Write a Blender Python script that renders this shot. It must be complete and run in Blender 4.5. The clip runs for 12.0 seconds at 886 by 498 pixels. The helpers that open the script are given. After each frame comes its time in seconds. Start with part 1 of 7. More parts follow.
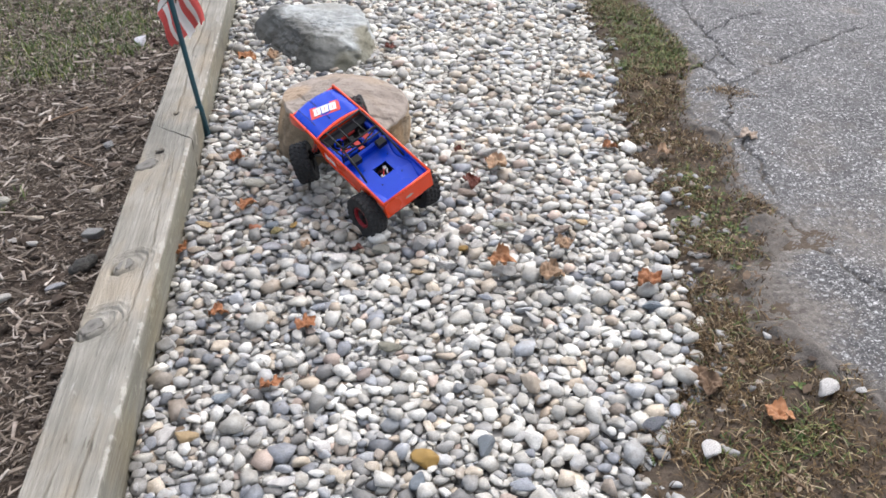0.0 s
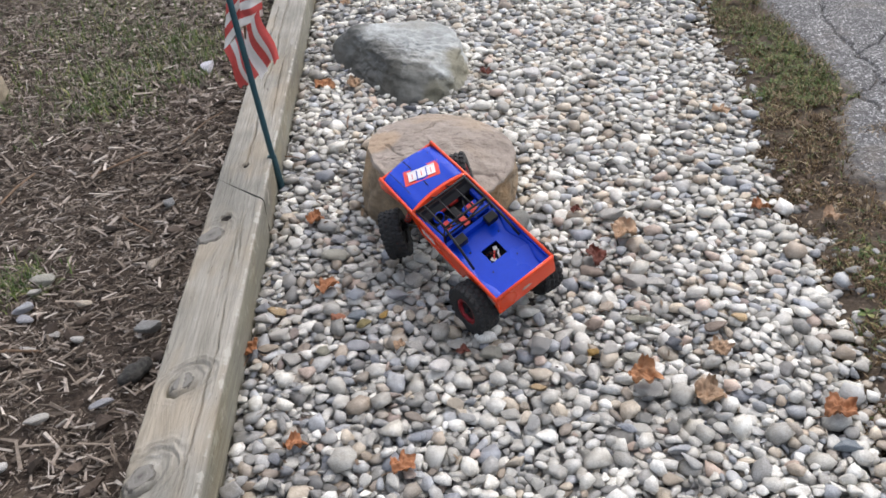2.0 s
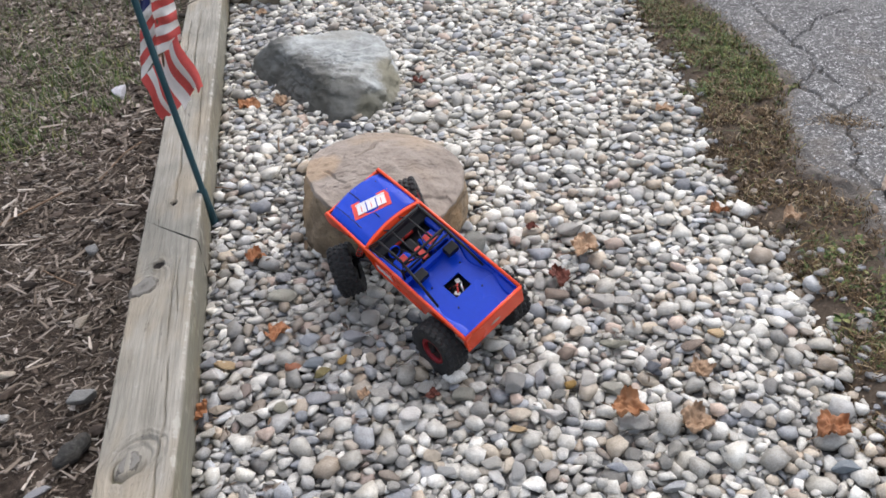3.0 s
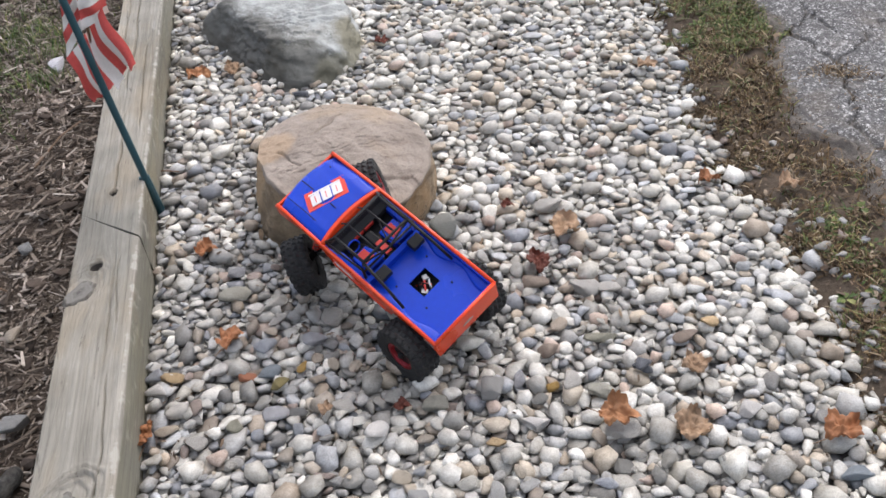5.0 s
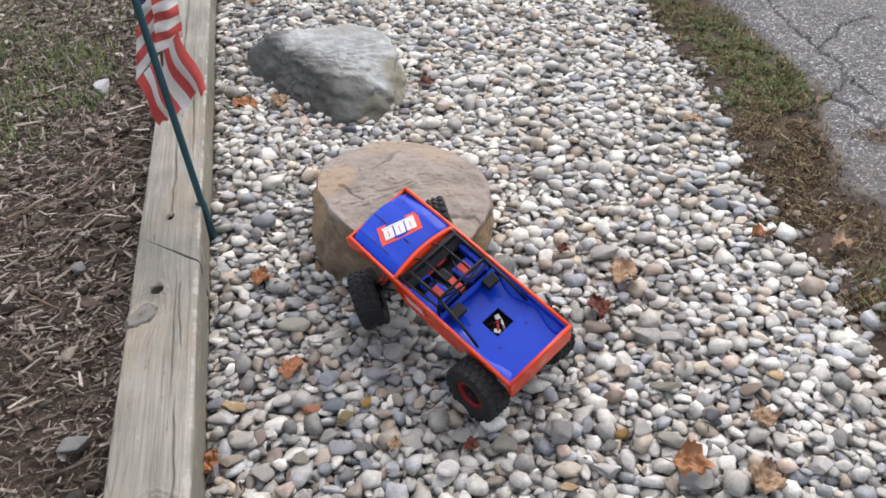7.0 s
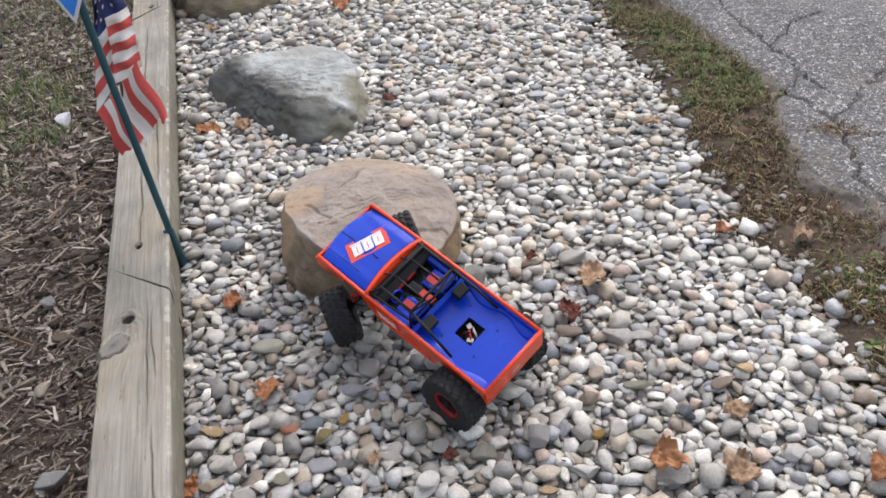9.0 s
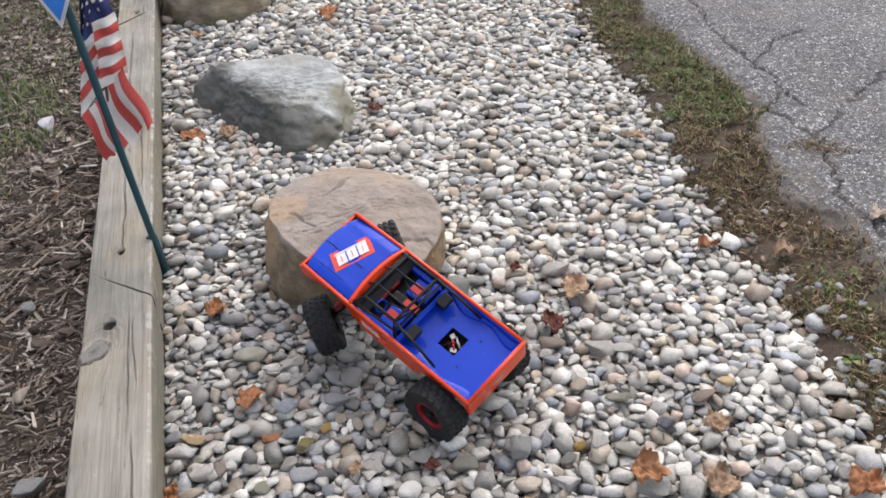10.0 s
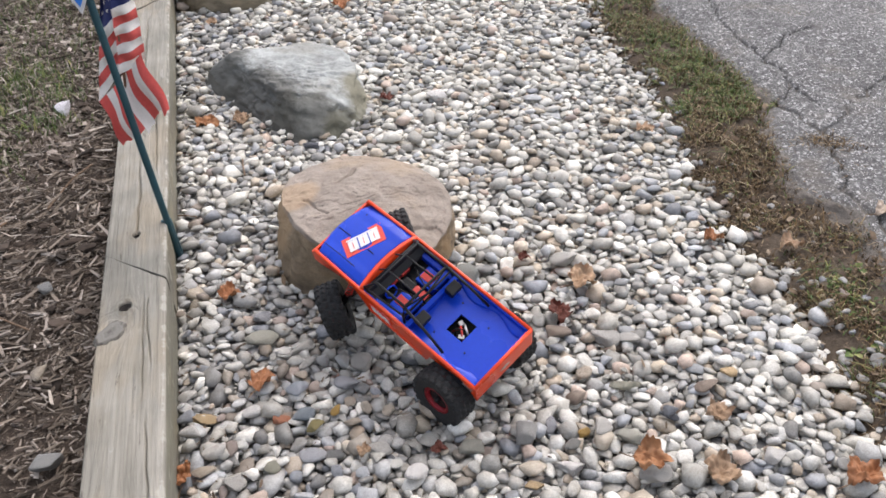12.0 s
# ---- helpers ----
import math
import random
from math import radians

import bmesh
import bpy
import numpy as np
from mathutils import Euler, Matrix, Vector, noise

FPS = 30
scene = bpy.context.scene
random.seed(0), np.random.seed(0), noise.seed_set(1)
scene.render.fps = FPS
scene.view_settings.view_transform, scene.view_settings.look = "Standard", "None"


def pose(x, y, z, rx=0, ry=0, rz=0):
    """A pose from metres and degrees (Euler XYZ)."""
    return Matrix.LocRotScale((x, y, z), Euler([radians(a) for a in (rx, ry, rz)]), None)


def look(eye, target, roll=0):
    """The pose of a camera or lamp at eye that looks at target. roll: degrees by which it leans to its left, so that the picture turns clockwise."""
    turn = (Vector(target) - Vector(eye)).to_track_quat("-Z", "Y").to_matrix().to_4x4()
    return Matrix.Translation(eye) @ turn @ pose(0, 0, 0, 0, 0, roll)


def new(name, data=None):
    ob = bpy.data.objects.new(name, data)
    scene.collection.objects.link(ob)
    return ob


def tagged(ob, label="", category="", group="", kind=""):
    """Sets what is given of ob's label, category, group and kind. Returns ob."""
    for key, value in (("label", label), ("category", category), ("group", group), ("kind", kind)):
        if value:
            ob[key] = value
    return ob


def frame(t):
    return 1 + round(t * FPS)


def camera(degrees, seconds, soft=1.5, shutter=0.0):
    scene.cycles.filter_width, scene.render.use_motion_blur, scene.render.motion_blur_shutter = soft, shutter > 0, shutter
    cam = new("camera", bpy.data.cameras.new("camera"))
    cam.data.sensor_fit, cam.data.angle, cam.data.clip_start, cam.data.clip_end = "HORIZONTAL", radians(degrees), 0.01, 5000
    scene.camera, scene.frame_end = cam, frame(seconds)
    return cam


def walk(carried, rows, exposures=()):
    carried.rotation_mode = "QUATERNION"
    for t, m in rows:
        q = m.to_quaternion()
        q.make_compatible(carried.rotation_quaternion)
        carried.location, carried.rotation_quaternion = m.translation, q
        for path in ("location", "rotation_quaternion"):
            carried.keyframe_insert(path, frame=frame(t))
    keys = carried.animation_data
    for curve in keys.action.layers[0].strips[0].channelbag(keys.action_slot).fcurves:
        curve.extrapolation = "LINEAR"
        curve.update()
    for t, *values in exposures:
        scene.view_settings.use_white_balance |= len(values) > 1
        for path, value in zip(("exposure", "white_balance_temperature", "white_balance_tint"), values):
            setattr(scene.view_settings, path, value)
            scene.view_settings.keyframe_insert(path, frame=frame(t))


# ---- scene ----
cam = camera(53.3, 12.0, 1.65)
PATH = [
    (0, (0.122, 0.158, 1.126), (0.184, 1.842, 0.05), -0.1),
    (0.5, (0.072, 0.288, 1.122), (0.266, 1.946, 0.022), 1.5),
    (1, (-0.004, 0.398, 1.124), (0.367, 2.017, 0.01), 3.8),
    (1.5, (-0.017, 0.5, 1.117), (0.25, 2.116, -0.031), 2.9),
    (2, (0.027, 0.615, 1.115), (-0.063, 2.276, 0.004), -2.5),
    (2.5, (0.042, 0.691, 1.111), (-0.111, 2.279, -0.096), -5.8),
    (3, (-0.039, 0.762, 1.118), (0.045, 2.408, -0.017), -3.3),
    (3.2, (-0.065, 0.777, 1.101), (0.186, 2.379, -0.07), -0.7),
    (4.8, (0.016, 0.923, 1.076), (0.102, 2.513, -0.135), -4.2),
    (5, (0.01, 0.941, 1.091), (0.115, 2.506, -0.15), -5.0),
    (5.5, (-0.088, 0.924, 1.082), (0.152, 2.52, -0.1), -4.9),
    (6, (-0.127, 0.936, 1.088), (0.16, 2.54, -0.073), -3.1),
    (6.5, (-0.154, 0.945, 1.088), (0.059, 2.562, -0.07), -0.3),
    (7, (-0.151, 0.953, 1.091), (0.013, 2.572, -0.072), -0.8),
    (8.8, (-0.142, 0.937, 1.097), (0.082, 2.557, -0.054), -2.9),
    (9, (-0.142, 0.937, 1.096), (0.082, 2.567, -0.041), -2.9),
    (9.5, (-0.148, 0.937, 1.096), (0.089, 2.571, -0.033), -2.0),
    (10, (-0.146, 0.935, 1.097), (0.12, 2.571, -0.021), -1.3),
    (10.5, (-0.145, 0.933, 1.096), (0.135, 2.564, -0.027), -1.5),
    (11, (-0.142, 0.937, 1.099), (0.138, 2.575, -0.014), -2.1),
    (11.5, (-0.152, 0.934, 1.102), (0.064, 2.591, 0.002), -3.0),
    (12, (-0.154, 0.911, 1.11), (0.093, 2.538, -0.027), -0.7),
]
walk(cam, [(t, look(eye, target, roll)) for t, eye, target, roll in PATH],
     [(0, 0.92, 6330, 12), (0.5, 0.74, 6330, 12), (1.5, 0.70, 6370, 12), (2.5, 0.66, 6330, 12), (5.5, 0.71, 6400, 13), (9.5, 0.69, 6430, 13), (12, 0.80, 6500, 13)])

# ---- light ----
SUN_AZ, SUN_EL = 35.0, 58.0
world = bpy.data.worlds.new("sky")
scene.world = world
world.use_nodes = True
wn = world.node_tree
for n in list(wn.nodes):
    wn.nodes.remove(n)
sky = wn.nodes.new("ShaderNodeTexSky")
sky.sky_type = "NISHITA"
sky.sun_disc = False
sky.sun_elevation = radians(SUN_EL)
sky.sun_rotation = radians(SUN_AZ)
sky.air_density, sky.dust_density, sky.ozone_density = 1.0, 4.0, 1.0
soft_sky = wn.nodes.new("ShaderNodeHueSaturation")
soft_sky.inputs["Saturation"].default_value = 0.55
wbg = wn.nodes.new("ShaderNodeBackground")
wbg.inputs["Strength"].default_value = 0.15
wout = wn.nodes.new("ShaderNodeOutputWorld")
wn.links.new(sky.outputs[0], soft_sky.inputs["Color"])
wn.links.new(soft_sky.outputs[0], wbg.inputs["Color"])
wn.links.new(wbg.outputs[0], wout.inputs["Surface"])

sun = new("sun", bpy.data.lights.new("sun", "SUN"))
sun.data.energy = 0.85
sun.data.angle = radians(110)
sun.data.color = (1.0, 0.985, 0.965)
az, el = radians(SUN_AZ), radians(SUN_EL)
sun.matrix_world = look((8 * math.sin(az) * math.cos(el), 8 * math.cos(az) * math.cos(el), 8 * math.sin(el)), (0, 0, 0))

rng = np.random.default_rng(7)


# ---- materials ----
def nodes_of(name):
    m = bpy.data.materials.new(name)
    m.use_nodes = True
    nt = m.node_tree
    b = nt.nodes["Principled BSDF"]
    return m, nt, b


def node(nt, kind, **inputs):
    n = nt.nodes.new(kind)
    for k, v in inputs.items():
        n.inputs[k.replace("_", " ")].default_value = v
    return n


def ramp_of(nt, stops, source, constant=False):
    r = nt.nodes.new("ShaderNodeValToRGB")
    r.color_ramp.interpolation = "CONSTANT" if constant else "LINEAR"
    el_ = r.color_ramp.elements
    while len(el_) < len(stops):
        el_.new(0.5)
    for e, (p, c) in zip(el_, stops):
        e.position = p
        e.color = (*c, 1)
    nt.links.new(source, r.inputs[0])
    return r.outputs[0]


def mix(nt, a, b, fac, mode="MIX"):
    n = nt.nodes.new("ShaderNodeMix")
    n.data_type = "RGBA"
    n.blend_type = mode
    for sock, v in ((n.inputs[0], fac), (n.inputs[6], a), (n.inputs[7], b)):
        if isinstance(v, (int, float)):
            sock.default_value = v
        elif isinstance(v, tuple):
            sock.default_value = (*v, 1)
        else:
            nt.links.new(v, sock)
    return n.outputs[2]


def maths(nt, op, a, b=0.0):
    n = nt.nodes.new("ShaderNodeMath")
    n.operation = op
    for sock, v in zip(n.inputs, (a, b)):
        if isinstance(v, (int, float)):
            sock.default_value = v
        else:
            nt.links.new(v, sock)
    return n.outputs[0]


def coords(nt, scale=(1, 1, 1)):
    tc = nt.nodes.new("ShaderNodeTexCoord")
    mp = nt.nodes.new("ShaderNodeMapping")
    mp.inputs["Scale"].default_value = scale
    nt.links.new(tc.outputs["Object"], mp.inputs["Vector"])
    return mp.outputs[0]


def noise_of(nt, vec, scale, detail=4.0, rough=0.55, distort=0.0):
    n = node(nt, "ShaderNodeTexNoise", Scale=scale, Detail=detail, Roughness=rough, Distortion=distort)
    nt.links.new(vec, n.inputs["Vector"])
    return n.outputs["Fac"]


def bump(nt, b, height, strength, dist, prev=None):
    n = node(nt, "ShaderNodeBump", Strength=strength, Distance=dist)
    nt.links.new(height, n.inputs["Height"])
    if prev:
        nt.links.new(prev, n.inputs["Normal"])
    nt.links.new(n.outputs[0], b.inputs["Normal"])
    return n.outputs[0]


def piece_random(nt):
    """One random value for each loose piece: per island in a joined mesh, per object for single ones."""
    g = nt.nodes.new("ShaderNodeNewGeometry")
    o = nt.nodes.new("ShaderNodeObjectInfo")
    return maths(nt, "FRACT", maths(nt, "ADD", g.outputs["Random Per Island"], o.outputs["Random"]))


def plain(name, base, rough=0.5, metal=0.0, grain=60.0, vary=0.12, bumps=0.15, dist=0.001, spec=0.5):
    """A paint, plastic, rubber or metal with slight mottling at two scales."""
    m, nt, b = nodes_of(name)
    v = coords(nt)
    big = noise_of(nt, v, grain * 0.2, 3)
    fine = noise_of(nt, v, grain * 4, 3)
    lo = tuple(c * (1 - vary) for c in base)
    hi = tuple(min(1, c * (1 + vary)) for c in base)
    col = mix(nt, ramp_of(nt, [(0.3, lo), (0.7, hi)], big), ramp_of(nt, [(0.3, lo), (0.7, hi)], fine), 0.4)
    nt.links.new(col, b.inputs["Base Color"])
    b.inputs["Metallic"].default_value = metal
    b.inputs["Specular IOR Level"].default_value = spec
    rr = ramp_of(nt, [(0.3, (rough * 0.8,) * 3), (0.7, (min(1, rough * 1.2),) * 3)], big)
    nt.links.new(rr, b.inputs["Roughness"])
    if bumps:
        bump(nt, b, fine, bumps, dist)
    return m


def pebble_material(name, colours=None, cast=(1.0, 1.0, 1.0)):
    """Water-worn stone; cast: a tint over the palette, darker or lighter to paint shade and light."""
    m, nt, b = nodes_of(name)
    v = coords(nt)
    rnd = piece_random(nt)
    if colours is None:
        base = ramp_of(nt, [
            (0.00, (0.63, 0.613, 0.585)), (0.15, (0.55, 0.533, 0.505)), (0.31, (0.465, 0.448, 0.42)), (0.43, (0.375, 0.363, 0.345)),
            (0.53, (0.68, 0.667, 0.645)), (0.64, (0.42, 0.432, 0.465)), (0.72, (0.54, 0.47, 0.39)), (0.79, (0.28, 0.272, 0.26)),
            (0.83, (0.43, 0.36, 0.295)), (0.87, (0.76, 0.745, 0.72)), (0.94, (0.31, 0.322, 0.345)), (0.97, (0.50, 0.40, 0.35))], rnd, True)
        base = mix(nt, base, cast, 1.0, "MULTIPLY")
    else:
        base = ramp_of(nt, [(0, tuple(c * 0.85 for c in colours)), (1, colours)], rnd)
    r2 = maths(nt, "FRACT", maths(nt, "MULTIPLY", rnd, 37.7))
    tone = ramp_of(nt, [(0, (0.80,) * 3), (1, (1.12,) * 3)], r2)
    base = mix(nt, base, tone, 1.0, "MULTIPLY")
    soft = noise_of(nt, v, 45, 3)
    speck = noise_of(nt, v, 420, 4, 0.7)
    base = mix(nt, base, ramp_of(nt, [(0.3, (0.72, 0.69, 0.65)), (0.7, (1.1, 1.1, 1.1))], soft), 1.0, "MULTIPLY")
    base = mix(nt, base, ramp_of(nt, [(0.35, (0.70, 0.69, 0.68)), (0.6, (1.09, 1.09, 1.09))], speck), 0.85, "MULTIPLY")
    grime = noise_of(nt, v, 4.5, 5, 0.6)
    base = mix(nt, base, ramp_of(nt, [(0.30, (0.80, 0.785, 0.765)), (0.50, (1.03, 1.03, 1.03))], grime), 0.8, "MULTIPLY")
    nt.links.new(base, b.inputs["Base Color"])
    b.inputs["Roughness"].default_value = 0.58
    b.inputs["Specular IOR Level"].default_value = 0.5
    p = bump(nt, b, soft, 0.5, 0.006)
    p = bump(nt, b, noise_of(nt, v, 150, 4, 0.6), 0.35, 0.003, p)
    bump(nt, b, speck, 0.45, 0.0012, p)
    return m


M_PEBBLE = pebble_material("river_pebble", None, (0.99, 1.0, 0.965))
# shaded and lit copies of the same pebbles, their light held in the tint
M_PEBBLE_SHADED = pebble_material("shaded_pebble", None, (0.655, 0.67, 0.675))
M_PEBBLE_LIT = pebble_material("lit_pebble", None, (1.175, 1.18, 1.115))
PEBBLES = [M_PEBBLE, M_PEBBLE_SHADED, M_PEBBLE_LIT]
STONE = {k: pebble_material("pebble_" + k, c) for k, c in {
    "slate_blue": (0.26, 0.30, 0.335), "olive": (0.24, 0.20, 0.08), "white": (0.74, 0.72, 0.69), "ochre": (0.47, 0.29, 0.07),
    "pale": (0.55, 0.53, 0.49), "pale_olive": (0.40, 0.39, 0.33), "grey_green": (0.36, 0.37, 0.34), "slate": (0.13, 0.14, 0.16),
    "ochre_pale": (0.55, 0.40, 0.22), "rust": (0.42, 0.17, 0.09), "blue_pale": (0.46, 0.49, 0.54), "grey": (0.33, 0.33, 0.32),
    "blue_grey": (0.41, 0.415, 0.44), "brown": (0.27, 0.21, 0.165), "lavender": (0.62, 0.615, 0.66), "olive_grey": (0.31, 0.30, 0.23), "ochre_pale2": (0.50, 0.43, 0.34)}.items()}


def rock_material(name, low, mid, high, stain, vein, grain=9.0, lay=(1, 1, 3.2), relief=0.5, stain_shade_spots=()):
    m, nt, b = nodes_of(name)
    v = coords(nt)
    vs = coords(nt, lay)
    big = noise_of(nt, v, grain, 6, 0.6, 0.4)
    strata = noise_of(nt, vs, grain * 1.6, 7, 0.62, 0.25)
    fine = noise_of(nt, v, grain * 30, 5, 0.7)
    col = ramp_of(nt, [(0.28, low), (0.5, mid), (0.72, high)], big)
    col = mix(nt, col, ramp_of(nt, [(0.33, low), (0.6, high)], strata), 0.5)
    patch = noise_of(nt, v, grain * 0.55, 3, 0.5)
    col = mix(nt, col, stain, ramp_of(nt, [(0.54, (0, 0, 0)), (0.68, (0.75,) * 3)], patch))
    col = mix(nt, col, ramp_of(nt, [(0.3, (0.8,) * 3), (0.65, (1.12,) * 3)], fine), 0.9, "MULTIPLY")
    # each spot tints a patch: weathering on the slab, moss and shade on the boulder
    for spot, radius, tint in stain_shade_spots:
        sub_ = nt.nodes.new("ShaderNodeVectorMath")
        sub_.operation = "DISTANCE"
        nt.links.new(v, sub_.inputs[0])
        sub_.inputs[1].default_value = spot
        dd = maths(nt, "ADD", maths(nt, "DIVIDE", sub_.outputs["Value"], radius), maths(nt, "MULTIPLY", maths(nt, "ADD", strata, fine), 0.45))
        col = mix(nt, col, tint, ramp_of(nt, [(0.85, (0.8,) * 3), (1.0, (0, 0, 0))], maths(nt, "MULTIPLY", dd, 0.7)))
    vo = node(nt, "ShaderNodeTexVoronoi", Scale=grain * 0.8)
    vo.feature = "DISTANCE_TO_EDGE"
    wob = nt.nodes.new("ShaderNodeVectorMath")
    wob.operation = "ADD"
    nz = node(nt, "ShaderNodeTexNoise", Scale=grain * 1.5, Detail=4.0)
    nt.links.new(v, nz.inputs["Vector"])
    sc = nt.nodes.new("ShaderNodeVectorMath")
    sc.operation = "SCALE"
    sc.inputs["Scale"].default_value = 0.16
    nt.links.new(nz.outputs["Color"], sc.inputs[0])
    nt.links.new(sc.outputs[0], wob.inputs[0])
    nt.links.new(v, wob.inputs[1])
    nt.links.new(wob.outputs[0], vo.inputs["Vector"])
    crack = ramp_of(nt, [(0.0, (1, 1, 1)), (0.012, (0, 0, 0))], vo.outputs["Distance"])
    crack = mix(nt, crack, ramp_of(nt, [(0.58, (0, 0, 0)), (0.66, (1, 1, 1))], noise_of(nt, v, grain * 0.9, 2)), 1.0, "MULTIPLY")
    col = mix(nt, col, vein, crack)
    nt.links.new(col, b.inputs["Base Color"])
    b.inputs["Roughness"].default_value = 0.82
    b.inputs["Specular IOR Level"].default_value = 0.3
    p = bump(nt, b, strata, relief, 0.02)
    p = bump(nt, b, crack, -0.5, 0.006, p)
    bump(nt, b, fine, 0.4, 0.003, p)
    return m


M_SANDSTONE = rock_material("tan_sandstone", (0.165, 0.134, 0.108), (0.265, 0.220, 0.182), (0.34, 0.292, 0.248), (0.33, 0.255, 0.18), (0.07, 0.055, 0.045), 8, (1, 1, 1.6), 0.45, (((-0.165, 0.07, 0.14), 0.075, (0.37, 0.27, 0.18)),))
M_RIND = rock_material("weathered_sandstone", (0.12, 0.092, 0.062), (0.24, 0.185, 0.125), (0.37, 0.28, 0.18), (0.40, 0.25, 0.12), (0.06, 0.048, 0.038), 11, (1, 1, 1.6), 0.8, (((-0.185, 0.05, 0.12), 0.10, (0.36, 0.25, 0.145)),))
# dark spots paint shade along with moss on the flanks; last spot is moss
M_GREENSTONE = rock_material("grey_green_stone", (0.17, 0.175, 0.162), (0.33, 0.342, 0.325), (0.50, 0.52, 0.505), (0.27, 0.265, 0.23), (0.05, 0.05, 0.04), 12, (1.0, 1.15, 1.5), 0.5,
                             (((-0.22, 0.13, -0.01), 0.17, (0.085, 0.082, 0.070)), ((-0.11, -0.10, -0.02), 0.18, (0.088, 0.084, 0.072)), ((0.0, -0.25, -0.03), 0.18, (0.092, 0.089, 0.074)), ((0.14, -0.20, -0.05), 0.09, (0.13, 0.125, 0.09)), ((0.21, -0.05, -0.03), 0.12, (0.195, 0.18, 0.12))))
M_CHAR = rock_material("blackened_bark", (0.012, 0.012, 0.011), (0.035, 0.034, 0.031), (0.10, 0.095, 0.085), (0.05, 0.043, 0.035), (0.008, 0.007, 0.006), 60)
M_BROWNSTONE = rock_material("brown_boulder", (0.105, 0.082, 0.054), (0.25, 0.205, 0.142), (0.40, 0.345, 0.25), (0.21, 0.155, 0.085), (0.06, 0.05, 0.04), 9)


def wood_material():
    """Weathered softwood: grain along y of the timber, rings bending round the knots."""
    m, nt, b = nodes_of("weathered_timber")
    tc = nt.nodes.new("ShaderNodeTexCoord")
    pos = tc.outputs["Object"]
    v = coords(nt, (1.0, 0.055, 1.0))
    warp = noise_of(nt, coords(nt, (1, 0.5, 1)), 34, 4)
    sp = nt.nodes.new("ShaderNodeSeparateXYZ")
    nt.links.new(pos, sp.inputs[0])
    gx_ = sp.outputs["X"]
    for kx, ky, r in KNOTS + OVALS:
        ddx = maths(nt, "SUBTRACT", sp.outputs["X"], kx)
        ddy = maths(nt, "MULTIPLY", maths(nt, "SUBTRACT", sp.outputs["Y"], ky), 0.5)
        q = maths(nt, "DIVIDE", maths(nt, "ADD", maths(nt, "MULTIPLY", ddx, ddx), maths(nt, "MULTIPLY", ddy, ddy)), -(r * 1.6) ** 2)
        gx_ = maths(nt, "SUBTRACT", gx_, maths(nt, "MULTIPLY", maths(nt, "MULTIPLY", ddx, maths(nt, "EXPONENT", q)), 0.85))
    cb = nt.nodes.new("ShaderNodeCombineXYZ")
    nt.links.new(gx_, cb.inputs["X"])
    nt.links.new(maths(nt, "MULTIPLY", sp.outputs["Y"], 0.035), cb.inputs["Y"])
    nt.links.new(sp.outputs["Z"], cb.inputs["Z"])
    grain = noise_of(nt, cb.outputs[0], 130, 7, 0.7, 0.6)
    broad = noise_of(nt, coords(nt, (1, 0.12, 1)), 14, 4)
    blot = noise_of(nt, coords(nt), 6, 4)
    col = ramp_of(nt, [(0.31, (0.055, 0.05, 0.041)), (0.40, (0.195, 0.182, 0.156)), (0.54, (0.295, 0.279, 0.246)), (0.72, (0.42, 0.403, 0.363))], grain)
    col = mix(nt, col, ramp_of(nt, [(0.3, (0.235, 0.22, 0.187)), (0.7, (0.425, 0.405, 0.362))], broad), 0.5)
    col = mix(nt, col, ramp_of(nt, [(0.3, (0.64, 0.65, 0.63)), (0.7, (1.06, 1.045, 1.01))], blot), 0.9, "MULTIPLY")
    streak = noise_of(nt, coords(nt, (1.0, 0.16, 1.0)), 70, 5, 0.7, 0.8)
    col = mix(nt, col, (0.43, 0.42, 0.385), ramp_of(nt, [(0.60, (0, 0, 0)), (0.72, (0.55,) * 3)], streak))
    col = mix(nt, col, (0.07, 0.062, 0.05), ramp_of(nt, [(0.29, (0.75,) * 3), (0.38, (0, 0, 0))], streak))
    for kx, ky, r in KNOTS:
        sub = nt.nodes.new("ShaderNodeVectorMath")
        sub.operation = "SUBTRACT"
        nt.links.new(pos, sub.inputs[0])
        sub.inputs[1].default_value = (kx, ky, TIMBER_H)
        sc = nt.nodes.new("ShaderNodeVectorMath")
        sc.operation = "MULTIPLY"
        nt.links.new(sub.outputs[0], sc.inputs[0])
        sc.inputs[1].default_value = (1.0, 0.62, 0.3)
        ln = nt.nodes.new("ShaderNodeVectorMath")
        ln.operation = "LENGTH"
        nt.links.new(sc.outputs[0], ln.inputs[0])
        d = maths(nt, "ADD", ln.outputs["Value"], maths(nt, "MULTIPLY", warp, r * 2.2))
        ring = maths(nt, "SINE", maths(nt, "MULTIPLY", d, 6.28 * 2.2 / r))
        fall = maths(nt, "SUBTRACT", 1.0, maths(nt, "SMOOTH_MIN", 1.0, maths(nt, "DIVIDE", ln.outputs["Value"], r * 1.9)))
        fall = maths(nt, "MAXIMUM", fall, 0.0)
        core = ramp_of(nt, [(0.8, (1, 1, 1)), (0.95, (0, 0, 0))], maths(nt, "DIVIDE", d, r * 1.9))
        col = mix(nt, col, (0.19, 0.17, 0.14), mix(nt, (0, 0, 0), core, 0.6))
        amt = maths(nt, "MULTIPLY", maths(nt, "MULTIPLY", maths(nt, "ADD", ring, 1.0), 0.33), fall)
        col = mix(nt, col, (0.10, 0.085, 0.065), amt)
    warm = noise_of(nt, coords(nt, (1, 0.35, 1)), 11, 3)
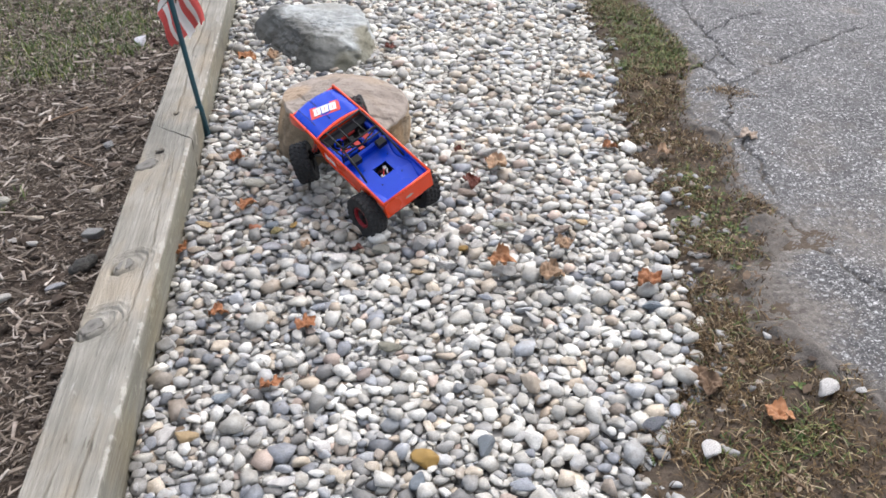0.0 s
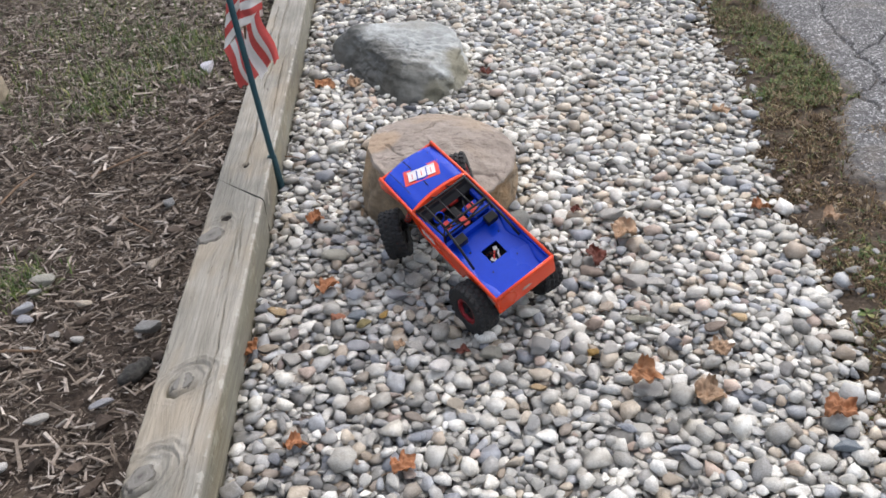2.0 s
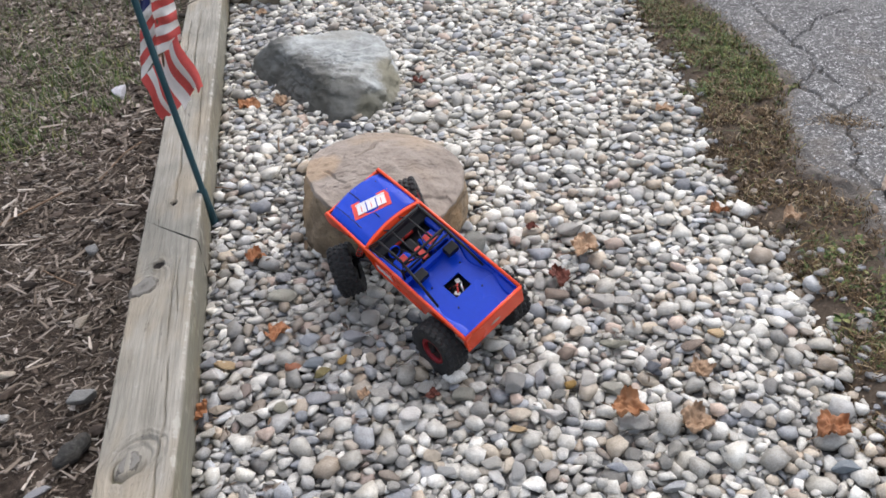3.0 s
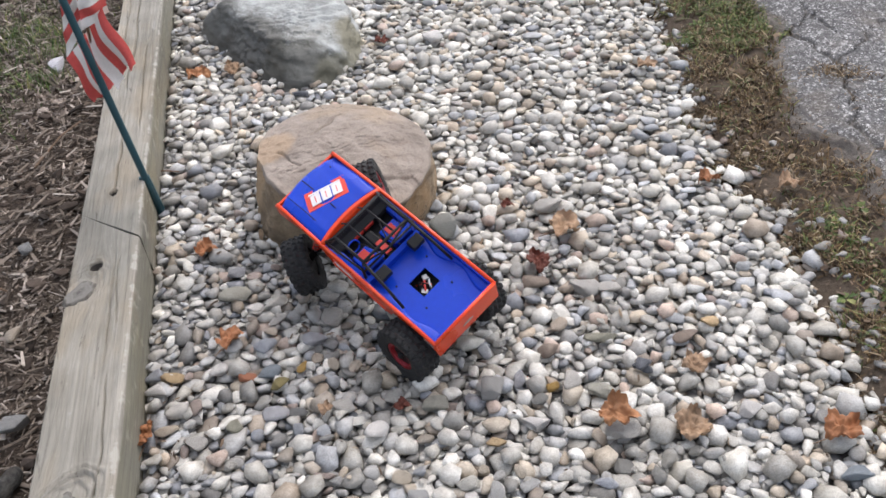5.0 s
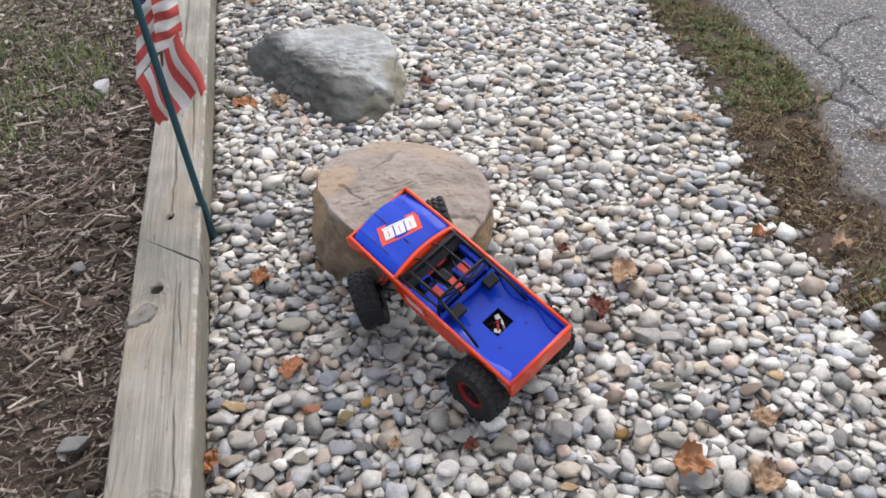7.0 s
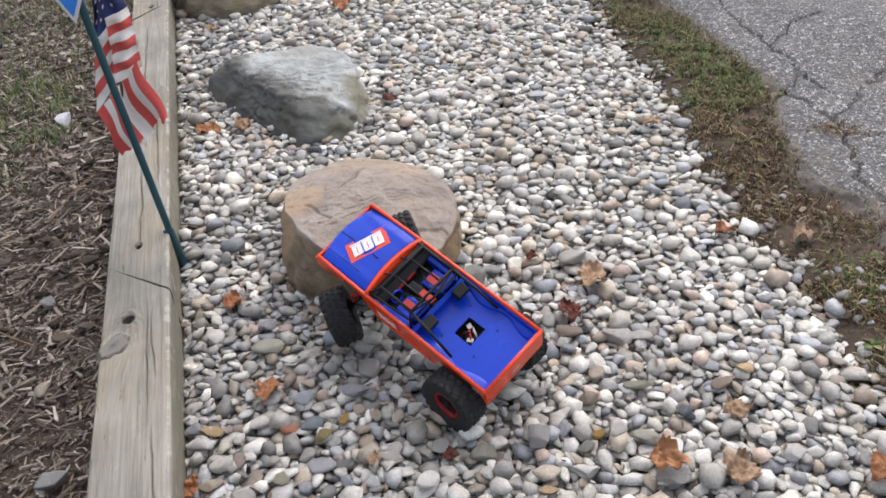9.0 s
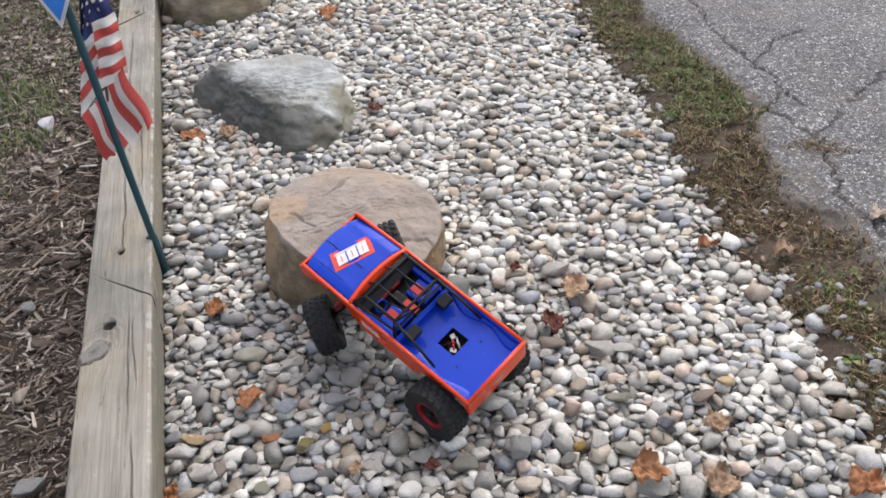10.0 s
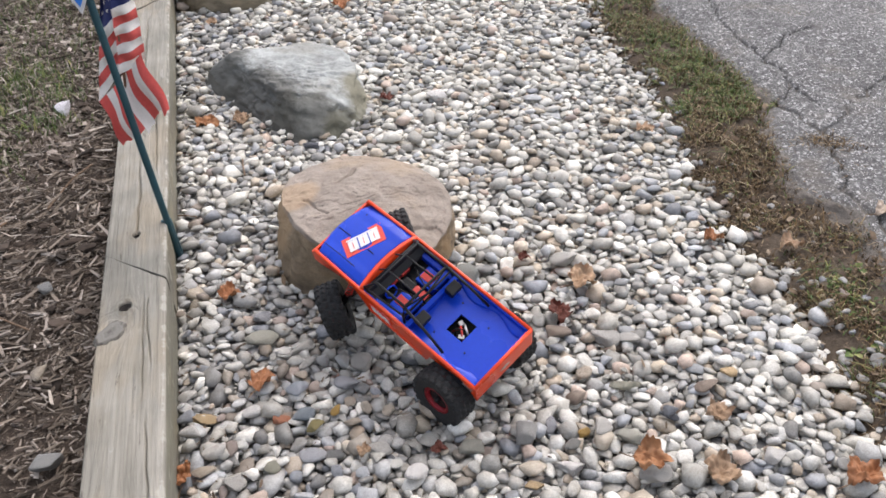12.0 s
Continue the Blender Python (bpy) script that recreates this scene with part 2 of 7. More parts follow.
    col = mix(nt, col, mix(nt, col, (1.04, 0.96, 0.86), 1.0, "MULTIPLY"), ramp_of(nt, [(0.48, (0, 0, 0)), (0.62, (0.8,) * 3)], warm))
    arris = maths(nt, "ADD", maths(nt, "ABSOLUTE", maths(nt, "ADD", sp.outputs["X"], 0.0070)), maths(nt, "MULTIPLY", maths(nt, "SUBTRACT", noise_of(nt, coords(nt, (0.3, 1, 1)), 26, 5, 0.65), 0.46), 0.042))
    col = mix(nt, col, (0.47, 0.45, 0.395), ramp_of(nt, [(0.0, (0.6,) * 3), (0.0036, (0, 0, 0))], arris))
    # side face: shade painted by a darker multiply, with a slight green algae cast
    algae_shade = maths(nt, "MULTIPLY", ramp_of(nt, [(0.0, (0, 0, 0)), (0.0035, (1, 1, 1))], maths(nt, "SUBTRACT", TIMBER_H - 0.006, sp.outputs["Z"])), ramp_of(nt, [(0.35, (0.25,) * 3), (0.6, (0.8,) * 3)], blot))
    col = mix(nt, col, mix(nt, col, (0.74, 0.76, 0.66), 1.0, "MULTIPLY"), algae_shade)
    nt.links.new(col, b.inputs["Base Color"])
    b.inputs["Roughness"].default_value = 0.85
    b.inputs["Specular IOR Level"].default_value = 0.2
    p = bump(nt, b, grain, 0.8, 0.005)
    bump(nt, b, noise_of(nt, v, 400, 4), 0.3, 0.001, p)
    return m


def knot_material():
    """End grain of a branch: growth rings closing to a dark rim; the oval is one unit in radius."""
    m, nt, b = nodes_of("branch_knot")
    v = coords(nt, (1.0, 1.0, 0.0))
    nz = noise_of(nt, v, 2.2, 5)
    ln = nt.nodes.new("ShaderNodeVectorMath")
    ln.operation = "LENGTH"
    nt.links.new(v, ln.inputs[0])
    d = maths(nt, "ADD", ln.outputs["Value"], maths(nt, "MULTIPLY", maths(nt, "SUBTRACT", nz, 0.5), 0.9))
    col = ramp_of(nt, [(0.05, (0.07, 0.064, 0.055)), (0.25, (0.14, 0.132, 0.115)), (0.62, (0.19, 0.18, 0.16)), (0.78, (0.16, 0.15, 0.13)), (0.93, (0.065, 0.057, 0.046)), (1.0, (0.13, 0.12, 0.10))], d)
    ring = maths(nt, "SINE", maths(nt, "MULTIPLY", d, 24.0))
    col = mix(nt, col, (0.10, 0.09, 0.073), maths(nt, "MULTIPLY", maths(nt, "ADD", ring, 1.0), 0.18))
    nt.links.new(col, b.inputs["Base Color"])
    b.inputs["Roughness"].default_value = 0.8
    bump(nt, b, ring, 0.25, 0.0008)
    return m


def scatter_material(name, stops, rough=0.85, spec=0.2, grain=120.0):
    """Chips, blades and leaves: each loose piece takes its own tone."""
    m, nt, b = nodes_of(name)
    rnd = piece_random(nt)
    base = ramp_of(nt, stops, rnd)
    g = noise_of(nt, coords(nt), grain, 4, 0.6)
    base = mix(nt, base, ramp_of(nt, [(0.3, (0.7,) * 3), (0.7, (1.2,) * 3)], g), 0.9, "MULTIPLY")
    nt.links.new(base, b.inputs["Base Color"])
    b.inputs["Roughness"].default_value = rough
    b.inputs["Specular IOR Level"].default_value = spec
    bump(nt, b, g, 0.4, 0.002)
    return m


M_CHIP = scatter_material("mulch_chip", [(0.0, (0.055, 0.043, 0.033)), (0.3, (0.136, 0.108, 0.083)), (0.6, (0.232, 0.190, 0.150)),
                                         (0.88, (0.36, 0.305, 0.255)), (1.0, (0.56, 0.50, 0.43))])
M_BARK = scatter_material("dark_bark", [(0, (0.022, 0.017, 0.013)), (0.6, (0.062, 0.046, 0.035)), (1, (0.12, 0.092, 0.072))])
M_SCRAP = scatter_material("bleached_leaf", [(0, (0.10, 0.078, 0.060)), (0.5, (0.26, 0.212, 0.175)), (1, (0.50, 0.44, 0.385))])
M_LITTER = scatter_material("leaf_litter", [(0, (0.05, 0.035, 0.025)), (0.5, (0.14, 0.10, 0.07)), (0.85, (0.20, 0.145, 0.095)), (1, (0.32, 0.26, 0.19))])
M_GRASS = scatter_material("green_blades", [(0, (0.036, 0.070, 0.014)), (0.5, (0.075, 0.125, 0.026)), (0.85, (0.15, 0.175, 0.045)), (1, (0.30, 0.28, 0.10))], 0.6, 0.3)
M_STRAW = scatter_material("dead_blades", [(0, (0.034, 0.023, 0.014)), (0.45, (0.104, 0.068, 0.035)), (0.80, (0.182, 0.120, 0.058)), (1, (0.44, 0.36, 0.24))], 0.8, 0.2)


def ground_material(name, stops, scale, rough=0.95, bumps=0.6):
    m, nt, b = nodes_of(name)
    v = coords(nt)
    a = noise_of(nt, v, scale, 6, 0.65)
    f = noise_of(nt, v, scale * 14, 5, 0.7)
    col = mix(nt, ramp_of(nt, stops, a), ramp_of(nt, stops, f), 0.5)
    nt.links.new(col, b.inputs["Base Color"])
    b.inputs["Roughness"].default_value = rough
    b.inputs["Specular IOR Level"].default_value = 0.15
    p = bump(nt, b, a, bumps, 0.02)
    bump(nt, b, f, bumps, 0.004, p)
    return m


M_GRIT = ground_material("sandy_grit", [(0.3, (0.092, 0.080, 0.069)), (0.5, (0.155, 0.138, 0.121)), (0.7, (0.245, 0.222, 0.197))], 34)
M_SOIL = ground_material("damp_soil", [(0.3, (0.046, 0.035, 0.025)), (0.5, (0.088, 0.068, 0.050)), (0.7, (0.145, 0.12, 0.094))], 9)
M_HUMUS = ground_material("mulch_humus", [(0.3, (0.024, 0.018, 0.013)), (0.5, (0.070, 0.053, 0.041)), (0.72, (0.17, 0.135, 0.108))], 85)


def bedding_material():
    """Small stone and grit, cell by cell."""
    m, nt, b = nodes_of("gravel_bedding")
    v = coords(nt)
    vo = node(nt, "ShaderNodeTexVoronoi", Scale=44.0)
    nt.links.new(v, vo.inputs["Vector"])
    sep = nt.nodes.new("ShaderNodeSeparateColor")
    nt.links.new(vo.outputs["Color"], sep.inputs[0])
    col = ramp_of(nt, [(0.0, (0.20, 0.195, 0.19)), (0.35, (0.38, 0.365, 0.34)), (0.7, (0.52, 0.50, 0.47)), (1.0, (0.68, 0.66, 0.63))], sep.outputs[0])
    gap = ramp_of(nt, [(0.45, (0, 0, 0)), (0.75, (1, 1, 1))], vo.outputs["Distance"])
    col = mix(nt, col, (0.09, 0.083, 0.075), gap)
    nt.links.new(col, b.inputs["Base Color"])
    b.inputs["Roughness"].default_value = 0.8
    bump(nt, b, gap, -0.8, 0.02)
    return m


M_SUBSOIL = bedding_material()


def asphalt_material():
    m, nt, b = nodes_of("worn_asphalt")
    v = coords(nt)
    big = noise_of(nt, v, 2.2, 5, 0.6)
    mid = noise_of(nt, v, 22, 5, 0.65)
    base = ramp_of(nt, [(0.3, (0.050, 0.050, 0.051)), (0.7, (0.098, 0.097, 0.097))], big)
    base = mix(nt, base, ramp_of(nt, [(0.3, (0.6,) * 3), (0.7, (1.3,) * 3)], mid), 0.8, "MULTIPLY")
    heights = None
    for scale, lo, hi, amount in ((78, 0.02, 0.5, 1.0), (150, 0.02, 0.5, 1.0), (280, 0.02, 0.42, 0.9)):
        vo = node(nt, "ShaderNodeTexVoronoi", Scale=scale)
        nt.links.new(v, vo.inputs["Vector"])
        stone = ramp_of(nt, [(0.25, (1, 1, 1)), (0.55, (0, 0, 0))], vo.outputs["Distance"])
        sep = nt.nodes.new("ShaderNodeSeparateColor")
        nt.links.new(vo.outputs["Color"], sep.inputs[0])
        tint = ramp_of(nt, [(0.0, (0.042, 0.041, 0.04)), (0.45, (0.105, 0.102, 0.099)), (0.70, (0.22, 0.215, 0.208)), (0.86, (0.43, 0.425, 0.415)), (1.0, (0.72, 0.715, 0.70))], sep.outputs[0])
        base = mix(nt, base, tint, mix(nt, (0, 0, 0), stone, 0.75))
        heights = stone if heights is None else mix(nt, heights, stone, 0.5)
    grit = noise_of(nt, v, 5.5, 4, 0.6)
    base = mix(nt, base, (0.15, 0.125, 0.098), ramp_of(nt, [(0.56, (0, 0, 0)), (0.74, (0.6,) * 3)], grit))
    base = mix(nt, base, ramp_of(nt, [(0.28, (0.72,) * 3), (0.5, (1.0,) * 3), (0.72, (1.22, 1.2, 1.17))], noise_of(nt, v, 7.0, 6, 0.65)), 0.9, "MULTIPLY")
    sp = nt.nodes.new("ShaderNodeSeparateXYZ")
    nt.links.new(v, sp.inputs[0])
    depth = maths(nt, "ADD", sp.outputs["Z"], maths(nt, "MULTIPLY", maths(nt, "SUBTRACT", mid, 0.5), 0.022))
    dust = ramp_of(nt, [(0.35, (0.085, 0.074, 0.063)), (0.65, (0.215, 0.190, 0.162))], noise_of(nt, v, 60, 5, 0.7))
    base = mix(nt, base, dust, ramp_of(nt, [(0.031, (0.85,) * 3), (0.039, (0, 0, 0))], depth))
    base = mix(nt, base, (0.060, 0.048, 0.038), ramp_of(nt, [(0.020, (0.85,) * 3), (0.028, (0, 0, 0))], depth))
    nt.links.new(base, b.inputs["Base Color"])
    b.inputs["Roughness"].default_value = 0.75
    b.inputs["Specular IOR Level"].default_value = 0.35
    p = bump(nt, b, mid, 0.4, 0.006)
    bump(nt, b, heights, 0.6, 0.003, p)
    return m


M_ASPHALT = asphalt_material()
M_ORANGE = plain("orange_paint", (0.80, 0.062, 0.010), 0.28, grain=40, vary=0.08, bumps=0.08, dist=0.0006)
M_BLUE = plain("blue_paint", (0.008, 0.052, 0.50), 0.26, grain=40, vary=0.12, bumps=0.08, dist=0.0006, spec=0.3)
M_RED = plain("red_plastic", (0.62, 0.045, 0.03), 0.4)
M_DARKRED = plain("dark_red_anodised", (0.25, 0.010, 0.018), 0.4, 0.3)
M_BLACK = plain("black_plastic", (0.009, 0.009, 0.010), 0.5, spec=0.3)
M_RUBBER = plain("black_rubber", (0.018, 0.018, 0.018), 0.82, vary=0.3, bumps=0.4, dist=0.001)
M_WHITE = plain("white_vinyl", (0.78, 0.76, 0.74), 0.4)
M_DECALRED = plain("red_vinyl", (0.72, 0.06, 0.035), 0.4)
M_METAL = plain("dull_steel", (0.35, 0.35, 0.36), 0.4, 0.9)
M_SILVER = plain("silver_wrap", (0.5, 0.48, 0.45), 0.35, 0.6)
M_POLE = plain("green_enamel", (0.015, 0.064, 0.080), 0.45, vary=0.25)
M_SIGNBLUE = plain("sign_blue", (0.045, 0.25, 0.78), 0.35)
M_STICK = plain("flag_stick", (0.20, 0.13, 0.08), 0.7)
M_NAVY = plain("flag_navy", (0.022, 0.03, 0.12), 0.85, bumps=0.3)
M_FLAGRED = plain("flag_red", (0.60, 0.092, 0.078), 0.85, bumps=0.3, vary=0.2)
M_FLAGWHITE = plain("flag_white", (0.79, 0.75, 0.69), 0.85, bumps=0.3, vary=0.12)
LEAF = {k: scatter_material("leaf_" + k, [(0, tuple(x * 0.75 for x in c)), (1, c)], 0.65, 0.35, 70) for k, c in {
    "orange": (0.41, 0.175, 0.075), "tan": (0.43, 0.285, 0.175), "dark": (0.13, 0.035, 0.02), "pale_orange": (0.50, 0.24, 0.11), "dark_tan": (0.19, 0.12, 0.07), "pale": (0.50, 0.40, 0.31)}.items()}


# ---- mesh helpers ----
def mesh_from(name, verts, faces, material, smooth=True):
    me = bpy.data.meshes.new(name)
    me.from_pydata(verts, [], faces)
    me.materials.append(material)
    if smooth:
        me.polygons.foreach_set("use_smooth", [True] * len(me.polygons))
    me.update()
    return me


def part(name, bm, material, parent, label="", smooth=False, m=None):
    me = bpy.data.meshes.new(name)
    bm.to_mesh(me)
    bm.free()
    me.materials.append(material)
    if smooth:
        me.polygons.foreach_set("use_smooth", [True] * len(me.polygons))
    ob = new(name, me)
    ob.parent = parent
    if m is not None:
        ob.matrix_local = m
    if label:
        tagged(ob, label)
    return ob


def box(bm, c, s, m=None, bevel=0.0):
    t = Matrix.Translation(c) @ (m or Matrix()) @ Matrix.Diagonal((*s, 1))
    r = bmesh.ops.create_cube(bm, size=1, matrix=t)
    if bevel:
        es = list({e for v in r["verts"] for e in v.link_edges})
        bmesh.ops.bevel(bm, geom=es, offset=bevel, segments=2, affect="EDGES", profile=0.6)
    return bm


def tube(bm, pts, r, sides=8, closed_ends=True):
    pts = [Vector(p) for p in pts]
    rings = []
    for i, p in enumerate(pts):
        d = (pts[min(i + 1, len(pts) - 1)] - pts[max(i - 1, 0)]).normalized()
        a = d.orthogonal().normalized() if abs(d.z) > 0.95 else d.cross(Vector((0, 0, 1))).normalized()
        b2 = d.cross(a)
        rings.append([bm.verts.new(p + r * (math.cos(2 * math.pi * k / sides) * a + math.sin(2 * math.pi * k / sides) * b2)) for k in range(sides)])
    for q, w in zip(rings, rings[1:]):
        for k in range(sides):
            bm.faces.new((q[k], q[(k + 1) % sides], w[(k + 1) % sides], w[k]))
    if closed_ends:
        bm.faces.new(list(reversed(rings[0])))
        bm.faces.new(rings[-1])
    bmesh.ops.recalc_face_normals(bm, faces=bm.faces)
    return bm


def slab(bm, outline, axis, lo, hi):
    """Extrude a closed outline of (a, b) pairs along x, y or z from lo to hi."""
    def at(a, b, c):
        return {"x": (c, a, b), "y": (a, c, b), "z": (a, b, c)}[axis]
    q = [bm.verts.new(at(a, b, lo)) for a, b in outline]
    w = [bm.verts.new(at(a, b, hi)) for a, b in outline]
    n = len(outline)
    for k in range(n):
        bm.faces.new((q[k], q[(k + 1) % n], w[(k + 1) % n], w[k]))
    f = [bm.faces.new(q), bm.faces.new(w)]
    bmesh.ops.triangulate(bm, faces=f)
    bmesh.ops.recalc_face_normals(bm, faces=bm.faces)
    return bm


def lathe(bm, profile, sides=32):
    """Turn a profile of (along, radius) about the x axis."""
    rings = []
    for a, r in profile:
        rings.append([bm.verts.new((a, r * math.cos(2 * math.pi * k / sides), r * math.sin(2 * math.pi * k / sides))) for k in range(sides)])
    for q, w in zip(rings, rings[1:]):
        for k in range(sides):
            bm.faces.new((q[k], q[(k + 1) % sides], w[(k + 1) % sides], w[k]))
    bmesh.ops.recalc_face_normals(bm, faces=bm.faces)
    return bm


# ---- plan: where the beds meet ----
TIMBER_H, TIMBER_W = 0.09, 0.126


def timber_edge(y):
    """x of the timber's gravel-side edge."""
    return -0.365 - 0.0885 * (y - 1.11)


def gravel_edge(y):
    """x where the gravel gives way to the weedy strip."""
    return float(np.interp(y, [-4.0, -1.0, 0.5, 1.15, 1.28, 1.39, 1.49, 1.64, 1.81, 1.95, 2.15, 2.3, 2.45, 2.7, 2.8, 2.95, 3.1, 3.3, 3.45, 3.7, 4.0, 5.2],
                           [0.75, 0.46, 0.33, 0.465, 0.525, 0.625, 0.665, 0.70, 0.712, 0.735, 0.75, 0.745, 0.732, 0.735, 0.75, 0.785, 0.815, 0.82, 0.81, 0.815, 0.855, 0.93]))


def asphalt_edge(y):
    """x where the strip gives way to the asphalt."""
    return float(np.interp(y, [0.3, 1.2, 1.35, 1.46, 1.57, 1.67, 1.78, 1.9, 2.03, 2.12, 2.24, 2.42, 2.52, 2.6, 2.7, 2.8, 2.87, 3.0, 3.1, 3.25, 3.5, 3.9, 5.2],
                           [1.15, 1.03, 0.95, 0.89, 0.84, 0.84, 0.88, 0.965, 0.97, 0.94, 0.96, 1.01, 0.945, 0.925, 0.965, 0.96, 1.0, 1.07, 1.085, 1.07, 1.06, 1.05, 1.15]))


def ground_height(x, y):
    te, ge, ae = timber_edge(y), gravel_edge(y), asphalt_edge(y)
    if x < te - 0.06:
        h = 0.006
    elif x < ge - 0.045:
        h = -0.042
    elif x < ae + 0.02:
        k = min(1.0, max(0.0, (x - ge + 0.045) / 0.09))
        h = -0.042 + 0.045 * k + 0.024 * max(0.0, (x - ge) / max(0.05, ae - ge))
    else:
        h = 0.026
    return h


def build_ground():
    """One sheet from under the beds to the horizon."""
    far = [-260, -120, -60, -30, -14, -7, -4]
    xs = np.array(far + list(np.arange(-2.6, 2.601, 0.035)) + [-f for f in reversed(far)])
    ys = np.array([-260, -120, -60, -30, -14, -7, -3, -1] + list(np.arange(0.2, 6.0, 0.035)) + [7, 9, 14, 30, 60, 120, 260])
    verts, faces = [], []
    for y in ys:
        for x in xs:
            h = ground_height(x, min(max(y, 0.3), 5.2)) if -2.7 < x < 2.7 else (0.006 if x < 0 else 0.018)
            n = noise.noise(Vector((x * 4, y * 4, 0))) * 0.008 + noise.noise(Vector((x * 17, y * 17, 3))) * 0.004
            verts.append((x, y, h + n))
    w = len(xs)
    for j in range(len(ys) - 1):
        for i in range(w - 1):
            a = j * w + i
            faces.append((a, a + 1, a + 1 + w, a + w))
    ob = new("ground", mesh_from("ground", verts, faces, M_SOIL))
    tagged(ob, "bare dark brown soil under the beds", "ground", kind="structure")


build_ground()

CRACKS = [
    [(1.25, 4.3), (1.25, 3.77), (1.22, 3.66), (1.19, 3.50), (1.205, 3.35), (1.198, 3.28), (1.21, 3.15), (1.19, 3.08), (1.21, 2.94)],
    [(1.20, 3.285), (1.283, 3.36), (1.40, 3.46), (1.48, 3.49)],
    [(1.19, 3.075), (1.105, 3.0)],
    [(1.80, 3.32), (1.60, 3.17), (1.435, 3.05), (1.29, 2.925), (1.2, 2.85), (1.14, 2.80)],
    [(1.105, 3.0), (1.12, 2.88), (1.14, 2.80), (1.11, 2.70), (1.09, 2.64), (1.073, 2.58), (1.045, 2.52), (1.05, 2.35), (1.035, 2.09)],
    [(0.985, 2.075), (1.026, 1.953), (1.041, 1.85), (1.08, 1.70), (1.2, 1.55)],
]


def build_asphalt():
    """Worn driveway sheet with real cracks and a crumbled edge, then coarse further out."""
    step = 0.0056
    x0, x1, y0, y1 = 0.84, 1.98, 1.15, 4.35
    xs, ys = np.arange(x0, x1, step), np.arange(y0, y1, step)
    X, Y = np.meshgrid(xs, ys)
    Z = np.full_like(X, 0.044)
    for f, a in ((1.3, 0.006), (5.0, 0.003)):
        ph = rng.uniform(0, 6, 4)
        Z += a * np.sin(f * 2.1 * X + ph[0]) * np.cos(f * 1.7 * Y + ph[1]) + 0.5 * a * np.sin(f * 4.3 * Y + ph[2] + 2 * X)
    Z += rng.normal(0, 0.0011, Z.shape)
    for line in CRACKS:
        pts = []
        for (ax, ay), (bx, by) in zip(line, line[1:]):
            n = max(2, int(math.hypot(bx - ax, by - ay) / 0.022))
            for k in range(n):
                t = k / n
                pts.append((ax + (bx - ax) * t + rng.normal(0, 0.007), ay + (by - ay) * t + rng.normal(0, 0.007)))
        pts.append(line[-1])
        D = np.full(X.shape, 9.0)
        for (ax, ay), (bx, by) in zip(pts, pts[1:]):
            i0, i1 = np.searchsorted(xs, (min(ax, bx) - 0.04, max(ax, bx) + 0.04))
            j0, j1 = np.searchsorted(ys, (min(ay, by) - 0.04, max(ay, by) + 0.04))
            if i1 <= i0 or j1 <= j0:
                continue
            px, py = X[j0:j1, i0:i1] - ax, Y[j0:j1, i0:i1] - ay
            l2 = (bx - ax) ** 2 + (by - ay) ** 2 + 1e-9
            t = np.clip((px * (bx - ax) + py * (by - ay)) / l2, 0, 1)
            d = np.hypot(px - t * (bx - ax), py - t * (by - ay))
            D[j0:j1, i0:i1] = np.minimum(D[j0:j1, i0:i1], d)
        wide = 0.0031 + 0.0018 * np.sin(X * 31 + Y * 23) * np.sin(X * 13 - Y * 17)
        Z -= 0.018 * np.exp(-(D / wide) ** 2) + 0.0014 * np.exp(-(D / 0.014) ** 2)
    edge = np.array([asphalt_edge(y) for y in ys])[:, None]
    wob = np.array([0.022 * noise.noise(Vector((y * 9, 1, 0))) + 0.016 * noise.noise(Vector((y * 28, 4, 0))) for y in ys])[:, None]
    inn = (X - edge - wob)
    crumb = np.zeros_like(Z)
    for f in (23.0, 51.0, 97.0):
        crumb += np.sin(f * X + 1.3 * f * np.sin(Y * 3.1)) * np.cos(f * 0.9 * Y + 0.7 * f * np.sin(X * 2.3))
    Z -= (0.034 + 0.0035 * crumb) * np.exp(-np.clip(inn + 0.01, 0, None) / 0.032)
    worn = np.exp(-((Y - 1.62) / 0.30) ** 2) * np.exp(-(np.clip(inn, 0, None) / (0.15 + 0.035 * np.sin(Y * 17) + 0.012 * crumb)) ** 4)
    Z -= (0.0105 + 0.0012 * crumb) * worn
    keep = inn > -0.02
    idx = -np.ones(X.shape, int)
    idx[keep] = np.arange(keep.sum())
    verts = np.stack([X[keep], Y[keep], Z[keep]], 1)
    q = np.stack([idx[:-1, :-1], idx[:-1, 1:], idx[1:, 1:], idx[1:, :-1]], -1).reshape(-1, 4)
    q = q[(q >= 0).all(1)]
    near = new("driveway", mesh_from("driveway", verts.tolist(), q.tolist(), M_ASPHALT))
    tagged(near, "worn grey asphalt driveway with cracks and exposed stone", "driveway", kind="structure")
    xs2 = [x1 - 0.006, 2.5, 3.5, 5.0, 6.5]
    rows = [-60, -20, -6, -2, 0, 1.15, 2, 3, 4.35, 6, 9, 20, 60]
    vs = [(x, y, 0.043) for y in rows for x in xs2]
    fs = [(j * 5 + i, j * 5 + i + 1, j * 5 + i + 6, j * 5 + i + 5) for j in range(len(rows) - 1) for i in range(4)]
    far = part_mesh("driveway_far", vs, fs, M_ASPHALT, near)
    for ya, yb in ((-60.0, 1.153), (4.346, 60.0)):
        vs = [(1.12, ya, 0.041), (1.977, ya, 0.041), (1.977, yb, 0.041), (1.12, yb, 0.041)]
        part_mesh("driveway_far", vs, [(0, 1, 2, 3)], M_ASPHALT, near)


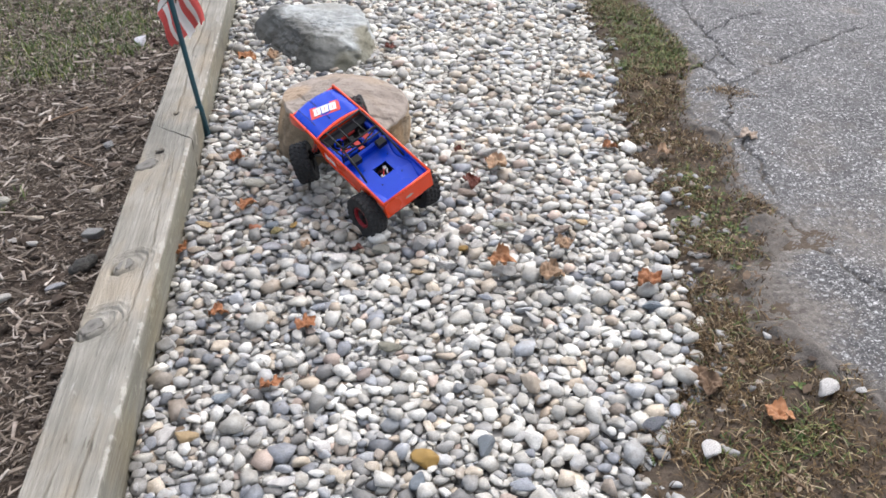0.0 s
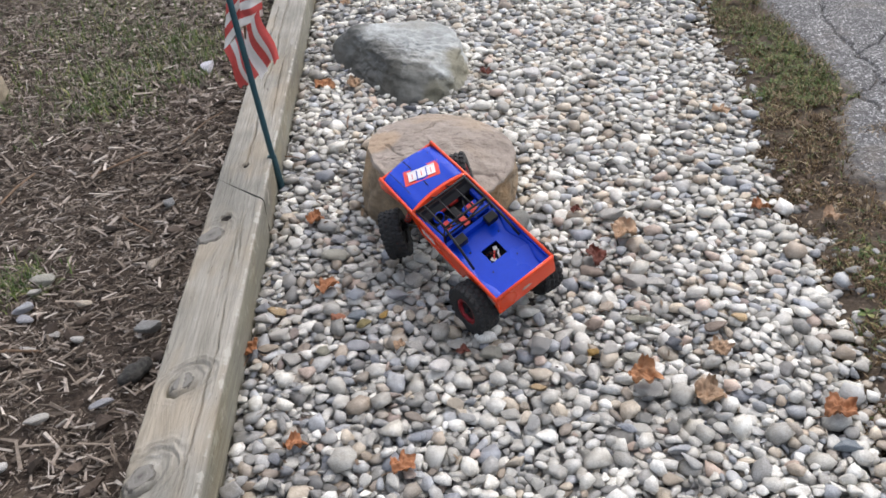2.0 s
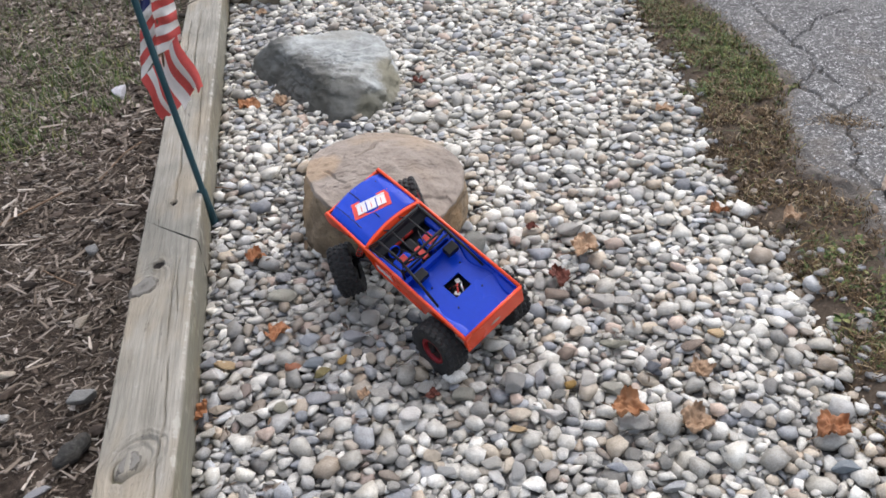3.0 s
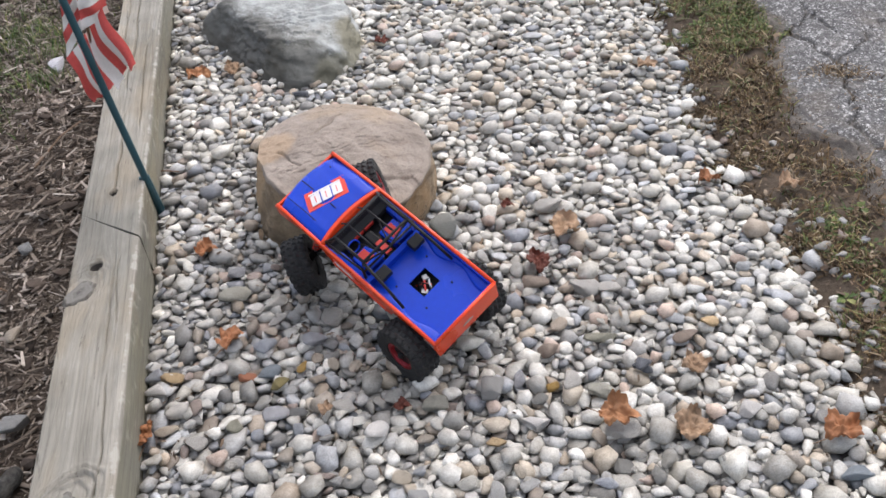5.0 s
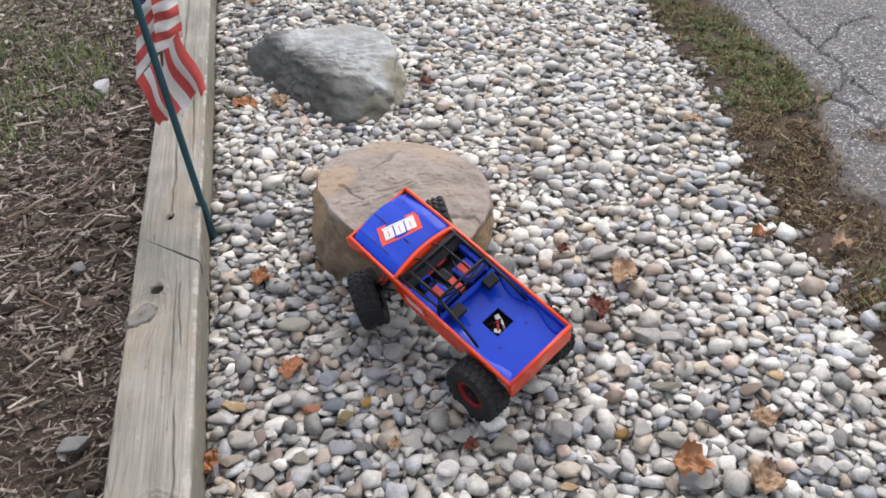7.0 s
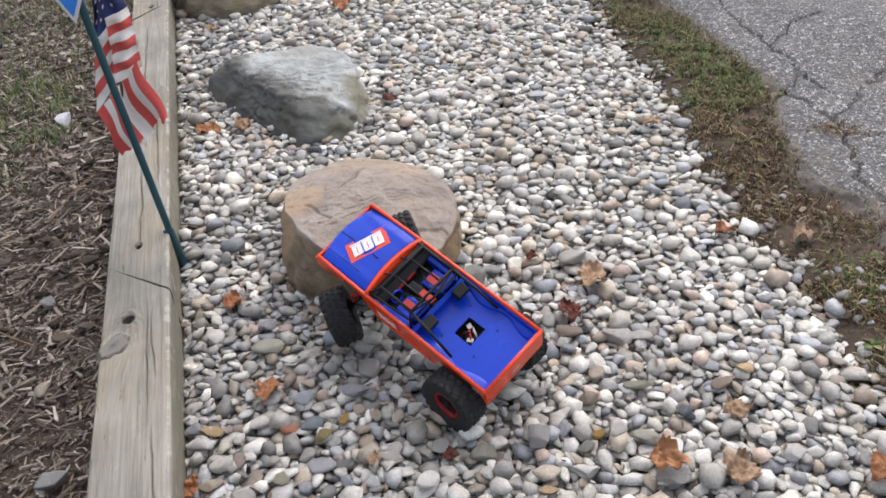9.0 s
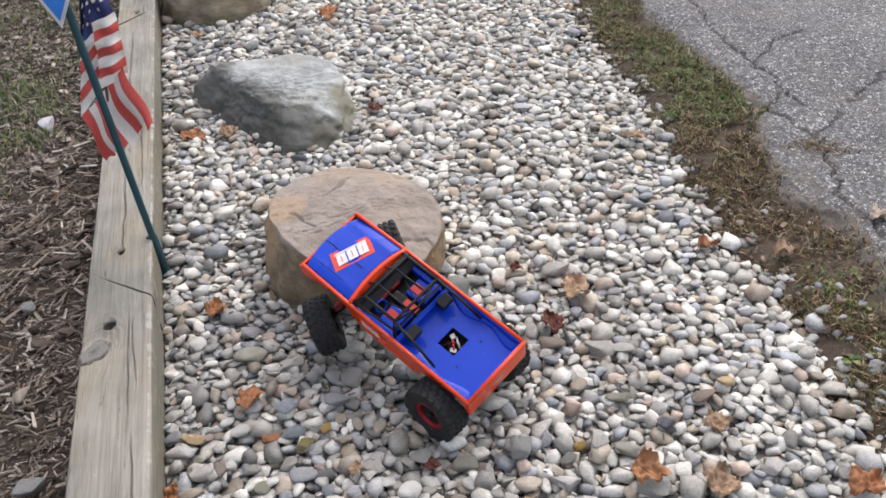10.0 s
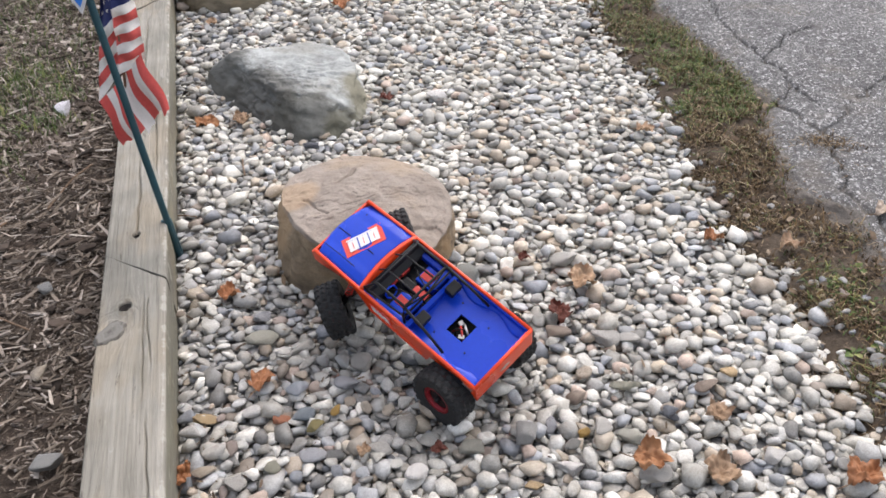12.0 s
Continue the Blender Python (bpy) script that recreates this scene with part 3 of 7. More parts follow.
def part_mesh(name, verts, faces, material, parent, label="", smooth=True, kind=""):
    ob = new(name, mesh_from(name, verts, faces, material, smooth))
    ob.parent = parent
    tagged(ob, label, kind=kind)
    return ob


build_asphalt()


# ---- timbers ----
TURN_T = math.atan(0.0885)
T_POSE = Matrix.Translation((timber_edge(0), 0, 0)) @ Matrix.Rotation(TURN_T, 4, "Z")


def in_timber(x, y):
    p = T_POSE.inverted() @ Vector((x, y, 0))
    return p.x, p.y


KNOTS = [(*in_timber(x, y), r) for x, y, r in ((-0.548, 2.287, 0.014), (-0.556, 2.530, 0.010), (-0.690, 4.058, 0.014))]
OVALS = [(*in_timber(x, y), r) for x, y, r in ((-0.570, 2.220, 0.026), (-0.494, 1.742, 0.024), (-0.500, 1.528, 0.028))]
HOLES = [(KNOTS[0], 0.0098, 0.055), (KNOTS[1], 0.0068, 0.035), (KNOTS[2], 0.008, 0.03)]
M_WOOD = wood_material()


def timber(y0l, y0r, y1l, y1r, seed, splits, label, step=0.0032):
    """A squared timber; the cut ends run from (left edge) to (right edge); splits: (x, from, to, width) drying cracks."""
    w, h, low = TIMBER_W, TIMBER_H, -0.05
    rs = np.random.default_rng(seed)
    n_top = 84
    ring = [(-w, low), (-w, low + 0.05), (-w, h - 0.03), (-w, h - 0.008), (-w + 0.0015, h - 0.003)]
    ring += [(-w + 0.004 + (w - 0.0105) * k / n_top, h) for k in range(n_top + 1)]
    ring += [(-0.0050, h - 0.0009), (-0.0038, h - 0.0030), (-0.0034, h - 0.007)] + [(-0.0030 + 0.003 * k / 9, h - 0.010 - 0.080 * k / 9) for k in range(10)] + [(0, low)]
    ln = max(y1l, y1r) - min(y0l, y0r)
    m = int(ln / step)
    verts = []
    for j in range(m + 1):
        s = j / m
        for bx, bz in ring:
            k = (bx + w) / w
            y = (y0l + (y0r - y0l) * k) * (1 - s) + (y1l + (y1r - y1l) * k) * s
            x, z = bx, bz
            g = 0.0009 * noise.noise(Vector((bx * 260, y * 7, bz * 260 + seed))) + 0.0016 * noise.noise(Vector((bx * 60, y * 4, seed)))
            warp = 0.003 * noise.noise(Vector((y * 1.7, seed, 0)))
            if bz > h - 0.004:
                z += g + 0.002 * noise.noise(Vector((y * 2.5, bx * 9, seed + 5)))
                if bx > -0.015:
                    z -= (0.006 * max(0, noise.noise(Vector((y * 7, seed, 2)))) + 0.004 * max(0, noise.noise(Vector((y * 26, seed, 4))))) * min(1, (bx + 0.015) / 0.008)
                for (kx, ky, kr), r, dep in HOLES:
                    d = math.hypot(((bx - kx) * 0.80 + (y - ky) * 0.60) * 0.90, (-(bx - kx) * 0.60 + (y - ky) * 0.80) * 1.15) * (1 + 0.12 * noise.noise(Vector((bx * 110, y * 110, seed + 8))))
                    z -= dep / (1 + math.exp(max(-40.0, min(40.0, (d - r) / (r * 0.06)))))
                for kx, ky, kr in OVALS:
                    u, q = (bx - kx) * 0.54 + (y - ky) * 0.84, -(bx - kx) * 0.84 + (y - ky) * 0.54
                    e = math.hypot(u / (kr * 1.25), q / (kr * 0.78))
                    if e < 3.5:
                        wob = e + 0.25 * noise.noise(Vector((bx * 70, y * 45, seed)))
                        low_side = 0.5 - 0.5 * math.sin(math.atan2(y - ky, bx - kx) + 0.5)
                        z += 0.0030 / (1 + math.exp((wob - 1.0) / 0.1)) - 0.0120 * (0.15 + low_side) * math.exp(-((wob - 1.1) / 0.13) ** 2)
                        z += (0.35 if ky > 2.15 else 1.0) * (1.1 - low_side) * 0.0034 * math.sin(wob * 13 + 2 * noise.noise(Vector((bx * 40, y * 40, 3)))) * math.exp(-((wob - 1.9) / 0.6) ** 2)
                for kx, ky, kr in KNOTS:
                    d = math.hypot(bx - kx, (y - ky) * 0.62)
                    z += 0.0022 * math.exp(-((d - kr * 1.0) / (kr * 0.3)) ** 2) - 0.0022 * math.exp(-(d / (kr * 0.8)) ** 2)
                for sx, sa, sb, sw in splits:
                    if sa < y < sb:
                        c = sx + 0.009 * noise.noise(Vector((y * 6, sx * 40, seed))) + 0.003 * noise.noise(Vector((y * 22, sx * 40, seed)))
                        f = min(1, (y - sa) / 0.06, (sb - y) / 0.06)
                        z -= 0.009 * f * math.exp(-((bx - c) / sw) ** 2)
            else:
                x += g * (1 if bx > -w / 2 else -1)
                if bx > -0.0036:
                    x += 0.003 * noise.noise(Vector((y * 3, bz * 12, seed)))
            verts.append((x + warp, y, z))
    n = len(ring)
    faces = [(j * n + i, j * n + (i + 1) % n, (j + 1) * n + (i + 1) % n, (j + 1) * n + i) for j in range(m) for i in range(n)]
    faces = [tuple(reversed(f)) for f in faces]
    faces += [tuple(range(n)), tuple(reversed(range(m * n, m * n + n)))]
    ob = new("landscape_timber", mesh_from("landscape_timber", verts, faces, M_WOOD))
    me = ob.data
    me.polygons[len(me.polygons) - 1].use_smooth = False
    me.polygons[len(me.polygons) - 2].use_smooth = False
    ob.matrix_world = T_POSE
    tagged(ob, label, "timber", "edging timbers")
    return ob


def knot(x, y, a, b, turn, owner):
    """An oval branch knot, slightly proud of the timber's top."""
    kx, ky = in_timber(x, y)
    vs, fs, n, rings = [(0, 0, 0)], [], 28, 7
    for j in range(1, rings + 1):
        for k in range(n):
            t = 2 * math.pi * k / n
            q = j / rings * (1 + 0.09 * math.sin(3 * t + x * 90) + 0.07 * math.sin(5 * t + y * 50))
            vs.append((q * math.cos(t), q * math.sin(t), -0.0004 * (j % 2) - (0.006 if j == rings else 0.0)))
    fs += [(0, 1 + k, 1 + (k + 1) % n) for k in range(n)]
    for j in range(rings - 1):
        p, q = 1 + j * n, 1 + (j + 1) * n
        fs += [(p + k, q + k, q + (k + 1) % n, p + (k + 1) % n) for k in range(n)]
    ob = part_mesh("knot", vs, fs, M_KNOT, owner, "darker oval knot")
    ob.matrix_local = Matrix.Translation((kx, ky, TIMBER_H + 0.0036)) @ Matrix.Rotation(radians(turn), 4, "Z") @ Matrix.Diagonal((a, b, 1, 1))


M_KNOT = knot_material()
JL, JR = in_timber(-0.617, 2.462)[1], in_timber(-0.482, 2.362)[1]
KL, KR = in_timber(-0.743, 3.920)[1], in_timber(-0.620, 4.100)[1]
near_timber = timber(-0.05, -0.05, JL - 0.0007, JR - 0.003, 3, [(-0.034, 1.50, 2.02, 0.0010), (-0.046, 2.02, 2.34, 0.0009), (-0.036, 2.10, 2.35, 0.0009), (-0.085, 0.4, 1.2, 0.0014), (-0.040, 0.6, 1.3, 0.0012)],
       "weathered grey squared timber edging, knotty with a knot hole")
far_timber = timber(JL + 0.0007, JR + 0.003, KL - 0.002, KR - 0.002, 11, [(-0.065, 2.52, 2.9, 0.0018), (-0.07, 3.0, 3.9, 0.002), (-0.032, 2.8, 3.3, 0.0014), (-0.10, 3.2, 3.8, 0.0014)],
       "weathered grey squared timber edging with long drying cracks")
# near-black plugs that give the knot holes their shade by colour
M_HOLE_SHADE = plain("hole_shade", (0.018, 0.014, 0.011), 0.95, bumps=0.4)
for (hx_, hy_, _), hr, hd in HOLES:
    rim_v = [(0, 0, 0)] + [(hr * 0.95 * q * math.cos(t), hr * 1.3 * q * math.sin(t), 0.010 * q * q) for q in (0.5, 1.0) for t in np.linspace(0, 2 * math.pi, 17)[:-1]]
    rim_f = [(0, 1 + k, 1 + (k + 1) % 16) for k in range(16)] + [(1 + k, 17 + k, 17 + (k + 1) % 16, 1 + (k + 1) % 16) for k in range(16)]
    ob = part_mesh("knot_hole", rim_v, rim_f, M_HOLE_SHADE, near_timber if hy_ < JR else far_timber, "dark plug painted as the shade inside a knot hole")
    ob.matrix_local = Matrix.Translation((hx_, hy_, TIMBER_H - 0.0135)) @ Matrix.Rotation(radians(-53), 4, "Z")
knot(-0.562, 2.210, 0.038, 0.022, 52, near_timber)
knot(-0.494, 1.742, 0.026, 0.016, 57, near_timber)
knot(-0.500, 1.528, 0.031, 0.019, 57, near_timber)
K2L, K2R = in_timber(-0.764, 4.096)[1], in_timber(-0.631, 4.226)[1]
timber(KL + 0.024, KR + 0.001, K2L - 0.005, K2R - 0.005, 17, [(-0.04, 3.9, 4.2, 0.0014)], "short pale offcut of squared timber with a knot hole", 0.004)
timber(K2L + 0.005, K2R + 0.005, 6.4, 6.4, 23, [(-0.05, 4.3, 5.0, 0.0016)], "weathered grey squared timber edging beside the gravel")
for ya, yb, sd in ((-2.5, -0.055, 31), (6.405, 8.8, 37)):
    timber(ya, ya, yb, yb, sd, [(-0.06, ya + 0.3, yb - 0.5, 0.0016)], "weathered grey squared timber edging beside the gravel", 0.03)


# ---- rocks ----
def rock(name, material, label, lobes, centre, detail, rough, seed):
    """A boulder grown from a few ellipsoids (offset, radii), roughened, with an optional worn flat top."""
    bm = bmesh.new()
    bmesh.ops.create_icosphere(bm, subdivisions=detail, radius=1)
    for v in bm.verts:
        d = v.co.normalized()
        best = []
        for off, rad in lobes:
            o = Vector([-off[k] / rad[k] for k in range(3)])
            q = Vector([d[k] / rad[k] for k in range(3)])
            a, b2, c = q.dot(q), 2 * o.dot(q), o.dot(o) - 1
            disc = b2 * b2 - 4 * a * c
            if disc > 0:
                best.append((-b2 + math.sqrt(disc)) / (2 * a))
        r = max(best)
        if len(best) > 1:
            best.sort()
            gap = best[-1] - best[-2]
            r += 0.12 * best[-1] * math.exp(-gap / (0.2 * best[-1])) * 0.3
        p = d * r
        s = Vector((seed, seed * 1.7, 0))
        n = noise.fractal(p * 5 + s, 0.9, 2.1, 3) * rough + noise.noise(p * 26 + s) * rough * 0.22
        n += abs(noise.noise(p * 11 + s * 2)) * -rough * 0.45
        p = p + d * n
        v.co = p
    me = bpy.data.meshes.new(name)
    bm.to_mesh(me)
    bm.free()
    me.materials.append(material)
    me.polygons.foreach_set("use_smooth", [True] * len(me.polygons))
    ob = new(name, me)
    ob.location = centre
    tagged(ob, label, "rock")
    return ob


def faceted_rock(name, material, label, planes, centre, detail, rough, seed, sharp=16):
    """A broken block: each plane is (normal, a point on it), edges slightly worn, split faces roughened."""
    bm = bmesh.new()
    bmesh.ops.create_icosphere(bm, subdivisions=detail, radius=1)
    c = Vector(centre)
    cuts = []
    for nrm, pt in planes:
        n = Vector(nrm).normalized()
        cuts.append((n, max(0.01, n.dot(Vector(pt) - c))))
    s = Vector((seed, seed * 1.7, 0))
    for v in bm.verts:
        d = v.co.normalized()
        tot = sum((max(0.0, n.dot(d)) / dist) ** sharp for n, dist in cuts)
        p = d * tot ** (-1 / sharp)
        ledge = noise.fractal(Vector((p.x * 7, p.y * 7, p.z * 20)) + s, 0.8, 2.1, 4)
        flake = noise.fractal(Vector((p.x * 16 + p.z * 20, p.y * 30, p.z * 60)) + s, 0.7, 2.1, 3)
        p += d * (rough * 0.6 * ledge + rough * 0.4 * noise.noise(p * 24 + s) - rough * 0.6 * abs(noise.noise(p * 12 - s)) + rough * 0.30 * math.floor(flake * 2.5))
        v.co = p
    me = bpy.data.meshes.new(name)
    bm.to_mesh(me)
    bm.free()
    me.materials.append(material)
    me.polygons.foreach_set("use_smooth", [True] * len(me.polygons))
    ob = new(name, me)
    ob.location = centre
    tagged(ob, label, "rock")
    return ob


def slab_rock(name, label, centre, profile, crown, seed, cracks=()):
    """A split slab: profile rows are (degrees, rim radius, rim height, foot radius); split face on top, weathered rind round it."""
    ang = np.array([p[0] for p in profile], float)
    keys = [np.array([p[k] for p in profile], float) for k in (1, 2, 3)]
    n, rings, sides = 400, 96, 18
    th = np.arange(n) * 360.0 / n
    rim, top, foot = (np.interp(th, ang, k, period=360) for k in keys)

    def rounded(q, w):
        ker = np.hanning(w + 2)[1:-1]
        return np.convolve(np.concatenate([q[-w:], q, q[:w]]), ker / ker.sum(), "same")[w:-w]
    rim, top, foot = rounded(rim, 13), rounded(top, 17), rounded(foot, 41)
    o = Vector((seed, seed * 1.7, 0))
    cs, sn = np.cos(np.radians(th)), np.sin(np.radians(th))
    vs = []
    for k in range(sides + 1):
        u = k / sides
        for i in range(n):
            r = foot[i] + (rim[i] - foot[i]) * u + 0.007 * math.sin(math.pi * u ** 0.8)
            z = -0.04 + (top[i] + 0.04) * u
            p = Vector((cs[i] * r, sn[i] * r, z))
            w = min(1.0, (1 - u) * 6)
            g = 0.012 * noise.fractal(p * 9 + o, 0.9, 2.1, 4) - 0.008 * abs(noise.noise(p * 17 - o)) + 0.003 * noise.noise(p * 60 + o)
            g = g * (0.25 + 0.75 * w)
            vs.append((p.x + cs[i] * g, p.y + sn[i] * g, z + 0.004 * noise.noise(p * 30 - o)))
    for k in range(1, rings):
        u = 1 - k / rings
        for i in range(n):
            x, y = cs[i] * rim[i] * u, sn[i] * rim[i] * u
            p = Vector((x, y, 0))
            f = u ** 2.2
            z = top[i] * f + crown * (1 - f)
            lay = noise.fractal(Vector((x * 6 + 3, y * 9 - x * 3, seed)), 0.8, 2.0, 4)
            step = math.floor(lay * 3.2) / 3.2
            soft = min(1.0, (1 - u) * 12)
            z += soft * (0.0055 * step + 0.004 * lay + 0.0025 * noise.fractal(p * 30 + o, 0.8, 2.1, 3))
            for line, deep, drop_ in cracks:
                for (ax, ay), (bx, by) in zip(line, line[1:]):
                    ll = (bx - ax) ** 2 + (by - ay) ** 2
                    q = max(0.0, min(1.0, ((x - ax) * (bx - ax) + (y - ay) * (by - ay)) / ll))
                    ex, ey = x - ax - q * (bx - ax), y - ay - q * (by - ay)
                    dd = math.hypot(ex, ey) + 0.003 * noise.noise(Vector((x * 45, y * 45, 2)))
                    z -= deep * math.exp(-(dd / 0.0028) ** 2)
                    if drop_ and 0 < q < 1 and ey < 0:
                        z -= drop_ * math.exp(-(dd / 0.03) ** 2)
            wob = 0.004 * soft * noise.noise(p * 40 + o)
            vs.append((x + wob, y - wob, z))
    vs.append((0, 0, crown))
    fs = []
    for k in range(sides + rings - 1):
        for i in range(n):
            j = (i + 1) % n
            fs.append((k * n + i, k * n + j, (k + 1) * n + j, (k + 1) * n + i))
    last = (sides + rings - 1) * n
    fs += [(last + i, last + (i + 1) % n, len(vs) - 1) for i in range(n)]
    me = mesh_from(name, [(x, y, z) for x, y, z in vs], fs, M_SANDSTONE)
    me.materials.append(M_RIND)
    me.polygons.foreach_set("material_index", [1 if q < (sides - 1) * n else 0 for q in range(len(fs))])
    ob = new(name, me)
    ob.location = centre
    tagged(ob, label, "rock")
    return ob


slab_rock("flat_rock", "flat-topped tan sandstone rock lying on the gravel", (-0.070, 2.48, 0.0), [
    (2, 0.170, 0.114, 0.174), (32, 0.198, 0.118, 0.20), (70, 0.234, 0.122, 0.24), (97, 0.257, 0.125, 0.27), (129, 0.248, 0.120, 0.28),
    (155, 0.200, 0.128, 0.225), (180, 0.166, 0.142, 0.203), (209, 0.160, 0.152, 0.178), (232, 0.175, 0.150, 0.125), (255, 0.205, 0.136, 0.080),
    (272, 0.221, 0.126, 0.062), (291, 0.193, 0.119, 0.075), (324, 0.167, 0.114, 0.120)], 0.163, 4.0,
    [([(-0.064, 0.077), (-0.034, 0.114), (-0.004, 0.167)], 0.010, 0.0), ([(-0.135, 0.036), (-0.09, -0.035)], 0.006, 0.0),
     ([(-0.033, -0.091), (0.014, -0.106), (0.074, -0.096), (0.13, -0.069)], 0.0035, 0.005), ([(-0.039, -0.167), (0.016, -0.166)], 0.002, 0.004)])
faceted_rock("boulder", M_GREENSTONE, "rounded grey-green boulder, moss and shade painted on its brown flanks", [
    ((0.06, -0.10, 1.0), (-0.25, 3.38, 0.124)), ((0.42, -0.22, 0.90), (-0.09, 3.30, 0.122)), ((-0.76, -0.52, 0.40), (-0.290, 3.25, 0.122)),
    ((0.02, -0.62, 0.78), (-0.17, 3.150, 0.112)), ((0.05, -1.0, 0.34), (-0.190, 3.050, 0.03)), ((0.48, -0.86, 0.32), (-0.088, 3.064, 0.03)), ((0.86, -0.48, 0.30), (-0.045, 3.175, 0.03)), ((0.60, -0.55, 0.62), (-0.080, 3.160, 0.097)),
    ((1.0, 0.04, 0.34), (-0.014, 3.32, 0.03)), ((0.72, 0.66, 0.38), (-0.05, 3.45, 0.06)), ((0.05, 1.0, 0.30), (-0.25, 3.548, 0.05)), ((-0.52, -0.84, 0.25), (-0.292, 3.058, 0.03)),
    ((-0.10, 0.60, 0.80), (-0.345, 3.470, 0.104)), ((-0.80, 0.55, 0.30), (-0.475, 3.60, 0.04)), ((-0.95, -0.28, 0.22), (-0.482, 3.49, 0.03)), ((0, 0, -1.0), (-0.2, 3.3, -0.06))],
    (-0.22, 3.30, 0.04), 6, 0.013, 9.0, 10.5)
rock("boulder", M_BROWNSTONE, "brown boulder at the far end of the timber", [((0, 0, 0), (0.19, 0.18, 0.17)), ((0.05, 0.05, 0), (0.14, 0.15, 0.15)), ((-0.08, 0.10, 0), (0.14, 0.15, 0.18))],
     (-0.435, 4.30, 0.03), 5, 0.024, 14.0)
rock("boulder", M_BROWNSTONE, "grey-brown boulder standing in the mulch", [((0, 0, 0), (0.17, 0.15, 0.20))], (-1.60, 3.08, 0.03), 5, 0.02, 21.0)

rock("bark_lump", M_CHAR, "blackened lump of bark lying in the mulch", [((0, 0, 0), (0.020, 0.026, 0.016)), ((0.014, 0.022, 0), (0.016, 0.020, 0.013)), ((-0.012, -0.018, 0), (0.014, 0.016, 0.012))],
     (-0.628, 1.835, 0.030), 4, 0.010, 33.0)["category"] = "bark"


# ---- gravel ----
def ico(sub):
    bm = bmesh.new()
    bmesh.ops.create_icosphere(bm, subdivisions=sub, radius=1)
    v = np.array([p.co[:] for p in bm.verts])
    bm.verts.index_update()
    f = np.array([[q.index for q in t.verts] for t in bm.faces])
    bm.free()
    return v, f


def pebble_shapes(sub, count, seed):
    """Water-worn stones: a rounded lump with a few flattened faces, unit half-length along x."""
    base, faces = ico(sub)
    rs = np.random.default_rng(seed)
    out = []
    for k in range(count):
        p = base.copy()
        e = rs.uniform(0.72, 1.05)
        p = np.sign(p) * np.abs(p) ** e
        p /= np.abs(p).max()
        for _ in range(rs.integers(6, 15)):
            d = rs.normal(size=3)
            d /= np.linalg.norm(d)
            lim = rs.uniform(0.42, 0.82)
            t = p @ d
            over = np.clip(t - lim, 0, None)
            p -= np.outer(over * 0.94, d)
        ph = rs.uniform(0, 6, 6)
        wob = 0.06 * np.sin(2.3 * p[:, 0] + ph[0]) * np.cos(2.1 * p[:, 1] + ph[1]) + 0.05 * np.sin(3.1 * p[:, 2] + ph[2] + 1.4 * p[:, 0])
        p *= (1 + wob)[:, None]
        p[:, 1] *= 1 + rs.uniform(-0.32, 0.32) * p[:, 0]
        p -= (p.max(0) + p.min(0)) / 2
        p /= (p.max(0) - p.min(0)) / 2
        out.append(p)
    return out, faces


SHAPES, SHAPE_F = pebble_shapes(2, 40, 5)
FINE, FINE_F = pebble_shapes(3, 40, 5)
LOW, LOW_F = pebble_shapes(1, 40, 5)

CELL = 0.004
GX0, GX1, GY0, GY1 = -0.72, 1.08, 0.85, 4.8
NX, NY = int((GX1 - GX0) / CELL), int((GY1 - GY0) / CELL)
HMAP = np.full((NY, NX), -0.026)
BLOCK = [(-0.07, 2.57, 0.16, 0.15), (-0.18, 3.30, 0.13, 0.13), (-0.36, 3.44, 0.09, 0.09), (-0.435, 4.32, 0.15, 0.14)]


def footprint(x, y, a, b, ang):
    r = max(a, b) + CELL
    i0, i1 = int((x - r - GX0) / CELL), int((x + r - GX0) / CELL) + 1
    j0, j1 = int((y - r - GY0) / CELL), int((y + r - GY0) / CELL) + 1
    if i0 < 0 or j0 < 0 or i1 >= NX or j1 >= NY:
        return None
    cx = GX0 + (np.arange(i0, i1) + 0.5) * CELL - x
    cy = (GY0 + (np.arange(j0, j1) + 0.5) * CELL - y)[:, None]
    c, s = math.cos(ang), math.sin(ang)
    u, w = (cx * c + cy * s) / a, (-cx * s + cy * c) / b
    rho = 1 - u * u - w * w
    inside = rho > 0
    return j0, j1, i0, i1, np.sqrt(np.clip(rho, 0, None)), inside


def drop(x, y, a, b, c, ang, settle=80):
    """Rest height of a stone let fall at x, y, and the slope that it finds there."""
    fp = footprint(x, y, a * 0.93, b * 0.93, ang)
    if fp is None:
        return None
    j0, j1, i0, i1, dome, inside = fp
    under = (HMAP[j0:j1, i0:i1] + c * dome)[inside]
    if under.size < 4:
        return None
    k = min(under.size - 1, int(under.size * settle / 100))
    return float(np.partition(under, k)[k]), fp


def lay(z, c, fp):
    j0, j1, i0, i1, dome, inside = fp
    win = HMAP[j0:j1, i0:i1]
    np.maximum(win, np.where(inside, z + c * dome, -9), out=win)


def slope_at(fp):
    j0, j1, i0, i1 = fp[:4]
    win = HMAP[j0:j1, i0:i1]
    h, w = win.shape
    gx = (win[:, w // 2:].mean() - win[:, :w // 2].mean()) / (w * CELL / 2)
    gy = (win[h // 2:].mean() - win[:h // 2].mean()) / (h * CELL / 2)
    return max(-0.7, min(0.7, gx * 0.8 + rs.normal(0, 0.16))), max(-0.7, min(0.7, gy * 0.8 + rs.normal(0, 0.16)))


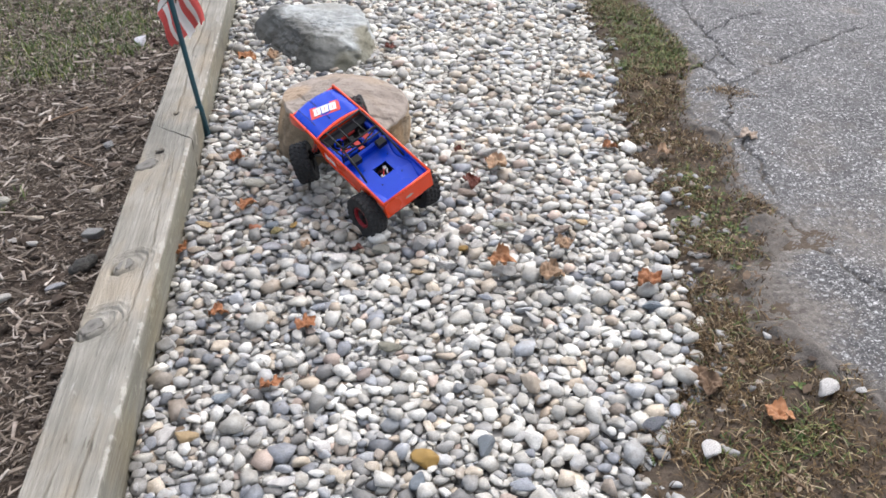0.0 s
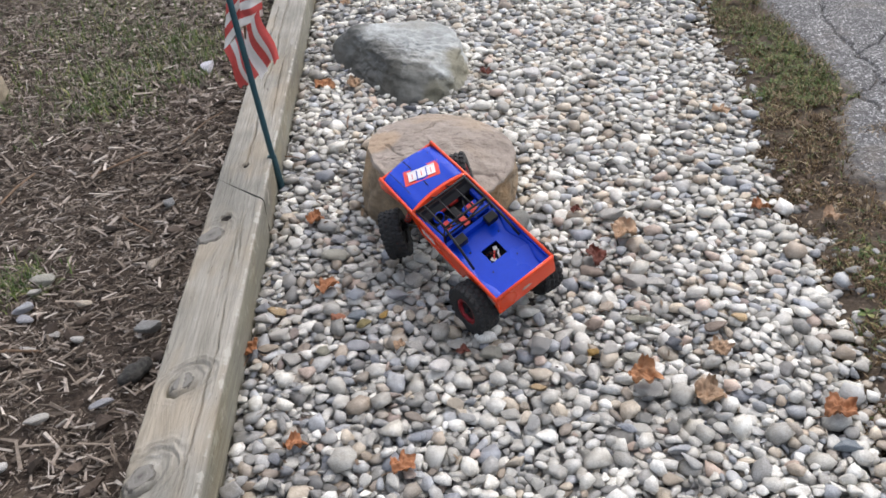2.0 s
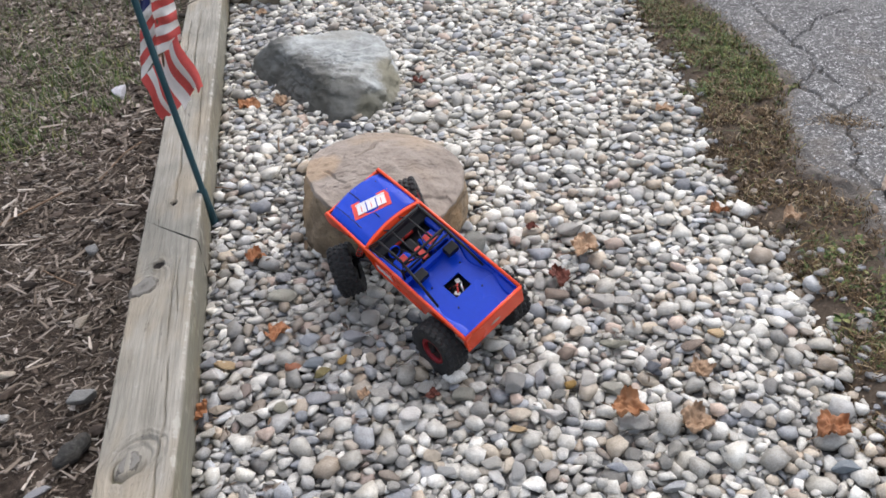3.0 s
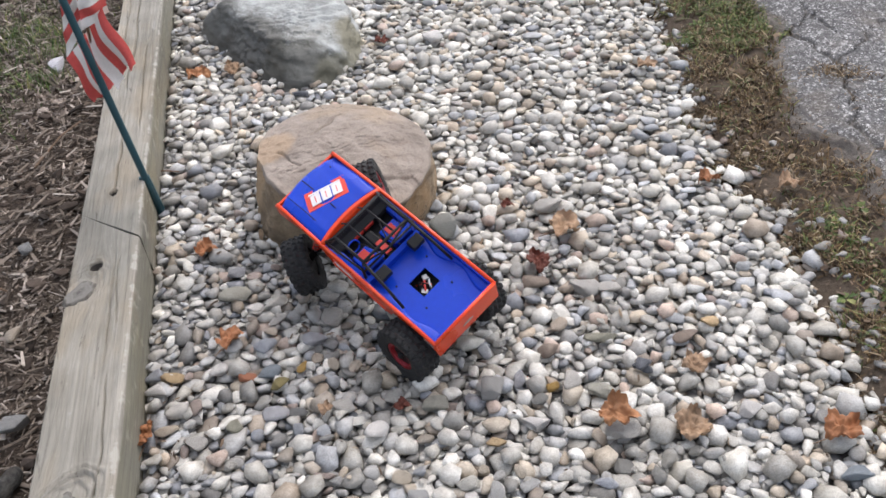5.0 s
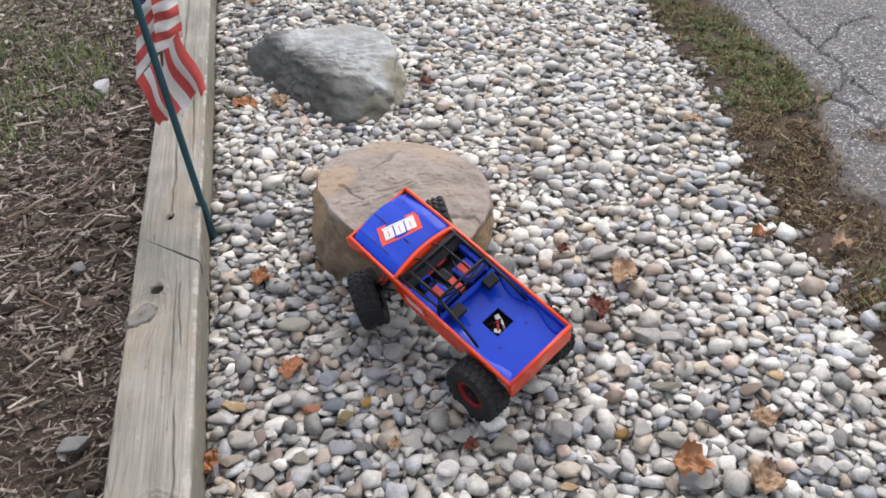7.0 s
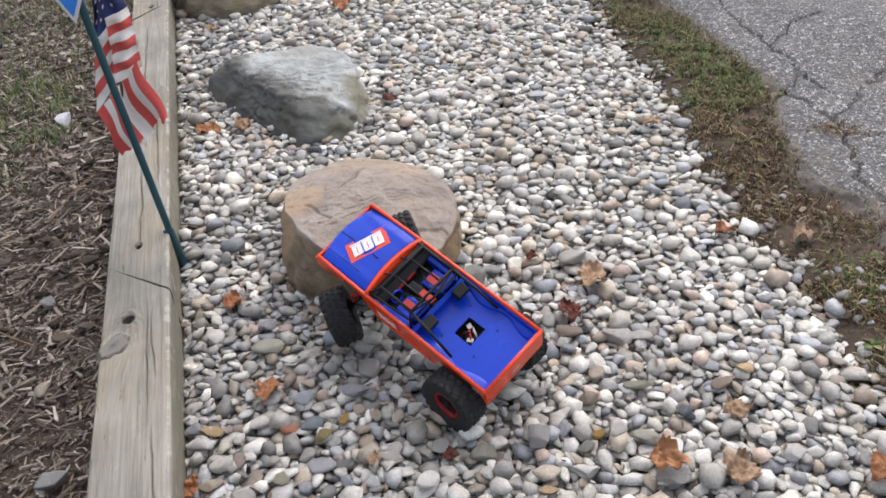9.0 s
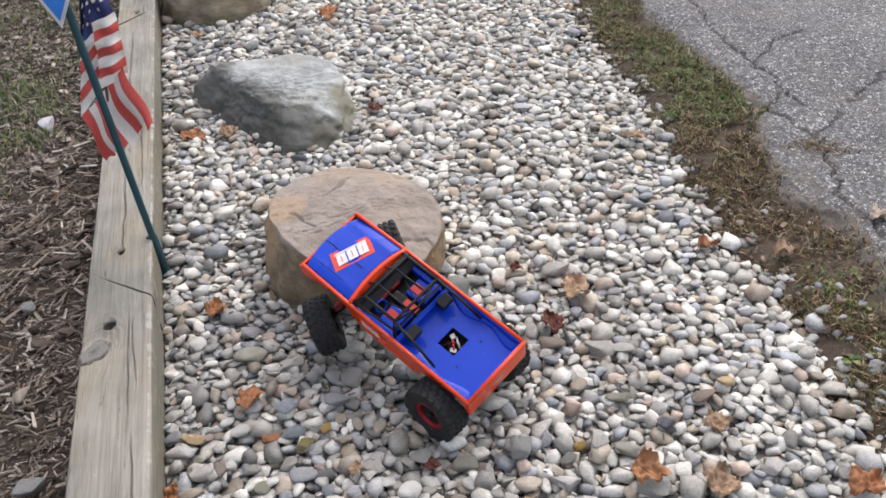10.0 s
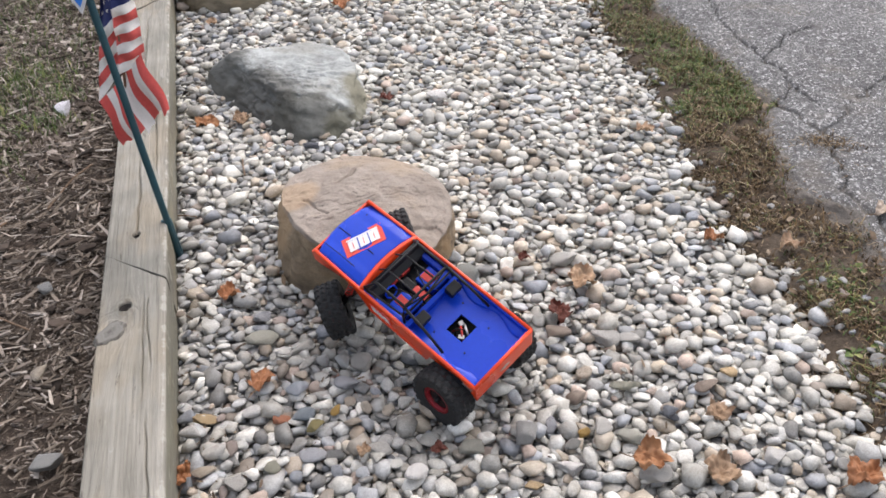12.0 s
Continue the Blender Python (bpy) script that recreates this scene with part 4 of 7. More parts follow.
def turn_matrix(ang, gx, gy, roll):
    return (Euler((roll, 0, 0)).to_matrix(), (Matrix.Rotation(-math.atan(gx), 3, "Y") @ Matrix.Rotation(math.atan(gy), 3, "X") @ Matrix.Rotation(ang, 3, "Z")))


gravel = new("gravel_bed", None)
tagged(gravel, "bed of pale grey rounded river pebbles", "gravel", kind="structure")
STONES = []
MAIN = 22000
rs = np.random.default_rng(41)
while len(STONES) < MAIN:
    ln = float(np.clip(rs.lognormal(math.log(0.0116), 0.33), 0.004, 0.028))
    a, b = ln, ln * rs.uniform(0.50, 0.94)
    c = b * rs.uniform(0.40, 0.78)
    best = None
    for _ in range(7):
        y = rs.uniform(GY0 + 0.05, GY1 - 0.05)
        lo, hi = timber_edge(y) + b * 0.8, gravel_edge(y) + 0.06 * noise.noise(Vector((y * 5, 0, 0))) + 0.035 * noise.noise(Vector((y * 17, 7, 0))) + (abs(rs.normal(0, 0.075)) if rs.random() < 0.26 else 0) - 0.01
        x = rs.uniform(lo, hi)
        if any(((x - bx) / rx) ** 2 + ((y - by) / ry) ** 2 < 1 for bx, by, rx, ry in BLOCK):
            continue
        ang = rs.uniform(0, math.pi)
        got = drop(x, y, a, b, c, ang, 76)
        if got and (best is None or got[0] < best[0]):
            best = (got[0], got[1], x, y, ang)
    if best is None:
        continue
    z, fp, x, y, ang = best
    gx, gy = slope_at(fp)
    lay(z, c, fp)
    STONES.append((x, y, z, a, b, c, ang, gx, gy, rs.uniform(-0.25, 0.25), int(rs.integers(40))))

inner = HMAP[:, int((-0.3 - GX0) / CELL):int((0.6 - GX0) / CELL)]
LIFT = -float(np.median(inner)) + 0.002


def stone_matrix(s):
    r0, r1 = turn_matrix(s[6], s[7], s[8], s[9])
    return r1 @ r0


def near_patch(s):
    """The stretch of the bed between the flat rock and the near end."""
    return -0.36 < s[0] < 0.42 and 1.42 < s[1] < 2.25


top_of = []
for s in STONES:
    i, j = int((s[0] - GX0) / CELL), int((s[1] - GY0) / CELL)
    top_of.append(s[2] + s[5] * 0.75 >= HMAP[j, i] - 0.002)
single = [k for k in range(len(STONES)) if top_of[k] and near_patch(STONES[k])][-258:]
chosen = set(single)
FINE_MESH = [mesh_from("pebble", p.tolist(), FINE_F.tolist(), M_PEBBLE) for p in FINE]
FINE_TONES = [FINE_MESH]
for mt_ in PEBBLES[1:]:
    row_ = [me_.copy() for me_ in FINE_MESH]
    for me_ in row_:
        me_.materials.clear()
        me_.materials.append(mt_)
    FINE_TONES.append(row_)
tone_rs = np.random.default_rng(88)


def stone_light(x, y):
    """Light painted by stone colour: shaded copies by the timber and the near end, lit ones towards the driveway and
    the far end.
    """
    drift = 0.25 * noise.noise(Vector((x * 2.5, y * 2.5, 6)))
    grey = 0.42 - 0.75 * (x + 0.30) + 0.35 * max(0.0, 1.8 - y) + (0.5 if y < 1.45 and x > gravel_edge(y) - 0.14 else 0.0) - 0.12 * max(0.0, y - 3.0) + drift
    pale = 0.12 + 0.50 * max(0.0, y - 2.2) + 0.25 * max(0.0, x - 0.1) - drift
    u = tone_rs.random()
    g = min(0.62, max(0.10, grey))
    return 1 if u < g else (2 if u < g + min(0.5, max(0.0, pale)) else 0)




def pebble_object(x, y, z, a, b, c, rot, mesh, parent):
    ob = new("pebble", mesh)
    ob.parent = parent
    ob.matrix_local = Matrix.Translation((x, y, z)) @ rot.to_4x4() @ Matrix.Diagonal((a, b, c, 1))
    return ob


for k in single:
    s = STONES[k]
    pebble_object(s[0], s[1], s[2] + LIFT, s[3], s[4], s[5], stone_matrix(s), FINE_TONES[stone_light(s[0], s[1])][s[10]], gravel)

vv, ff, kk, off = [], [], [], 0
for k, s in enumerate(STONES):
    if k in chosen:
        continue
    shape, tri = (SHAPES[s[10]], SHAPE_F) if top_of[k] else (LOW[s[10]], LOW_F)
    r = np.array(stone_matrix(s))
    p = (shape * (s[3], s[4], s[5])) @ r.T + (s[0], s[1], s[2] + LIFT)
    vv.append(p)
    ff.append(tri + off)
    kk.append(np.full(len(tri), stone_light(s[0], s[1]), np.int32))
    off += len(p)
stray_rs = np.random.default_rng(63)
for _ in range(330):
    y = stray_rs.uniform(1.0, 4.7)
    x = gravel_edge(y) + abs(stray_rs.normal(0, 0.065))
    if x > asphalt_edge(y) - 0.02 or (y > 2.75 and x > gravel_edge(y) + 0.05):
        continue
    a = float(np.clip(stray_rs.lognormal(math.log(0.010), 0.35), 0.004, 0.02))
    b, c = a * stray_rs.uniform(0.55, 0.9), a * stray_rs.uniform(0.35, 0.6)
    r = np.array(Euler((stray_rs.normal(0, 0.25), stray_rs.normal(0, 0.25), stray_rs.uniform(0, 6.3))).to_matrix())
    vv.append((SHAPES[int(stray_rs.integers(40))] * (a, b, c)) @ r.T + (x, y, ground_height(x, y) + c * 0.25 + 0.003))
    ff.append(SHAPE_F + off)
    kk.append(np.full(len(SHAPE_F), 1, np.int32))
    off += len(SHAPES[0])
me = bpy.data.meshes.new("pebbles")
V, T = np.concatenate(vv), np.concatenate(ff)
me.vertices.add(len(V))
me.vertices.foreach_set("co", V.astype(np.float32).ravel())
me.loops.add(T.size)
me.loops.foreach_set("vertex_index", T.astype(np.int32).ravel())
me.polygons.add(len(T))
me.polygons.foreach_set("loop_start", np.arange(0, T.size, 3, dtype=np.int32))
me.polygons.foreach_set("use_smooth", np.ones(len(T), bool))
me.update()
for mt_ in PEBBLES:
    me.materials.append(mt_)
me.polygons.foreach_set("material_index", np.concatenate(kk))
me.validate()
bulk = new("pebbles", me)
bulk.parent = gravel
tagged(bulk, "pale grey, beige and slate rounded pebbles", kind="stuff")



def bedding_z(y):
    return LIFT - 0.028 + 0.024 * min(1.0, max(0.0, 0.95 - y, y - 4.7) / 0.12)


sheet_v = [(timber_edge(y) - 0.01 if k == 0 else gravel_edge(y) - 0.02, y, bedding_z(y)) for y in np.arange(-4.0, 10.0, 0.05) for k in (0, 1)]
sheet_f = [(2 * i, 2 * i + 1, 2 * i + 3, 2 * i + 2) for i in range(len(sheet_v) // 2 - 1)]
part_mesh("bedding", sheet_v, sheet_f, M_SUBSOIL, gravel, "dark grit under the pebbles")

found_rs = np.random.default_rng(77)


def found_pebble(x, y, length, ratio, degrees, tone):
    """A stone that stands out in the bed by its colour or size."""
    a, b = length / 2, length / 2 * ratio
    c = b * 0.62
    got = drop(x, y, a, b, c, radians(degrees), 55)
    if got is None:
        return
    zz, fp = got
    gx, gy = slope_at(fp)
    lay(zz, c, fp)
    mesh = FINE_MESH[int(found_rs.integers(40))].copy()
    mesh.materials.clear()
    mesh.materials.append(STONE[tone])
    r0, r1 = turn_matrix(radians(degrees), gx * 0.5, gy * 0.5, 0.0)
    pebble_object(x, y, zz + LIFT - c * 0.15, a, b, c, r1 @ r0, mesh, gravel)


def lone_stone(x, y, length, ratio, degrees, tone):
    """A stray stone on the mulch or in the weeds."""
    a, b = length / 2, length / 2 * ratio
    c = b * 0.7
    h = 0.027 if x < timber_edge(y) else (0.036 if x > asphalt_edge(y) else ground_height(x, y) + 0.008)
    mesh = FINE_MESH[int(found_rs.integers(40))].copy()
    mesh.materials.clear()
    mesh.materials.append(STONE[tone])
    ob = new("stone", mesh)
    ob.matrix_world = Matrix.Translation((x, y, h + c * 0.72)) @ Matrix.Rotation(radians(degrees), 4, "Z") @ Matrix.Diagonal((a, b, c, 1))
    where = "half sunk in the bark mulch" if x < timber_edge(y) else "lying among the weeds by the driveway"
    word = {"white": "chalky white", "pale": "pale grey", "ochre_pale2": "pale buff", "pale_olive": "greenish grey", "blue_grey": "bluish grey", "lavender": "pale lavender", "grey": "mid grey"}[tone]
    tagged(ob, f"{word} rounded stone {where}", "stone", "stray stones")


# ---- mulch ----
mulch = new("mulch_bed", None)
tagged(mulch, "bed of dark brown shredded bark mulch", "mulch", kind="structure")


def chips(count, seed, xr, yr, zbase):
    rs2 = np.random.default_rng(seed)
    cube = np.array([(-1, -1, -1), (1, -0.6, -1), (1, 0.6, -1), (-1, 1, -1), (-0.9, -0.8, 1), (0.9, -0.5, 1), (0.9, 0.5, 1), (-0.9, 0.8, 1)], float)
    quads = np.array([(0, 3, 2, 1), (4, 5, 6, 7), (0, 1, 5, 4), (1, 2, 6, 5), (2, 3, 7, 6), (3, 0, 4, 7)])
    wedge = np.array([(-1, -0.7, -0.4), (1, -0.2, -0.2), (-0.8, 0.8, -0.3), (-0.5, 0, 1), (0.7, 0.15, 0.5)], float)
    tris = np.array([(0, 2, 1), (0, 1, 4), (0, 4, 3), (1, 2, 4), (2, 3, 4), (2, 0, 3)])
    out = []
    while len(out) < count:
        x, y = rs2.uniform(*xr), rs2.uniform(*yr)
        if x > timber_edge(y) - TIMBER_W - 0.012 or x < -0.95 - (y - 1.0) * 0.42:
            continue
        bare = noise.noise(Vector((x * 9, y * 9, 12))) + 0.5 * noise.noise(Vector((x * 23, y * 23, 3)))
        if rs2.random() < min(0.85, max(0.0, 0.02 + 1.0 * bare)):
            continue
        ln = float(np.clip(rs2.lognormal(math.log(0.0062), 0.62), 0.0020, 0.032))
        wd = float(np.clip(ln * rs2.uniform(0.06, 0.24) * (1.6 if rs2.random() < 0.05 else 1.0), 0.0007, 0.0040))
        th = wd * rs2.uniform(0.25, 0.6)
        ang = rs2.normal(0.35, 0.9) if rs2.random() < 0.35 else rs2.uniform(0, math.pi)
        rot = Euler((rs2.normal(0, 0.5), rs2.normal(0, 0.22), ang)).to_matrix()
        z = zbase + rs2.uniform(0.004, 0.018) + 0.010 * noise.noise(Vector((x * 5, y * 5, 8)))
        small = ln < 0.0075
        p = (wedge if small else cube) * (ln, wd, th * (1.3 if small else 1.0))
        p[:, 2] += 0.12 * rs2.normal() * p[:, 0] ** 2 / max(ln, 1e-4) * 3
        out.append((x, y, z, p, np.array(rot)))
    return out, quads, tris


hx, hy = np.arange(-3.4, -0.12, 0.035), np.arange(-3.0, 9.0, 0.035)
hv = [(min(x, timber_edge(y) - TIMBER_W + 0.01), y, 0.013 + 0.010 * noise.noise(Vector((x * 5, y * 5, 8))) + 0.003 * noise.noise(Vector((x * 40, y * 40, 2)))
       - 0.12 * max(0.0, -1.0 - (y - 1.0) * 0.42 - x + 0.06 * noise.noise(Vector((x * 6, y * 6, 5))), 0.8 - y, y - 5.2)) for y in hy for x in hx]
hf = [(j * len(hx) + i, j * len(hx) + i + 1, (j + 1) * len(hx) + i + 1, (j + 1) * len(hx) + i) for j in range(len(hy) - 1) for i in range(len(hx) - 1)]
part_mesh("humus", hv, hf, M_HUMUS, mulch, "dark crumbled bark")
CHIPS, CQ, CT = chips(88000, 3, (-2.3, -0.46), (0.9, 5.1), 0.010)
near_chip = [k for k, c in enumerate(CHIPS) if -0.95 < c[0] and 1.5 < c[1] < 3.0 and c[2] > 0.018 and np.ptp(c[3][:, 0]) > 0.022][:290]
pick = set(near_chip)
chip_v, chip_f, off = [], [], 0
for k, (x, y, z, p, r) in enumerate(CHIPS):
    if k in pick:
        ob = new("wood_chip", mesh_from("wood_chip", p.tolist(), CQ.tolist(), M_CHIP, False))
        ob.parent = mulch
        ob.matrix_local = Matrix.Translation((x, y, z)) @ Matrix([list(q) for q in r]).to_4x4()
        continue
    chip_v.append(p @ r.T + (x, y, z))
    chip_f += ((CQ if len(p) == 8 else CT) + off).tolist()
    off += len(p)
part_mesh("wood_chips", np.concatenate(chip_v).tolist(), chip_f, M_CHIP, mulch, "shredded brown bark and wood splinters", False, "stuff")
nug_v, nug_f, off = [], [], 0
nug_rs = np.random.default_rng(29)
for _ in range(900):
    y = nug_rs.uniform(1.0, 4.9)
    x = timber_edge(y) - TIMBER_W - 0.02 - abs(nug_rs.normal(0, 0.45))
    a = float(np.clip(nug_rs.lognormal(math.log(0.010), 0.45), 0.005, 0.026))
    p = LOW[int(nug_rs.integers(40))] * (a, a * nug_rs.uniform(0.35, 0.7), a * nug_rs.uniform(0.2, 0.45))
    r = np.array(Euler((nug_rs.normal(0, 0.3), nug_rs.normal(0, 0.3), nug_rs.uniform(0, 6.3))).to_matrix())
    nug_v.append(p @ r.T + (x, y, 0.026 + 0.010 * noise.noise(Vector((x * 5, y * 5, 8)))))
    nug_f += (LOW_F + off).tolist()
    off += len(p)
part_mesh("bark_nuggets", np.concatenate(nug_v).tolist(), nug_f, M_BARK, mulch, "dark crumbling lumps of bark", False, "stuff")


# ---- dusty grit along the driveway's edge ----
def grit_apron():
    ys = np.arange(0.9, 4.7, 0.012)
    n = 34
    vs, fs = [], []
    for y in ys:
        ae = asphalt_edge(y)
        wide = 0.030 + 0.11 * math.exp(-((y - 1.72) / 0.22) ** 2) + 0.03 * math.exp(-((y - 2.45) / 0.2) ** 2)
        for i in range(n):
            k = i / (n - 1)
            x = ae - wide + (wide + 0.055) * k
            d = x - ae
            f = noise.fractal(Vector((x * 14, y * 14, 6)), 0.8, 2.0, 4)
            z = ground_height(min(x, ae), y) - 0.002 + 0.018 * f
            z += 0.012 * min(1.0, max(0.0, d + 0.03) / 0.06) - 0.25 * max(0.0, -d - wide + 0.03) - 0.34 * max(0.0, d - 0.004)
            vs.append((x, y, z))
    for j in range(len(ys) - 1):
        for i in range(n - 1):
            q = j * n + i
            fs.append((q, q + 1, q + n + 1, q + n))
    ob = new("dirt", mesh_from("dirt", vs, fs, M_GRIT))
    tagged(ob, "dusty sandy grit along the driveway edge", "dirt", kind="stuff")


grit_apron()


# ---- weeds and grass ----
def blades(name, spots, material, label, seed):
    """Curved tapering blades; spots: (x, y, z, height, lean)."""
    rs2 = np.random.default_rng(seed)
    vs, fs = [], []
    for x, y, z, h, lean in spots:
        ang, w = rs2.uniform(0, 2 * math.pi), rs2.uniform(0.0006, 0.0019)
        dx, dy = math.cos(ang), math.sin(ang)
        n = len(vs)
        bend = lean * rs2.uniform(0.5, 1.3)
        for t, k in ((0, 1.0), (0.4, 0.9), (0.75, 0.6)):
            ox, oy = dx * h * bend * t * t, dy * h * bend * t * t
            zz = z + h * t * (1 - 0.35 * bend * t)
            vs.append((x + ox - dy * w * k, y + oy + dx * w * k, zz))
            vs.append((x + ox + dy * w * k, y + oy - dx * w * k, zz))
        vs.append((x + dx * h * bend, y + dy * h * bend, z + h * (1 - 0.35 * bend)))
        fs += [(n, n + 1, n + 3, n + 2), (n + 2, n + 3, n + 5, n + 4), (n + 4, n + 5, n + 6)]
    ob = new(name, mesh_from(name, vs, fs, material))
    tagged(ob, label, "grass", kind="stuff")
    return ob


def strip_height(x, y):
    return max(ground_height(x, y), -0.014) + 0.002


rs = np.random.default_rng(19)
green, straw = [], []
GREEN_SPOTS = [(1.03, 3.12, 0.085, 0.11, 1.1), (0.99, 3.28, 0.08, 0.10, 0.8), (0.97, 3.47, 0.08, 0.16, 0.9), (0.85, 3.07, 0.045, 0.08, 0.8), (0.97, 2.97, 0.06, 0.06, 0.55), (0.91, 3.22, 0.07, 0.10, 0.55),
               (0.85, 1.95, 0.07, 0.16, 0.4), (0.80, 1.27, 0.07, 0.07, 0.3), (0.72, 1.20, 0.05, 0.05, 0.25), (0.95, 3.9, 0.10, 0.2, 0.5), (0.86, 2.2, 0.06, 0.12, 0.3)]
while len(straw) < 30000:
    y = rs.uniform(0.75, 5.0)
    ge, ae = gravel_edge(y), asphalt_edge(y)
    k = rs.beta(1.7, 1.8)
    x = ge - 0.045 + (ae - ge + (0.125 if y > 2.5 else 0.095)) * k
    dens = 0.36 + 1.15 * noise.noise(Vector((x * 8, y * 8, 0))) + 0.3 * noise.noise(Vector((x * 30, y * 30, 1)))
    if y < 1.95 and x < 0.88:
        dens += 0.40 if y < 1.50 else 0.12
    if 1.51 < y < 1.80 and x > 0.80 + 0.03 * noise.noise(Vector((y * 14, 2, 0))):
        dens *= 0.10
    if rs.random() > dens:
        continue
    g = 0.0
    for sx, sy, rx, ry, amt in GREEN_SPOTS:
        g = max(g, amt * math.exp(-((x - sx) / rx) ** 2 - ((y - sy) / ry) ** 2))
    h = rs.uniform(0.008, 0.026) * (0.75 + 1.1 * max(0.0, noise.noise(Vector((x * 13, y * 13, 9)))))
    x += 0.03 * noise.noise(Vector((x * 6, y * 7, 4)))
    spot = (x, y, strip_height(x, y), h, rs.uniform(0.6, 2.2))
    (green if rs.random() < g + 0.07 else straw).append(spot)
for sx, sy, rx, ry, n in ((1.03, 3.11, 0.06, 0.08, 2200), (0.99, 3.30, 0.06, 0.09, 1500), (0.97, 3.50, 0.06, 0.13, 1700), (0.96, 3.9, 0.07, 0.16, 900), (1.01, 2.93, 0.05, 0.07, 500), (0.86, 2.86, 0.05, 0.09, 1100), (0.92, 2.70, 0.06, 0.10, 900)):
    for _ in range(n):
        x, y = sx + rs.normal(0, rx), sy + rs.normal(0, ry)
        if noise.noise(Vector((x * 17, y * 17, 3))) > -0.06 and gravel_edge(y) + 0.03 < x < asphalt_edge(y) + 0.02 + 0.02 * noise.noise(Vector((y * 30, 0, 2))):
            (green if rs.random() < (0.62 if sy > 2.95 else 0.12) else straw).append((x, y, strip_height(x, y), rs.uniform(0.010, 0.032), rs.uniform(0.5, 1.8)))
for sx, sy, sr, n in ((1.50, 3.60, 0.030, 420), (1.46, 3.585, 0.05, 110), (1.10, 2.76, 0.035, 130), (1.15, 2.72, 0.03, 70), (1.09, 2.60, 0.04, 70), (1.13, 2.3, 0.03, 40)):
    for _ in range(n):
        (green if sx > 1.4 and rs.random() < 0.35 else straw).append((sx + rs.normal(0, sr), sy + rs.normal(0, sr * 0.6), 0.039, rs.uniform(0.008, 0.020), rs.uniform(1.2, 2.4)))


def weed_leaves(spots, seed):
    """Low rosettes of small oval leaves, folded along the midrib."""
    rs2 = np.random.default_rng(seed)
    vs, fs = [], []
    for x, y, z, size in spots:
        for k in range(int(rs2.integers(5, 11))):
            ang, lift = rs2.uniform(0, 2 * math.pi), rs2.uniform(0.15, 0.9)
            ln, wd = size * rs2.uniform(0.6, 1.2), size * rs2.uniform(0.18, 0.34)
            dx, dy = math.cos(ang), math.sin(ang)
            n = len(vs)
            for t, w in ((0.15, 0.1), (0.45, 0.9), (0.75, 1.0), (1.0, 0.15)):
                cx, cy, cz = x + dx * ln * t, y + dy * ln * t, z + ln * lift * t * (1 - 0.55 * t)
                for sgn in (-1, 0, 1):
                    vs.append((cx - dy * wd * w * sgn, cy + dx * wd * w * sgn, cz + abs(sgn) * wd * w * 0.35))
            for t in range(3):
                for q in (0, 1):
                    i = n + t * 3 + q
                    fs.append((i, i + 1, i + 4, i + 3))
    ob = new("weeds", mesh_from("weeds", vs, fs, M_GRASS))
    tagged(ob, "low broad-leaved green weeds beside the driveway", "weeds", kind="stuff")


weed_spots = []
for sx, sy, rx, ry, amt in GREEN_SPOTS:
    for _ in range(int((26 if sy > 2.6 else 70) * min(1.0, amt) * (rx + ry) / 0.25)):
        x, y = sx + rs.normal(0, rx * 0.55), sy + rs.normal(0, ry * 0.6)
        weed_spots.append((x, y, strip_height(x, y), rs.uniform(0.008, 0.02)))
weed_leaves(weed_spots, 12)
blades("dead_grass", straw, M_STRAW, "matted brown dead grass between gravel and driveway", 1)
blades("green_grass", green, M_GRASS, "tufts of short green grass and weeds", 2)
lawn, lawn_dry = [], []
PATCH = [(-0.99, 2.13, 0.09, 0.07, 1.0), (-1.0, 3.55, 0.11, 0.13, 0.8), (-1.12, 3.06, 0.18, 0.15, 0.45), (-1.3, 3.7, 0.4, 0.3, 0.3), (-1.15, 3.3, 0.2, 0.15, 0.5), (-1.45, 3.1, 0.3, 0.3, 0.15), (-0.88, 3.25, 0.06, 0.05, 0.4), (-0.88, 3.42, 0.05, 0.06, 0.4), (-1.2, 4.3, 0.6, 0.4, 0.2)]
for sx, sy, rx, ry, amt in PATCH:
    for _ in range(int(9500 * amt * rx * ry * 6) + 90):
        x, y = sx + rs.normal(0, rx * 0.6), sy + rs.normal(0, ry * 0.6)
        if x > timber_edge(y) - TIMBER_W - 0.01:
            continue
        (lawn if rs.random() < 0.75 else lawn_dry).append((x, y, 0.020, rs.uniform(0.014, 0.045), rs.uniform(0.4, 1.3)))
for _ in range(4500):
    y = rs.uniform(3.0, 5.0)
    x = -0.80 - abs(rs.normal(0, 0.45)) - 0.10 * (y - 3.0)
    if rs.random() > 0.25 + 0.3 * (y - 3.0) + 0.8 * noise.noise(Vector((x * 7, y * 7, 2))):
        continue
    (lawn if rs.random() < 0.10 else lawn_dry).append((x, y, 0.016, rs.uniform(0.008, 0.026), rs.uniform(0.6, 2.0)))
blades("green_grass", lawn, M_GRASS, "sparse green grass growing through the mulch", 3)
blades("dead_grass", lawn_dry, M_SCRAP, "dry straw-coloured grass in the mulch", 4)


